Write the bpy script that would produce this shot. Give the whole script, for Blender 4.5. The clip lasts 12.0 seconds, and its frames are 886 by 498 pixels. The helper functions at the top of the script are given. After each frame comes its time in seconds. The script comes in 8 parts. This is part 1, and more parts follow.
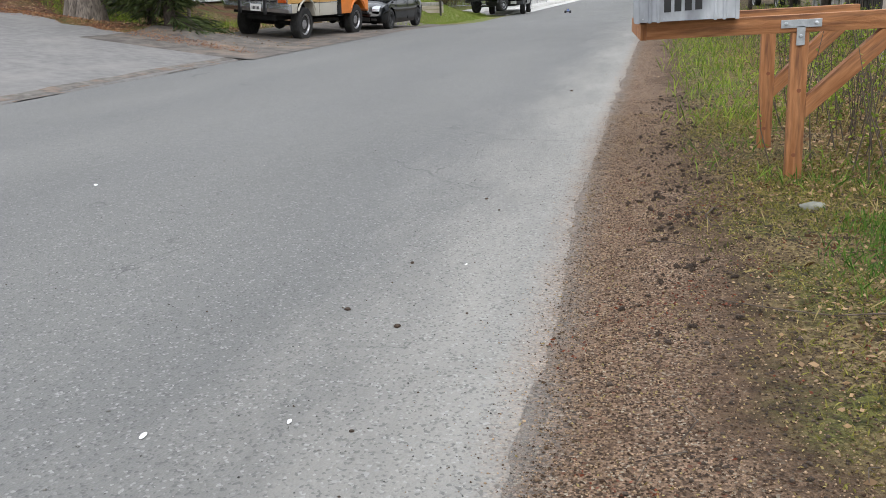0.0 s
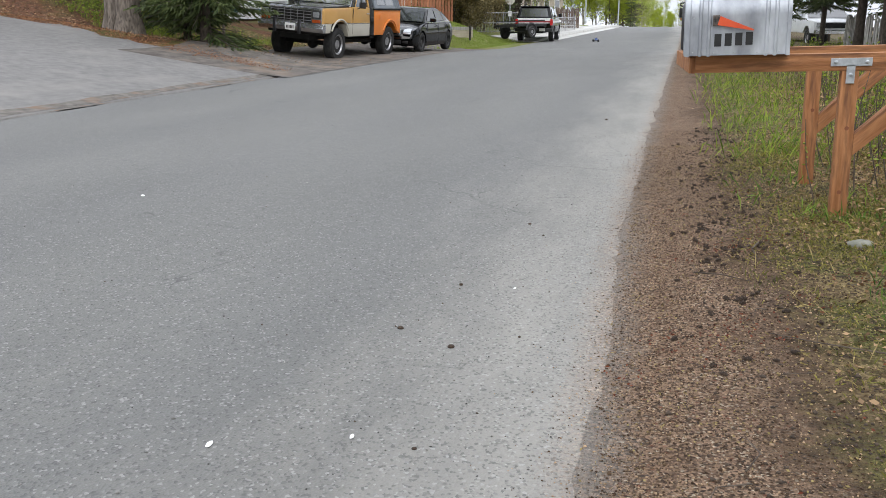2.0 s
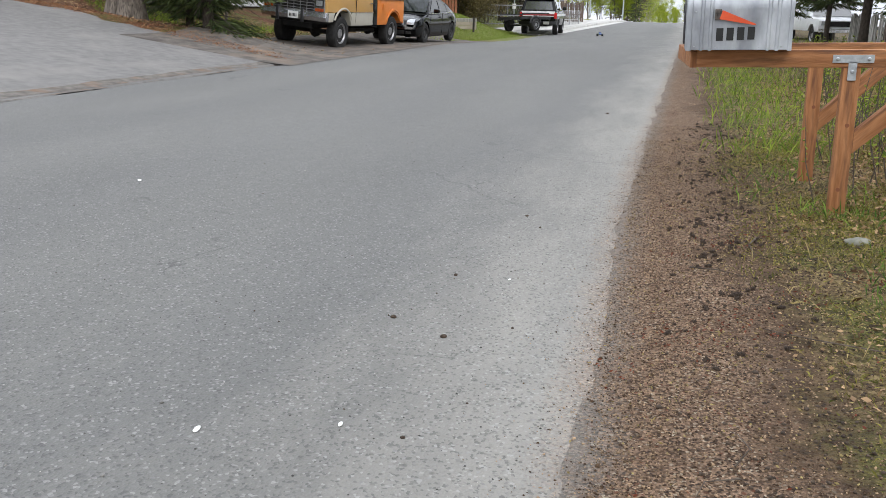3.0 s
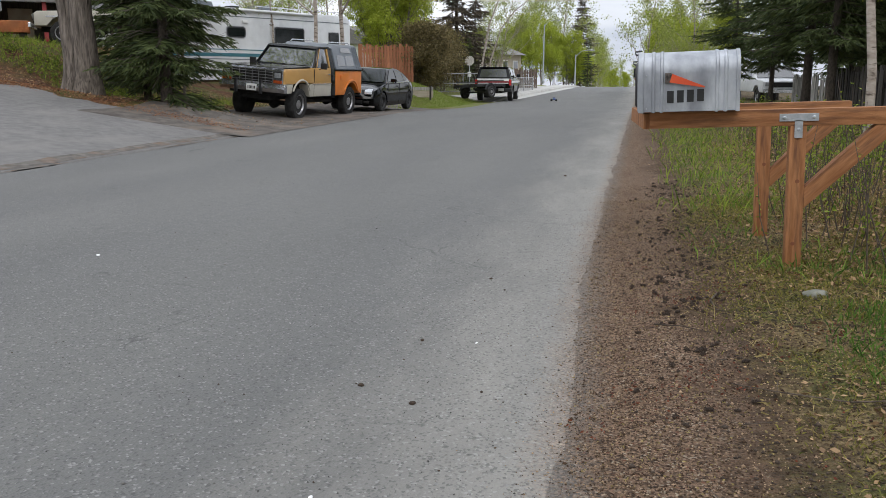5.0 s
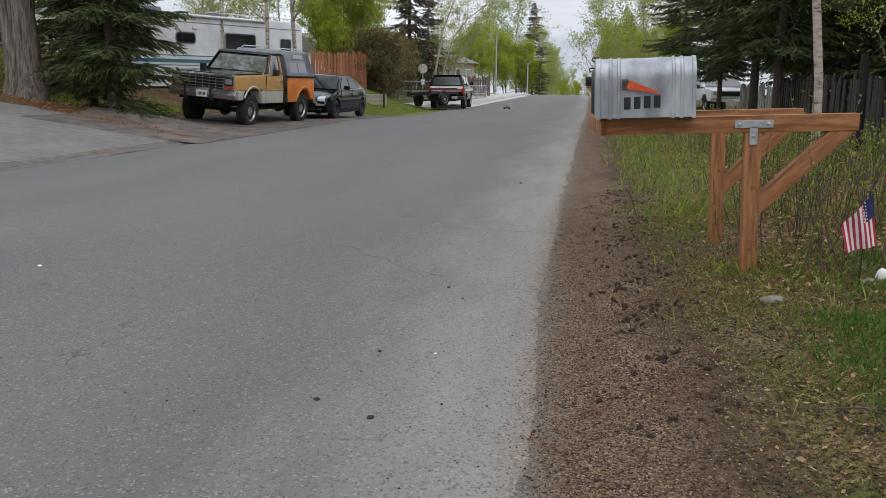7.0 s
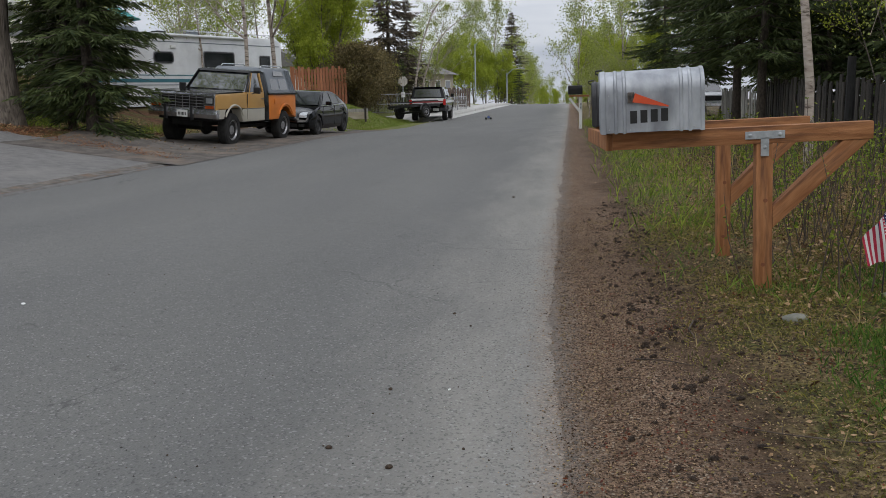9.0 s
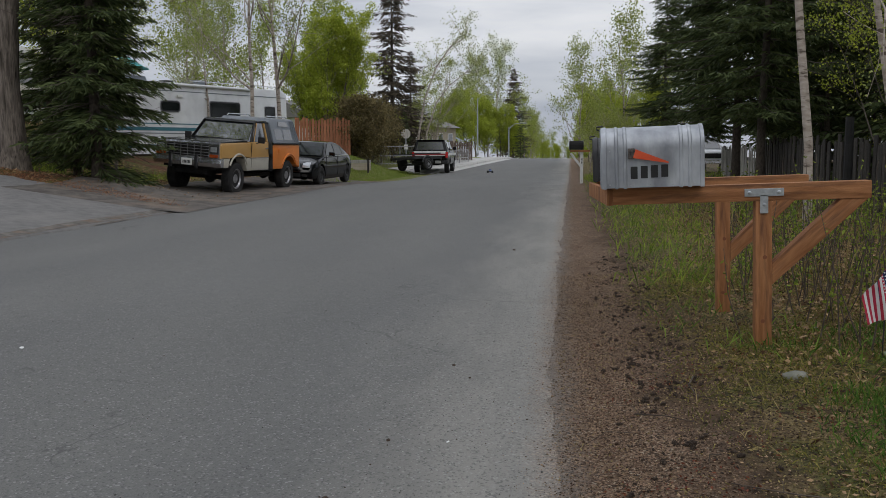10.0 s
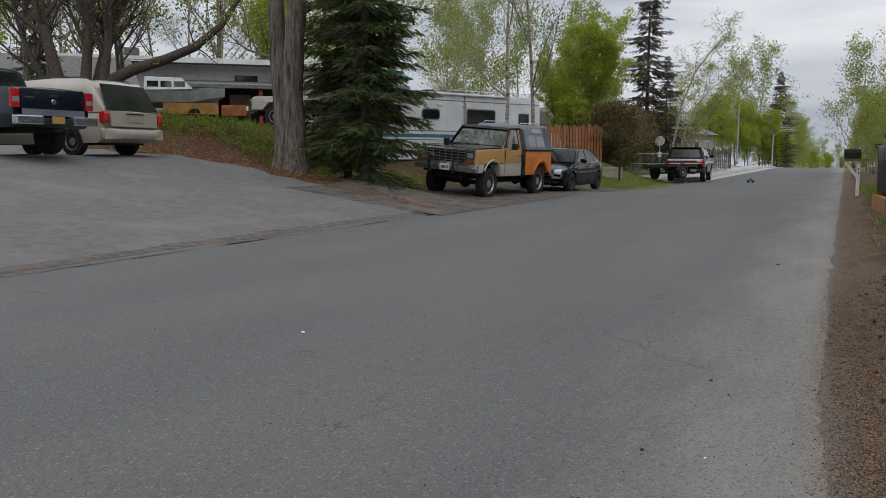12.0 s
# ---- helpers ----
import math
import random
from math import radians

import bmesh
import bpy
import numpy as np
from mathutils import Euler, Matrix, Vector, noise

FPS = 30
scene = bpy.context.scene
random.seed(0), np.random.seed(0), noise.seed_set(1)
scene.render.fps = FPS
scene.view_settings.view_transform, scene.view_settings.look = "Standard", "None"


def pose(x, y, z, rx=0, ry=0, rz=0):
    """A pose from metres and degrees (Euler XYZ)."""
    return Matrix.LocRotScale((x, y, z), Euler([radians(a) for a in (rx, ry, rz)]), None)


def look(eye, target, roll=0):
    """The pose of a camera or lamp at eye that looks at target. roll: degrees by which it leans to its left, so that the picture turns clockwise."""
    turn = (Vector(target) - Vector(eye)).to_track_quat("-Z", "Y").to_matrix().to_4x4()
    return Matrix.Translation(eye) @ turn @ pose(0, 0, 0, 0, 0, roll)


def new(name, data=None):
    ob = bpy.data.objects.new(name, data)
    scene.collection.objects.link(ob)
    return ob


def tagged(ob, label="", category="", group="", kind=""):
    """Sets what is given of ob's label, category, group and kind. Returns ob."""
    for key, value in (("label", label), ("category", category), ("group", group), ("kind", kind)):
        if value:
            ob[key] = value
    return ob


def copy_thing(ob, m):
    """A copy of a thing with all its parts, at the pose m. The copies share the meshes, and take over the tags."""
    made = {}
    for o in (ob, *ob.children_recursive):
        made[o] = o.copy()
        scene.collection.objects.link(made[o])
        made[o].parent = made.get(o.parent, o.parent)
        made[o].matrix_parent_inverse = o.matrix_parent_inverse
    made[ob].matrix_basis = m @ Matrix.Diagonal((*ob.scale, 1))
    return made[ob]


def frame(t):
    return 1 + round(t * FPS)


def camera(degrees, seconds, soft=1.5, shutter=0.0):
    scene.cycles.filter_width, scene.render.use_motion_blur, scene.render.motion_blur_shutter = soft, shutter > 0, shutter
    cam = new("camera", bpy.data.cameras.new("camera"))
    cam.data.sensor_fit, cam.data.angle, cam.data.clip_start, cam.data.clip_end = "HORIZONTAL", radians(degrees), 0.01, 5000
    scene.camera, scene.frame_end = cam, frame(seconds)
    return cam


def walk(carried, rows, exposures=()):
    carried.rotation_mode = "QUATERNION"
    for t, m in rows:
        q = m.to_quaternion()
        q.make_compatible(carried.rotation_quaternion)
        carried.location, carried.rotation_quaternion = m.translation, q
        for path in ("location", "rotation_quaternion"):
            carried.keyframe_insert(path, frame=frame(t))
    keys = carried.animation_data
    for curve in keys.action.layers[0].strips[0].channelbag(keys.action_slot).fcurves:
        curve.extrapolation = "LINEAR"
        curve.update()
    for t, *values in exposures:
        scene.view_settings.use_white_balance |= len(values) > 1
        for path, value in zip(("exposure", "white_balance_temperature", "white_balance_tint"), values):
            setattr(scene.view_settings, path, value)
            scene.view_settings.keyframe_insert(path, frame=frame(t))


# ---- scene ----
cam = camera(55.7, 12.0, soft=0.7)
PATH = [
    (0, (0.834, 0.318, 1.146), (0.307, 2.154, 0.551), -1.7),
    (0.5, (0.772, 0.301, 1.157), (0.239, 2.135, 0.564), 2.5),
    (1, (0.787, 0.314, 1.162), (0.299, 2.166, 0.584), 2.8),
    (1.5, (0.737, 0.269, 1.161), (0.235, 2.126, 0.611), 1.3),
    (2, (0.708, 0.242, 1.158), (0.138, 2.081, 0.615), 0.2),
    (2.5, (0.707, 0.25, 1.15), (0.112, 2.082, 0.61), 1.7),
    (3, (0.724, 0.261, 1.144), (0.156, 2.095, 0.583), 1.3),
    (3.5, (0.727, 0.268, 1.144), (0.181, 2.124, 0.639), -0.4),
    (3.7, (0.725, 0.258, 1.151), (0.19, 2.139, 0.731), -0.7),
    (5.5, (0.712, 0.256, 1.142), (0.227, 2.153, 0.737), 0.4),
    (6, (0.703, 0.26, 1.146), (0.23, 2.163, 0.752), 0.5),
    (6.5, (0.692, 0.263, 1.153), (0.28, 2.18, 0.762), 0.8),
    (7, (0.681, 0.333, 1.129), (0.292, 2.255, 0.738), 0.4),
    (7.2, (0.671, 0.401, 1.124), (0.288, 2.325, 0.735), 0.1),
    (8.8, (0.538, 0.516, 1.159), (0.174, 2.447, 0.79), -1.5),
    (9, (0.536, 0.511, 1.167), (0.184, 2.446, 0.801), -1.2),
    (9.5, (0.54, 0.492, 1.169), (0.187, 2.439, 0.877), -0.8),
    (10, (0.535, 0.494, 1.166), (0.181, 2.447, 0.922), -0.2),
    (10.5, (0.529, 0.492, 1.158), (0.17, 2.445, 0.919), 0.3),
    (11, (0.535, 0.474, 1.158), (0.102, 2.413, 0.923), 0.3),
    (11.5, (0.521, 0.47, 1.153), (-0.14, 2.344, 0.926), 0.1),
    (12, (0.496, 0.422, 1.164), (-0.408, 2.191, 0.936), 0.2),
]
walk(cam, [(t, look(eye, target, roll)) for t, eye, target, roll in PATH],
     [(0, 0.85), (0.5, 0.78), (2.5, 0.79), (3.5, 0.76), (5.5, 0.19), (6.5, 0.15), (7.2, 0.10), (8.8, -0.06), (9.5, -0.33), (10.5, -0.42), (11.2, -0.38), (12, -0.35)])

# ---- light ----
SUN_ELEVATION, SUN_ROTATION = 48.0, 150.0
world = bpy.data.worlds.new("sky")
scene.world = world
world.use_nodes = True
wn, wl = world.node_tree.nodes, world.node_tree.links
wn.clear()


def overcast_sky():
    """Blue-grey Nishita light behind a nearly closed deck of layered cloud."""
    out = wn.new("ShaderNodeOutputWorld")
    sky = wn.new("ShaderNodeTexSky")
    sky.sky_type, sky.sun_disc = "NISHITA", False
    sky.sun_elevation, sky.sun_rotation = radians(SUN_ELEVATION), radians(SUN_ROTATION)
    sky_bg = wn.new("ShaderNodeBackground")
    sky_bg.inputs["Strength"].default_value = 0.06
    wl.new(sky.outputs[0], sky_bg.inputs["Color"])
    coord = wn.new("ShaderNodeTexCoord")
    stretch = wn.new("ShaderNodeMapping")
    stretch.inputs["Scale"].default_value = (1.3, 1.3, 7.0)
    wl.new(coord.outputs["Generated"], stretch.inputs["Vector"])
    puff = wn.new("ShaderNodeTexNoise")
    puff.inputs["Scale"].default_value, puff.inputs["Detail"].default_value = 1.7, 6.0
    puff.inputs["Roughness"].default_value = 0.5
    wl.new(stretch.outputs[0], puff.inputs["Vector"])
    ramp = wn.new("ShaderNodeValToRGB")
    ramp.color_ramp.elements[0].position, ramp.color_ramp.elements[0].color = 0.38, (0.5, 0.545, 0.64, 1)
    ramp.color_ramp.elements[1].position, ramp.color_ramp.elements[1].color = 0.64, (0.93, 0.945, 0.985, 1)
    wl.new(puff.outputs[0], ramp.inputs["Fac"])
    cloud_bg = wn.new("ShaderNodeBackground")
    cloud_bg.inputs["Strength"].default_value = 1.2
    # an overcast deck is brighter overhead than near the horizon
    up = wn.new("ShaderNodeSeparateXYZ")
    wl.new(coord.outputs["Generated"], up.inputs[0])
    rise = wn.new("ShaderNodeMapRange")
    rise.inputs["From Min"].default_value, rise.inputs["From Max"].default_value = 0.0, 1.0
    rise.inputs["To Min"].default_value, rise.inputs["To Max"].default_value = 0.83, 1.78
    wl.new(up.outputs[2], rise.inputs["Value"])
    lift = wn.new("ShaderNodeVectorMath")
    lift.operation = "SCALE"
    wl.new(ramp.outputs[0], lift.inputs[0])
    wl.new(rise.outputs[0], lift.inputs["Scale"])
    wl.new(lift.outputs[0], cloud_bg.inputs["Color"])
    mix = wn.new("ShaderNodeMixShader")
    mix.inputs[0].default_value = 0.9
    wl.new(sky_bg.outputs[0], mix.inputs[1])
    wl.new(cloud_bg.outputs[0], mix.inputs[2])
    wl.new(mix.outputs[0], out.inputs["Surface"])


overcast_sky()
sun_data = bpy.data.lights.new("sun", "SUN")
sun_data.energy, sun_data.angle, sun_data.color = 0.6, radians(28), (1.0, 0.96, 0.9)
sun = new("sun", sun_data)
sun.matrix_world = pose(0, 0, 40, 90 - SUN_ELEVATION, 0, 180 - SUN_ROTATION)


# ---- materials ----
def material(name):
    m = bpy.data.materials.new(name)
    m.use_nodes = True
    return m, m.node_tree.nodes, m.node_tree.links, m.node_tree.nodes["Principled BSDF"]


def noise_node(n, l, vector, scale, detail=4.0, rough=0.55):
    t = n.new("ShaderNodeTexNoise")
    t.inputs["Scale"].default_value, t.inputs["Detail"].default_value, t.inputs["Roughness"].default_value = scale, detail, rough
    l.new(vector, t.inputs["Vector"])
    return t.outputs[0]


def ramp_node(n, l, value, a, b):
    r = n.new("ShaderNodeMapRange")
    r.inputs["From Min"].default_value, r.inputs["From Max"].default_value = a, b
    l.new(value, r.inputs["Value"])
    return r.outputs[0]


def mix_node(n, l, fac, a, b):
    x = n.new("ShaderNodeMix")
    x.data_type = "RGBA"
    for value, socket in ((fac, x.inputs[0]), (a, x.inputs[6]), (b, x.inputs[7])):
        if isinstance(value, (int, float)):
            socket.default_value = value
        elif isinstance(value, tuple):
            socket.default_value = (*value, 1)
        else:
            l.new(value, socket)
    return x.outputs[2]


def math_node(n, l, op, a, b):
    x = n.new("ShaderNodeMath")
    x.operation = op
    for value, socket in ((a, x.inputs[0]), (b, x.inputs[1])):
        if isinstance(value, (int, float)):
            socket.default_value = value
        else:
            l.new(value, socket)
    return x.outputs[0]


def surface(name, c1, c2, scale=8.0, rough=0.8, metal=0.0, bump=0.3, fine=60.0, dirt=None, dirt_scale=1.5, dirt_at=(0.5, 0.75),
            stretch=(1, 1, 1), coat=0.0, vary=0.0, rough2=None):
    """A worn surface: two colours mingled by noise, stains of a third, fine relief."""
    m, n, l, b = material(name)
    tc = n.new("ShaderNodeTexCoord")
    mp = n.new("ShaderNodeMapping")
    mp.inputs["Scale"].default_value = stretch
    l.new(tc.outputs["Object"], mp.inputs["Vector"])
    v = mp.outputs[0]
    f = ramp_node(n, l, noise_node(n, l, v, scale), 0.35, 0.65)
    col = mix_node(n, l, f, c1, c2)
    if dirt:
        d = ramp_node(n, l, noise_node(n, l, v, dirt_scale, 5.0), *dirt_at)
        col = mix_node(n, l, d, col, dirt)
    if vary:
        info = n.new("ShaderNodeObjectInfo")
        hs = n.new("ShaderNodeHueSaturation")
        l.new(ramp_node(n, l, info.outputs["Random"], 0, 1), hs.inputs["Value"])
        hs.inputs["Value"].default_value = 1
        rr = n.new("ShaderNodeMapRange")
        rr.inputs["To Min"].default_value, rr.inputs["To Max"].default_value = 1 - vary, 1 + vary
        l.new(info.outputs["Random"], rr.inputs["Value"])
        l.new(rr.outputs[0], hs.inputs["Value"])
        l.new(col, hs.inputs["Color"])
        col = hs.outputs[0]
    l.new(col, b.inputs["Base Color"])
    b.inputs["Metallic"].default_value = metal
    if rough2 is None:
        b.inputs["Roughness"].default_value = rough
    else:
        rr = n.new("ShaderNodeMapRange")
        rr.inputs["To Min"].default_value, rr.inputs["To Max"].default_value = rough, rough2
        l.new(noise_node(n, l, v, scale * 1.7), rr.inputs["Value"])
        l.new(rr.outputs[0], b.inputs["Roughness"])
    b.inputs["Coat Weight"].default_value = coat
    if bump:
        bp = n.new("ShaderNodeBump")
        bp.inputs["Strength"].default_value, bp.inputs["Distance"].default_value = bump, 0.01
        l.new(noise_node(n, l, v, fine, 3.0), bp.inputs["Height"])
        l.new(bp.outputs[0], b.inputs["Normal"])
    return m


def leaf_material(name, c1, c2, glow=0.35, rough=0.6):
    """Thin leaves: each its own tint, some light let through."""
    m, n, l, b = material(name)
    geo = n.new("ShaderNodeNewGeometry")
    col = mix_node(n, l, geo.outputs["Random Per Island"], c1, c2)
    l.new(col, b.inputs["Base Color"])
    b.inputs["Roughness"].default_value = rough
    b.inputs["Specular IOR Level"].default_value = 0.2
    tr = n.new("ShaderNodeBsdfTranslucent")
    l.new(col, tr.inputs["Color"])
    mx = n.new("ShaderNodeMixShader")
    mx.inputs[0].default_value = glow
    l.new(b.outputs[0], mx.inputs[1])
    l.new(tr.outputs[0], mx.inputs[2])
    l.new(mx.outputs[0], n["Material Output"].inputs["Surface"])
    return m


def verge_side(n, l, sep):
    """Metres to the right of the road's edge line."""
    bend = n.new("ShaderNodeMapRange")
    bend.interpolation_type = "SMOOTHSTEP"
    for key, value in (("From Min", 1.0), ("From Max", 6.5), ("To Min", 0.575), ("To Max", 0.46)):
        bend.inputs[key].default_value = value
    l.new(sep.outputs[1], bend.inputs["Value"])
    return math_node(n, l, "SUBTRACT", math_node(n, l, "ADD", sep.outputs[0], math_node(n, l, "MULTIPLY", sep.outputs[1], 0.028)), bend.outputs[0])


def cells(n, l, v, scale):
    """Random grey per cell (two of them) and the distance to the cell's heart."""
    t = n.new("ShaderNodeTexVoronoi")
    t.inputs["Scale"].default_value = scale
    l.new(v, t.inputs["Vector"])
    c = n.new("ShaderNodeSeparateColor")
    l.new(t.outputs["Color"], c.inputs[0])
    return c.outputs[0], c.outputs[1], t.outputs["Distance"]


def gravel_colour(n, l, v):
    """Fine reddish-brown gravel with dark and pale chips and trodden darker patches."""
    a, b, dist = cells(n, l, v, 135)
    col = mix_node(n, l, a, (0.032, 0.018, 0.011), (0.36, 0.237, 0.155))
    col = mix_node(n, l, ramp_node(n, l, b, 0.9, 0.97), col, (0.45, 0.37, 0.27))
    # dark clods, deepened and multiplied to paint in the shaded gaps between chips too
    p, q, lump = cells(n, l, v, 55)
    clod_shade = math_node(n, l, "MULTIPLY", ramp_node(n, l, p, 0.56, 0.72), ramp_node(n, l, lump, 0.5, 0.2))
    col = mix_node(n, l, math_node(n, l, "MULTIPLY", clod_shade, 0.8), col, (0.022, 0.013, 0.009))
    red = math_node(n, l, "MULTIPLY", ramp_node(n, l, q, 0.84, 0.92), ramp_node(n, l, lump, 0.45, 0.25))
    col = mix_node(n, l, math_node(n, l, "MULTIPLY", red, 0.7), col, (0.2, 0.075, 0.042))
    col = mix_node(n, l, math_node(n, l, "MULTIPLY", ramp_node(n, l, noise_node(n, l, v, 4.0, 7.0, 0.7), 0.45, 0.72), 0.6), col, (0.118, 0.067, 0.041))
    return col, dist


def edge_cover(n, l, v, side, a, b):
    """How far loose gravel covers the asphalt: a ragged fringe, thinning out grain by grain."""
    fine = math_node(n, l, "MULTIPLY", noise_node(n, l, v, 70.0, 3.0, 0.7), 0.26)
    wide = math_node(n, l, "MULTIPLY", noise_node(n, l, v, 3.2, 4.0, 0.6), 0.2)
    return ramp_node(n, l, math_node(n, l, "ADD", side, math_node(n, l, "ADD", fine, wide)), a, b)


def asphalt_material():
    """Worn asphalt: grey binder, pale and dark chips, dusty drift along the verge, wheel-track bands and stains."""
    m, n, l, b = material("asphalt")
    tc = n.new("ShaderNodeTexCoord")
    v = tc.outputs["Object"]
    sep = n.new("ShaderNodeSeparateXYZ")
    l.new(v, sep.inputs[0])
    along = n.new("ShaderNodeMapping")
    along.inputs["Scale"].default_value = (1.0, 0.3, 1.0)
    l.new(v, along.inputs["Vector"])
    base = mix_node(n, l, ramp_node(n, l, noise_node(n, l, along.outputs[0], 0.8, 6.0), 0.35, 0.7), (0.113, 0.112, 0.106), (0.156, 0.154, 0.143))
    base = mix_node(n, l, ramp_node(n, l, noise_node(n, l, v, 9.0, 6.0, 0.65), 0.38, 0.7), base, (0.129, 0.128, 0.122))
    # dust drifts in from the gravel side
    side = verge_side(n, l, sep)
    wob = math_node(n, l, "MULTIPLY", noise_node(n, l, along.outputs[0], 1.5, 8.0, 0.7), 2.3)
    drift = ramp_node(n, l, math_node(n, l, "ADD", side, wob), 0.05, 1.3)
    base = mix_node(n, l, math_node(n, l, "MULTIPLY", drift, 0.76), base, (0.3, 0.285, 0.254))
    # faint long bands where tyres run
    band = n.new("ShaderNodeTexWave")
    band.inputs["Scale"].default_value, band.inputs["Distortion"].default_value = 0.17, 1.5
    l.new(v, band.inputs["Vector"])
    base = mix_node(n, l, math_node(n, l, "MULTIPLY", ramp_node(n, l, band.outputs[0], 0.4, 1.0), 0.22), base, (0.11, 0.11, 0.109))
    # stone chips and open pits in the binder
    tone_a, tone_b, chip = cells(n, l, v, 118)
    base = mix_node(n, l, math_node(n, l, "MULTIPLY", ramp_node(n, l, tone_b, 0.78, 0.92), 0.55), base, (0.062, 0.062, 0.061))
    base = mix_node(n, l, math_node(n, l, "MULTIPLY", ramp_node(n, l, tone_a, 0.9, 0.98), 0.36), base, (0.4, 0.395, 0.38))
    pit_a, pit_b, pit_d = cells(n, l, v, 26)
    pit = math_node(n, l, "MULTIPLY", ramp_node(n, l, pit_a, 0.84, 0.95), ramp_node(n, l, pit_d, 0.26, 0.08))
    base = mix_node(n, l, math_node(n, l, "MULTIPLY", pit, 0.6), base, (0.06, 0.059, 0.057))
    # hairline cracks, broken off by noise
    crack = n.new("ShaderNodeTexVoronoi")
    crack.feature = "DISTANCE_TO_EDGE"
    crack.inputs["Scale"].default_value = 0.55
    warp = n.new("ShaderNodeVectorMath")
    warp.operation = "MULTIPLY_ADD"
    jitter = n.new("ShaderNodeTexNoise")
    jitter.inputs["Scale"].default_value, jitter.inputs["Detail"].default_value = 2.5, 5.0
    l.new(v, jitter.inputs["Vector"])
    l.new(jitter.outputs["Color"], warp.inputs[0])
    warp.inputs[1].default_value = (0.7, 0.7, 0)
    l.new(v, warp.inputs[2])
    l.new(warp.outputs[0], crack.inputs["Vector"])
    line = math_node(n, l, "MULTIPLY", ramp_node(n, l, crack.outputs["Distance"], 0.004, 0.0012), ramp_node(n, l, noise_node(n, l, v, 0.7, 3.0), 0.5, 0.6))
    base = mix_node(n, l, math_node(n, l, "MULTIPLY", line, 0.55), base, (0.05, 0.05, 0.048))
    # gravel spilling over the edge
    stones, stone_d = gravel_colour(n, l, v)
    base = mix_node(n, l, edge_cover(n, l, v, side, 0.09, 0.36), base, stones)
    l.new(base, b.inputs["Base Color"])
    b.inputs["Roughness"].default_value = 0.82
    b.inputs["Specular IOR Level"].default_value = 0.45
    bp = n.new("ShaderNodeBump")
    bp.inputs["Strength"].default_value, bp.inputs["Distance"].default_value = 0.7, 0.005
    l.new(math_node(n, l, "ADD", chip, math_node(n, l, "MULTIPLY", pit, -0.8)), bp.inputs["Height"])
    l.new(bp.outputs[0], b.inputs["Normal"])
    return m


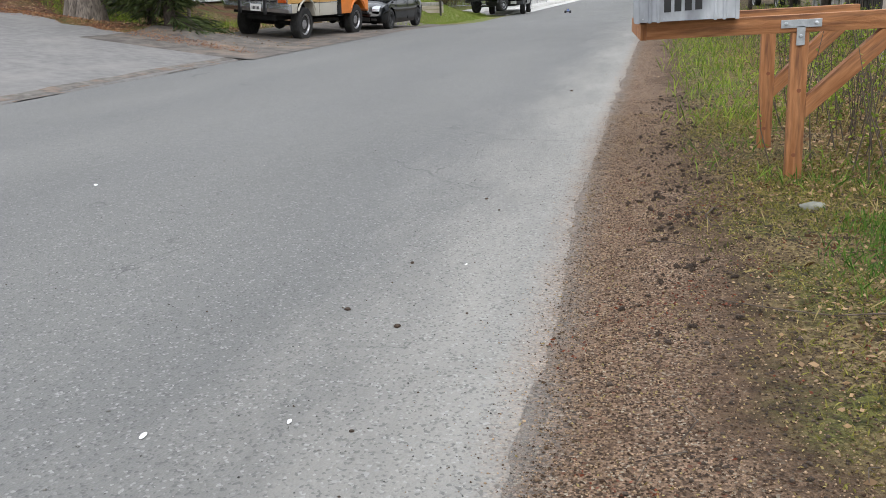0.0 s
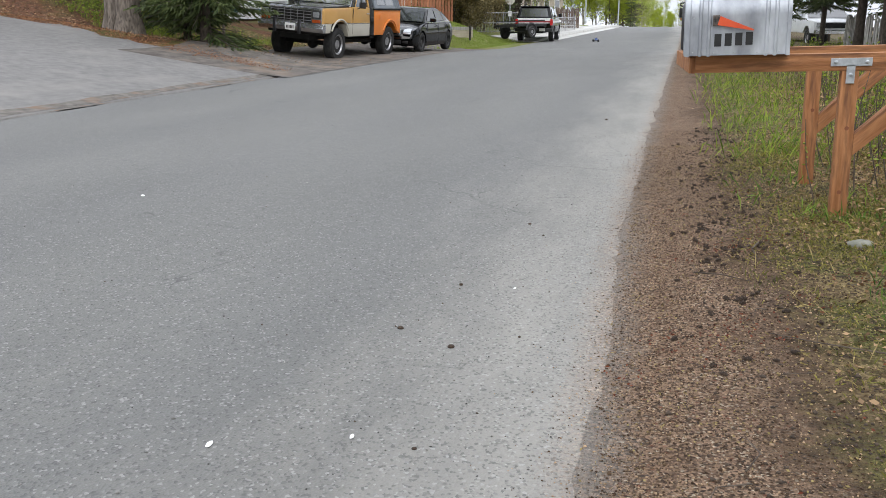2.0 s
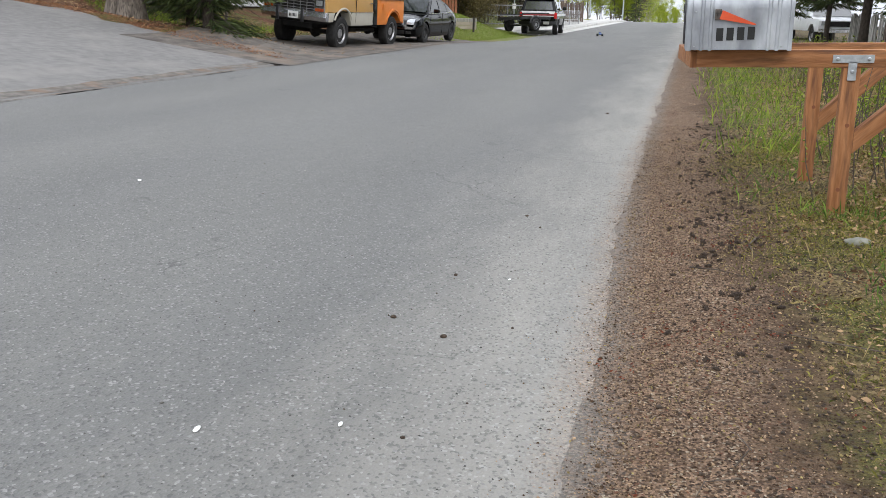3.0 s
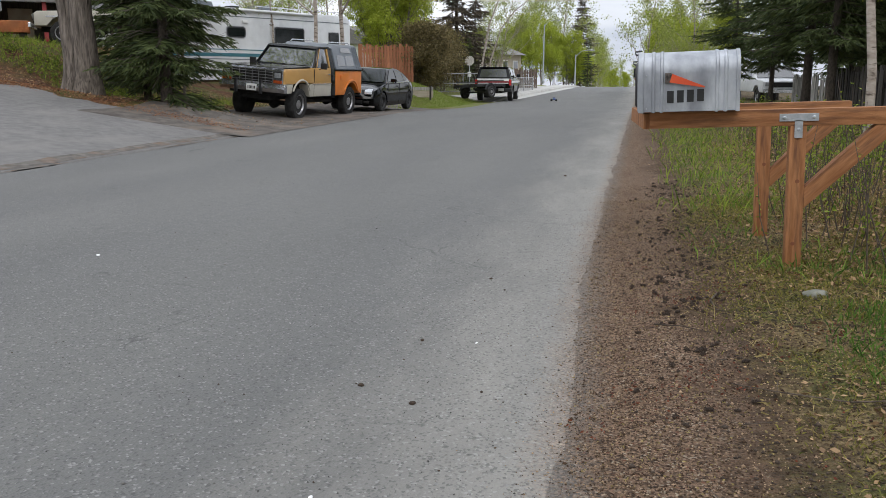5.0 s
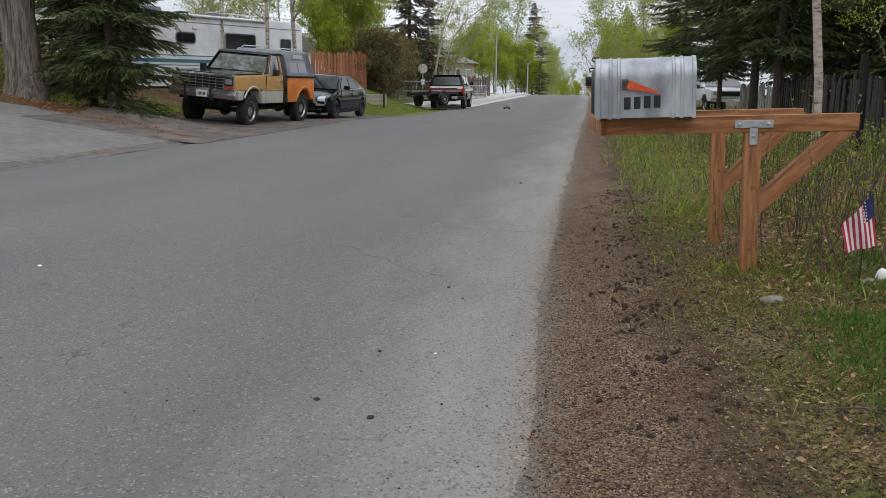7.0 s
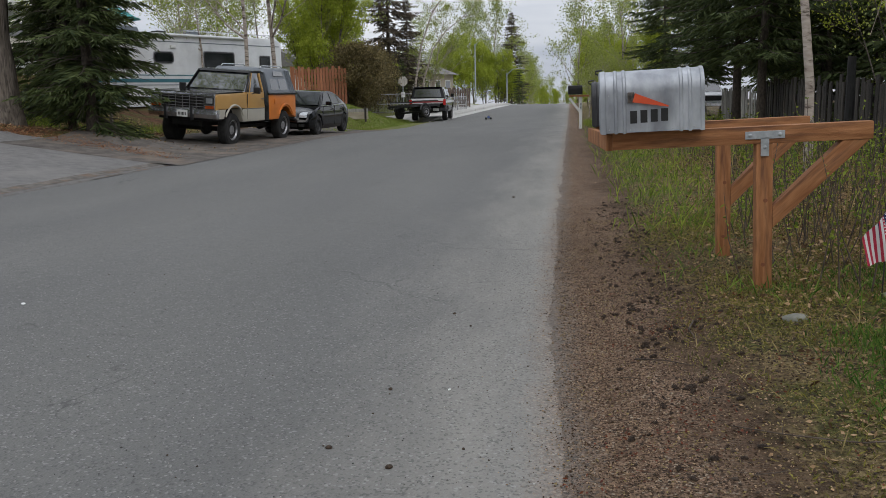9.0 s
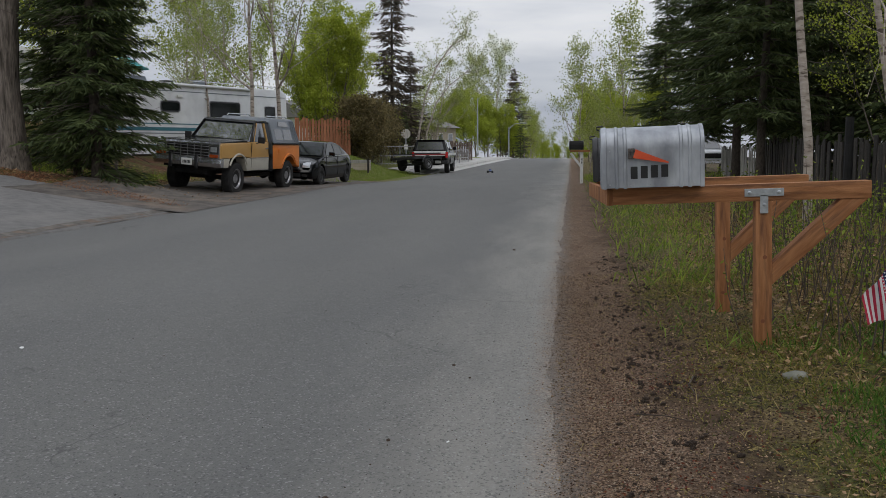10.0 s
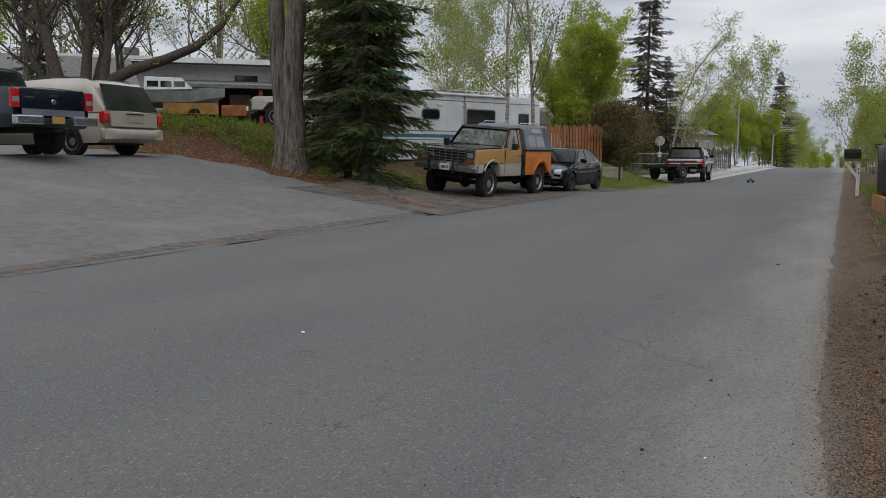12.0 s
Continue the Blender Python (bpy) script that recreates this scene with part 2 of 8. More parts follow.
def ground_material():
    """Gravel shoulder, trodden earth, thin turf and leaf litter, by place along the road."""
    m, n, l, b = material("earth")
    tc = n.new("ShaderNodeTexCoord")
    v = tc.outputs["Object"]
    sep = n.new("ShaderNodeSeparateXYZ")
    l.new(v, sep.inputs[0])
    side = verge_side(n, l, sep)
    gravel, grain = gravel_colour(n, l, v)
    soil = mix_node(n, l, ramp_node(n, l, noise_node(n, l, v, 14.0, 7.0, 0.7), 0.35, 0.65), (0.035, 0.02, 0.012), (0.17, 0.108, 0.064))
    straw = mix_node(n, l, ramp_node(n, l, noise_node(n, l, v, 55.0, 4.0), 0.38, 0.62), (0.075, 0.05, 0.02), (0.3, 0.225, 0.105))
    moss = mix_node(n, l, ramp_node(n, l, noise_node(n, l, v, 40.0, 4.0), 0.35, 0.65), (0.035, 0.042, 0.01), (0.17, 0.165, 0.042))
    wob = math_node(n, l, "MULTIPLY", noise_node(n, l, v, 1.3, 6.0, 0.65), 1.2)
    near = math_node(n, l, "MULTIPLY", ramp_node(n, l, sep.outputs[1], 4.2, 2.2), 0.12)
    away = math_node(n, l, "SUBTRACT", math_node(n, l, "ADD", side, wob), near)
    col = mix_node(n, l, ramp_node(n, l, away, 0.95, 1.25), gravel, soil)
    turf = mix_node(n, l, ramp_node(n, l, noise_node(n, l, v, 3.0, 6.0, 0.65), 0.45, 0.58), straw, moss)
    # dark soil gaps, painted in place of deep shadow between the tufts
    turf = mix_node(n, l, ramp_node(n, l, noise_node(n, l, v, 12.0, 6.0, 0.7), 0.52, 0.64), turf, (0.036, 0.022, 0.012))
    col = mix_node(n, l, ramp_node(n, l, away, 1.2, 1.45), col, turf)
    # under the trees: brown leaf mould
    mould = mix_node(n, l, ramp_node(n, l, noise_node(n, l, v, 18.0, 6.0, 0.7), 0.35, 0.65), (0.03, 0.02, 0.012), (0.15, 0.1, 0.055))
    deep = math_node(n, l, "MULTIPLY", ramp_node(n, l, side, 1.5, 2.2), ramp_node(n, l, sep.outputs[1], 5.2, 6.2))
    col = mix_node(n, l, deep, col, mix_node(n, l, ramp_node(n, l, noise_node(n, l, v, 2.0, 5.0), 0.5, 0.65), mould, moss))
    left = ramp_node(n, l, sep.outputs[0], -4.0, -5.0)
    litter = mix_node(n, l, ramp_node(n, l, noise_node(n, l, v, 8.0, 6.0, 0.7), 0.35, 0.65), (0.055, 0.026, 0.014), (0.2, 0.09, 0.045))
    leftcol = mix_node(n, l, ramp_node(n, l, noise_node(n, l, v, 0.6, 4.0), 0.45, 0.6), litter, moss)
    near_strip = ramp_node(n, l, sep.outputs[1], 30.0, 36.0)
    leftcol = mix_node(n, l, near_strip, leftcol, mix_node(n, l, ramp_node(n, l, noise_node(n, l, v, 1.3, 6.0), 0.4, 0.65), (0.12, 0.16, 0.032), (0.2, 0.18, 0.07)))
    # where gravel thins out over the asphalt, road dust shows between the chips
    dusty = mix_node(n, l, edge_cover(n, l, v, side, 0.09, 0.36), (0.25, 0.238, 0.216), col)
    col = mix_node(n, l, ramp_node(n, l, side, -1.0, -1.2), dusty, col)
    col = mix_node(n, l, left, col, leftcol)
    l.new(col, b.inputs["Base Color"])
    b.inputs["Roughness"].default_value = 0.95
    b.inputs["Specular IOR Level"].default_value = 0.3
    bp = n.new("ShaderNodeBump")
    bp.inputs["Strength"].default_value, bp.inputs["Distance"].default_value = 1.0, 0.014
    l.new(math_node(n, l, "ADD", grain, noise_node(n, l, v, 30.0, 5.0)), bp.inputs["Height"])
    l.new(bp.outputs[0], b.inputs["Normal"])
    return m


ASPHALT = asphalt_material()
EARTH = ground_material()
DRIVE = surface("driveway_asphalt", (0.125, 0.12, 0.115), (0.175, 0.168, 0.16), 6.0, 0.9, bump=0.5, fine=120, dirt=(0.2, 0.19, 0.176), dirt_scale=0.8, dirt_at=(0.5, 0.75))
OLD_TAR = surface("old_tar_edge", (0.075, 0.066, 0.056), (0.15, 0.136, 0.12), 9, 0.95, bump=0.6, fine=40, dirt=(0.17, 0.1, 0.06), dirt_scale=3.0)
PARKING = surface("parking_gravel", (0.06, 0.05, 0.042), (0.13, 0.113, 0.098), 3.5, 0.95, bump=0.9, fine=45, dirt=(0.2, 0.15, 0.11), dirt_scale=1.1)
CONCRETE = surface("pavement_concrete", (0.42, 0.41, 0.39), (0.5, 0.49, 0.46), 3, 0.9, bump=0.3, dirt=(0.3, 0.29, 0.27))
CEDAR = surface("stained_cedar", (0.25, 0.095, 0.03), (0.45, 0.2, 0.08), 3.0, 0.75, bump=0.5, fine=30, dirt=(0.075, 0.03, 0.016), dirt_scale=2.6, dirt_at=(0.5, 0.78), stretch=(12, 12, 1.2))
CEDAR_X = surface("stained_cedar_beam", (0.25, 0.095, 0.03), (0.45, 0.2, 0.08), 3.0, 0.75, bump=0.5, fine=30, dirt=(0.075, 0.03, 0.016), dirt_scale=2.6, dirt_at=(0.5, 0.78), stretch=(1.2, 12, 12))
KNOT = surface("wood_knot", (0.16, 0.05, 0.02), (0.24, 0.085, 0.035), 30, 0.7)
GALV = surface("galvanised_steel", (0.4, 0.42, 0.445), (0.55, 0.57, 0.6), 11, 0.42, 0.6, bump=0.25, fine=26, dirt=(0.2, 0.21, 0.23), dirt_scale=4.5, dirt_at=(0.45, 0.72), rough2=0.62, stretch=(1, 1, 0.4))
STEEL = surface("zinc_plate", (0.36, 0.38, 0.4), (0.5, 0.52, 0.54), 30, 0.5, 0.7, bump=0.1)
RED = surface("red_paint", (0.62, 0.06, 0.015), (0.75, 0.11, 0.03), 12, 0.45, bump=0.1, dirt=(0.35, 0.04, 0.015))
RUSTY = surface("rusty_steel", (0.05, 0.045, 0.042), (0.2, 0.17, 0.15), 40, 0.8, 0.4)
BLACK_METAL = surface("black_painted_metal", (0.012, 0.012, 0.013), (0.03, 0.03, 0.032), 10, 0.45, bump=0.1)
BLACK_INK = surface("black_vinyl", (0.008, 0.008, 0.008), (0.014, 0.014, 0.014), 20, 0.5, bump=0)
WHITE_PAINT = surface("white_paint", (0.74, 0.74, 0.72), (0.82, 0.82, 0.8), 4, 0.6, bump=0.1, dirt=(0.55, 0.54, 0.5))
BARK = surface("rough_bark", (0.075, 0.061, 0.05), (0.25, 0.21, 0.175), 7, 0.95, bump=1.0, fine=12, dirt=(0.035, 0.028, 0.02), dirt_scale=3.5, dirt_at=(0.52, 0.66), stretch=(4, 4, 0.45))
BIRCH_BARK = surface("birch_bark", (0.32, 0.265, 0.22), (0.5, 0.435, 0.375), 5, 0.8, bump=0.35, fine=30, dirt=(0.12, 0.09, 0.07), dirt_scale=3.5, dirt_at=(0.54, 0.62), stretch=(1.2, 1.2, 4))
SPRUCE_BARK = surface("spruce_bark", (0.045, 0.036, 0.029), (0.1, 0.08, 0.063), 12, 0.95, bump=0.9, fine=20, stretch=(2, 2, 1))
NEEDLES = leaf_material("spruce_needles", (0.028, 0.046, 0.016), (0.125, 0.155, 0.055), 0.16)
NEEDLES_DRY = leaf_material("dry_spruce_needles", (0.04, 0.034, 0.025), (0.15, 0.12, 0.085), 0.15)
LEAF_LIGHT = leaf_material("spring_leaves", (0.28, 0.35, 0.035), (0.52, 0.57, 0.09), 0.48)
LEAF_PALE = leaf_material("birch_leaves", (0.2, 0.26, 0.06), (0.46, 0.5, 0.17), 0.42)
LEAF_OLIVE = leaf_material("olive_leaves", (0.17, 0.22, 0.04), (0.45, 0.5, 0.12), 0.45)
TWIG_BROWN = leaf_material("brown_twigs", (0.09, 0.075, 0.035), (0.3, 0.24, 0.11), 0.4)
RUST_LEAF = leaf_material("rusty_fallen_leaves", (0.11, 0.04, 0.018), (0.42, 0.2, 0.095), 0.12)
GRASS_FRESH = leaf_material("fresh_grass", (0.045, 0.115, 0.014), (0.26, 0.37, 0.06), 0.38)
GRASS_DRY = leaf_material("dry_grass", (0.17, 0.125, 0.045), (0.42, 0.33, 0.14), 0.3)
LUSH = leaf_material("lush_grass_blades", (0.03, 0.08, 0.012), (0.16, 0.27, 0.045), 0.35)
WEED = leaf_material("weed_leaves", (0.08, 0.13, 0.016), (0.33, 0.4, 0.06), 0.4)
LAWN = leaf_material("lawn_grass_blades", (0.13, 0.19, 0.03), (0.29, 0.34, 0.075), 0.35)
MOSS_GRASS = leaf_material("short_moss_grass", (0.06, 0.07, 0.013), (0.31, 0.275, 0.065), 0.3)
LITTER = leaf_material("fallen_leaves", (0.05, 0.022, 0.01), (0.5, 0.33, 0.18), 0.15)
RUST_LITTER = leaf_material("rusty_bud_scales", (0.1, 0.025, 0.014), (0.22, 0.07, 0.035), 0.1)
CONE = surface("pine_cone", (0.03, 0.02, 0.014), (0.085, 0.055, 0.035), 60, 0.95, bump=0.8, fine=150)
STICK = surface("dead_twig", (0.05, 0.036, 0.026), (0.13, 0.1, 0.075), 20, 0.9)


def chip_material(name, dark, pale):
    """Loose chips, each with a tone of its own."""
    m, n, l, b = material(name)
    geo = n.new("ShaderNodeNewGeometry")
    tone = n.new("ShaderNodeMath")
    tone.operation = "POWER"
    tone.inputs[1].default_value = 2.2
    l.new(geo.outputs["Random Per Island"], tone.inputs[0])
    l.new(mix_node(n, l, tone.outputs[0], dark, pale), b.inputs["Base Color"])
    b.inputs["Roughness"].default_value = 0.9
    b.inputs["Specular IOR Level"].default_value = 0.25
    return m


PEBBLE = chip_material("pebble", (0.045, 0.025, 0.014), (0.46, 0.32, 0.2))
GRIT = chip_material("road_grit", (0.05, 0.048, 0.045), (0.42, 0.4, 0.37))
STONE = surface("field_stone", (0.14, 0.14, 0.11), (0.25, 0.245, 0.2), 14, 0.9, bump=0.6)
RUBBER = surface("tyre_rubber", (0.012, 0.012, 0.012), (0.03, 0.029, 0.028), 9, 0.85, bump=0.4, fine=60)
CHROME = surface("chrome", (0.55, 0.56, 0.58), (0.72, 0.73, 0.75), 9, 0.22, 0.95, bump=0.03)
RIM = surface("dull_alloy", (0.3, 0.3, 0.31), (0.5, 0.5, 0.52), 14, 0.4, 0.85, bump=0.05)
UNDER = surface("underbody_black", (0.008, 0.008, 0.008), (0.02, 0.019, 0.018), 5, 0.9)
GLASS = surface("tinted_glass", (0.008, 0.01, 0.011), (0.014, 0.017, 0.018), 2, 0.1, 0.0, bump=0, coat=1.0)
GLASS.node_tree.nodes["Principled BSDF"].inputs["IOR"].default_value = 1.95
SCREEN = surface("windscreen_glass", (0.03, 0.036, 0.038), (0.05, 0.056, 0.058), 2, 0.06, bump=0)
SCREEN.node_tree.nodes["Principled BSDF"].inputs["IOR"].default_value = 2.7
TINT = surface("dark_car_glass", (0.006, 0.009, 0.009), (0.012, 0.016, 0.016), 2, 0.08, bump=0)
BOAT_GREY = surface("boat_grey", (0.24, 0.26, 0.25), (0.34, 0.36, 0.35), 3, 0.6, dirt=(0.17, 0.17, 0.15))
LAMP_CLEAR = surface("lamp_glass", (0.33, 0.35, 0.36), (0.48, 0.5, 0.51), 30, 0.08, 0.4, bump=0.2)
LAMP_RED = surface("red_lamp", (0.4, 0.012, 0.014), (0.55, 0.03, 0.03), 20, 0.15, bump=0.1)
LAMP_AMBER = surface("amber_lamp", (0.3, 0.05, 0.012), (0.42, 0.09, 0.02), 20, 0.2, bump=0.1)


def paint(name, c, dirt=None, rough=0.3, coat=0.5):
    dark = tuple(x * 0.86 for x in c)
    m = surface(name, dark, c, 1.6, rough, bump=0.0, dirt=dirt or tuple(x * 0.75 for x in c), dirt_scale=2.5, dirt_at=(0.55, 0.85), coat=coat)
    m.node_tree.nodes["Principled BSDF"].inputs["Specular IOR Level"].default_value = 0.38
    return m


GOLD = paint("gold_paint", (0.56, 0.32, 0.1), rough=0.42, coat=0.2)
ORANGE = paint("orange_paint", (0.8, 0.24, 0.04), rough=0.42, coat=0.2)
CREAM = paint("cream_paint", (0.56, 0.53, 0.45), rough=0.4, coat=0.2)
BLACK_CAR = paint("black_car_paint", (0.004, 0.0045, 0.005), rough=0.12, coat=0.0)
BLACK_CAR.node_tree.nodes["Principled BSDF"].inputs["Specular IOR Level"].default_value = 0.28
GREY_CAP = paint("grey_fibreglass", (0.17, 0.19, 0.215), rough=0.4, coat=0.2)
NAVY = paint("navy_car_paint", (0.006, 0.011, 0.023), rough=0.25)
CHAMPAGNE = paint("champagne_car_paint", (0.5, 0.45, 0.375), rough=0.22)
RV_WHITE = paint("rv_white", (0.77, 0.78, 0.79), rough=0.4, coat=0.1)
TEAL = paint("teal_stripe", (0.06, 0.2, 0.25), rough=0.4)
FENCE_RED = surface("red_fence_wood", (0.25, 0.09, 0.045), (0.37, 0.155, 0.08), 4, 0.85, bump=0.4, stretch=(4, 4, 0.7), vary=0.25)
FENCE_GREY = surface("weathered_wood", (0.3, 0.285, 0.26), (0.48, 0.46, 0.42), 5, 0.9, bump=0.5, stretch=(5, 5, 0.6), vary=0.35)
# dark wood, its colour lowered further to hold the tree shade on the fence
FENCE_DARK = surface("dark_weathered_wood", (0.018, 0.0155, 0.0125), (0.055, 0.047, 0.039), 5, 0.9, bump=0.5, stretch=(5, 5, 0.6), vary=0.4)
FENCE_BROWN = surface("brown_weathered_wood", (0.07, 0.05, 0.04), (0.14, 0.1, 0.08), 5, 0.9, bump=0.5, stretch=(5, 5, 0.6), vary=0.3)
SIDING = surface("white_siding", (0.7, 0.71, 0.72), (0.79, 0.8, 0.81), 2, 0.7, dirt=(0.42, 0.42, 0.42))
ROOFING = surface("grey_roofing", (0.14, 0.135, 0.13), (0.22, 0.21, 0.2), 8, 0.9)
DARK_RED = surface("dark_red_paint", (0.22, 0.02, 0.025), (0.3, 0.04, 0.04), 6, 0.6)
TAN_WALL = surface("tan_wall", (0.32, 0.27, 0.21), (0.4, 0.35, 0.28), 3, 0.8)


# ---- building blocks ----
def part(name, bm, mat, parent=None, label="", smooth=False):
    """Links a bmesh as one mesh object, under a thing or a part when parent is given."""
    me = bpy.data.meshes.new(name)
    bm.normal_update()
    bm.to_mesh(me)
    bm.free()
    me.materials.append(mat)
    if smooth:
        me.shade_smooth()
    ob = new(name, me)
    ob.parent = parent
    return tagged(ob, label)


def soft_edges(ob, angle=24):
    angle = angle if angle > 45 else min(angle, 24)
    ob.data.shade_smooth()
    ob.data.set_sharp_from_angle(angle=radians(angle))
    return ob


def cloud_mesh(name, verts, faces, mat, parent=None, label=""):
    """One mesh from arrays of vertices and faces."""
    me = bpy.data.meshes.new(name)
    verts, faces = np.asarray(verts, np.float32), np.asarray(faces, np.int32)
    k = faces.shape[1]
    me.vertices.add(len(verts))
    me.vertices.foreach_set("co", verts.ravel())
    me.loops.add(faces.size)
    me.loops.foreach_set("vertex_index", faces.ravel())
    me.polygons.add(len(faces))
    me.polygons.foreach_set("loop_start", np.arange(0, faces.size, k, dtype=np.int32))
    me.update(calc_edges=True)
    me.validate()
    me.materials.append(mat)
    ob = new(name, me)
    ob.parent = parent
    return tagged(ob, label)


def thing(name, m, label, category, group=""):
    ob = new(name)
    ob.empty_display_size = 0.1
    ob.matrix_basis = m
    return tagged(ob, label, category, group)


def box(bm, c, s, bevel=0.0, m=None):
    r = bmesh.ops.create_cube(bm, size=1.0, matrix=Matrix.LocRotScale(c, None, s))
    vs = r["verts"]
    if bevel:
        es = list({e for v in vs for e in v.link_edges})
        out = bmesh.ops.bevel(bm, geom=es, offset=bevel, segments=2, affect="EDGES", profile=0.6)
        vs = list({v for f in out["faces"] for v in f.verts} | {v for v in vs if v.is_valid})
    if m is not None:
        bmesh.ops.transform(bm, matrix=m, verts=vs)
    return bm


def beam(bm, p, q, w, h, bevel=0.0, up=(0, 0, 1)):
    """A bar of section w x h from p to q."""
    p, q = Vector(p), Vector(q)
    d = (q - p).normalized()
    side = d.cross(Vector(up))
    side = side.normalized() if side.length > 1e-4 else Vector((1, 0, 0))
    top = side.cross(d)
    m = Matrix((side, d, top)).transposed().to_4x4()
    m.translation = (p + q) / 2
    return box(bm, (0, 0, 0), (w, (q - p).length, h), bevel, m)


def tube(bm, pts, radii, seg=8, cap=True):
    pts = [Vector(p) for p in pts]
    if isinstance(radii, (int, float)):
        radii = [radii] * len(pts)
    rings, ref = [], None
    for i, p in enumerate(pts):
        d = (pts[min(i + 1, len(pts) - 1)] - pts[max(i - 1, 0)]).normalized()
        if ref is None:
            ref = d.orthogonal().normalized()
        ref = (ref - d * ref.dot(d)).normalized()
        o = d.cross(ref)
        rings.append([bm.verts.new(p + (ref * math.cos(a) + o * math.sin(a)) * radii[i]) for a in [2 * math.pi * k / seg for k in range(seg)]])
    for a, b in zip(rings, rings[1:]):
        for k in range(seg):
            bm.faces.new((a[k], a[(k + 1) % seg], b[(k + 1) % seg], b[k]))
    if cap:
        bm.faces.new(rings[0][::-1])
        bm.faces.new(rings[-1])
    return bm


def lathe(bm, profile, seg=24, m=Matrix()):
    """Turns (radius, height) pairs round z, then moves by m."""
    rings = []
    for r, z in profile:
        rings.append([bm.verts.new(m @ Vector((r * math.cos(a), r * math.sin(a), z))) for a in np.linspace(0, 2 * math.pi, seg, endpoint=False)])
    for a, b in zip(rings, rings[1:]):
        for k in range(seg):
            bm.faces.new((a[k], a[(k + 1) % seg], b[(k + 1) % seg], b[k]))
    bm.faces.new(rings[0][::-1])
    bm.faces.new(rings[-1])
    return bm


def prism(bm, outline, x0, x1, shape=None, bevel=0.0, seg=2):
    """Extrudes a (y, z) outline from x0 to x1; shape(x, y, z) may move each corner."""
    a = [bm.verts.new((x0, y, z)) for y, z in outline]
    b = [bm.verts.new((x1, y, z)) for y, z in outline]
    k = len(outline)
    fa, fb = bm.faces.new(a), bm.faces.new(b[::-1])
    for i in range(k):
        bm.faces.new((a[(i + 1) % k], a[i], b[i], b[(i + 1) % k]))
    if shape:
        for v in a + b:
            v.co = shape(*v.co)
    if bevel:
        bmesh.ops.bevel(bm, geom=list({e for f in (fa, fb) for e in f.edges}), offset=bevel, segments=seg, affect="EDGES", profile=0.6)
    bmesh.ops.recalc_face_normals(bm, faces=bm.faces)
    return bm


def spread_edge(points, y):
    ys, zs = zip(*points)
    return np.interp(y, ys, zs)


def car_body(bm, upper, lower, axles, r, zc, hw, bow=0.15, crown=0.03, lean=0.07, belly=0.05, step=0.07):
    """Lofts a car body along y between two edge lines, with wheel openings; sides swell at mid height and lean in above."""
    y0, y1 = upper[0][0], upper[-1][0]
    ys = set(np.round(np.arange(y0, y1, step), 4)) | {y1}
    for a in axles:
        ys |= set(np.round(a + r * np.cos(np.linspace(0, math.pi, 15)), 4)) | {a - r - 0.004, a + r + 0.004}
    ys = np.array(sorted(ys))
    fine = np.linspace(y0, y1, 240)
    top = spread_edge(upper, fine)
    pad = np.concatenate([np.full(6, top[0]), top, np.full(6, top[-1])])
    top = np.where((fine - y0 < 0.12) | (y1 - fine < 0.12), top, np.convolve(pad, np.ones(13) / 13, "valid"))
    mid, half = (y0 + y1) / 2, (y1 - y0) / 2
    rings = []
    for y in ys:
        zt, zl = float(np.interp(y, fine, top)), float(spread_edge(lower, y))
        for a in axles:
            if abs(y - a) < r:
                zl = max(zl, zc + math.sqrt(r * r - (y - a) ** 2))
        zt = max(zt, zl + 0.02)
        end = max(0.0, (abs(y - mid) / half - 0.6) / 0.4)
        w = hw * (1 - 0.1 * end ** 2.5)
        side = []
        for k in range(8):
            q = k / 7
            z = zl + (zt - zl) * q * 0.985
            g = (z - lower[len(lower) // 2][1]) / max(0.05, max(top) - lower[len(lower) // 2][1])
            x = w * (1 - belly * (1 - min(1, g / 0.35)) ** 2) - lean * max(0, (g - 0.55) / 0.45) ** 1.6 - (0.035 if k == 7 else 0.012 if k == 6 else 0)
            side.append((x, z))
        roof = [(side[-1][0] * c, zt - crown * c * c) for c in (0.9, 0.6, 0.3, 0.0)]
        pts = side + roof
        pts = pts + [(-x, z) for x, z in pts[-2::-1]]
        ring = []
        for x, z in pts:
            yy = y - math.copysign(bow * (abs(x) / hw) ** 2.4 * end, y - mid)
            ring.append(bm.verts.new((x, yy, z)))
        rings.append(ring)
    k = len(rings[0])
    for a, b in zip(rings, rings[1:]):
        for i in range(k - 1):
            bm.faces.new((a[i], b[i], b[i + 1], a[i + 1]))
        bm.faces.new((a[k - 1], b[k - 1], b[0], a[0]))
    bm.faces.new(rings[0])
    bm.faces.new(rings[-1][::-1])
    bmesh.ops.recalc_face_normals(bm, faces=bm.faces)
    return bm


def arch(yc, zc, r, z0, n=10):
    """Points of a wheel arch open below, running towards smaller y."""
    a0 = math.asin(max(-1, min(1, (z0 - zc) / r)))
    return [(yc + r * math.cos(a), zc + r * math.sin(a)) for a in np.linspace(a0, math.pi - a0, n)]


def smooth01(a, b, x):
    t = np.clip((np.asarray(x, float) - a) / (b - a), 0, 1)
    return t * t * (3 - 2 * t)


# ---- the lie of the land ----
def road_right(y):
    return 0.46 - 0.028 * y + 0.115 * (1 - smooth01(1.0, 6.5, y))


def road_left(y):
    return -6.62 - 0.03 * (y - 5) + 1.7 * smooth01(48, 80, y)


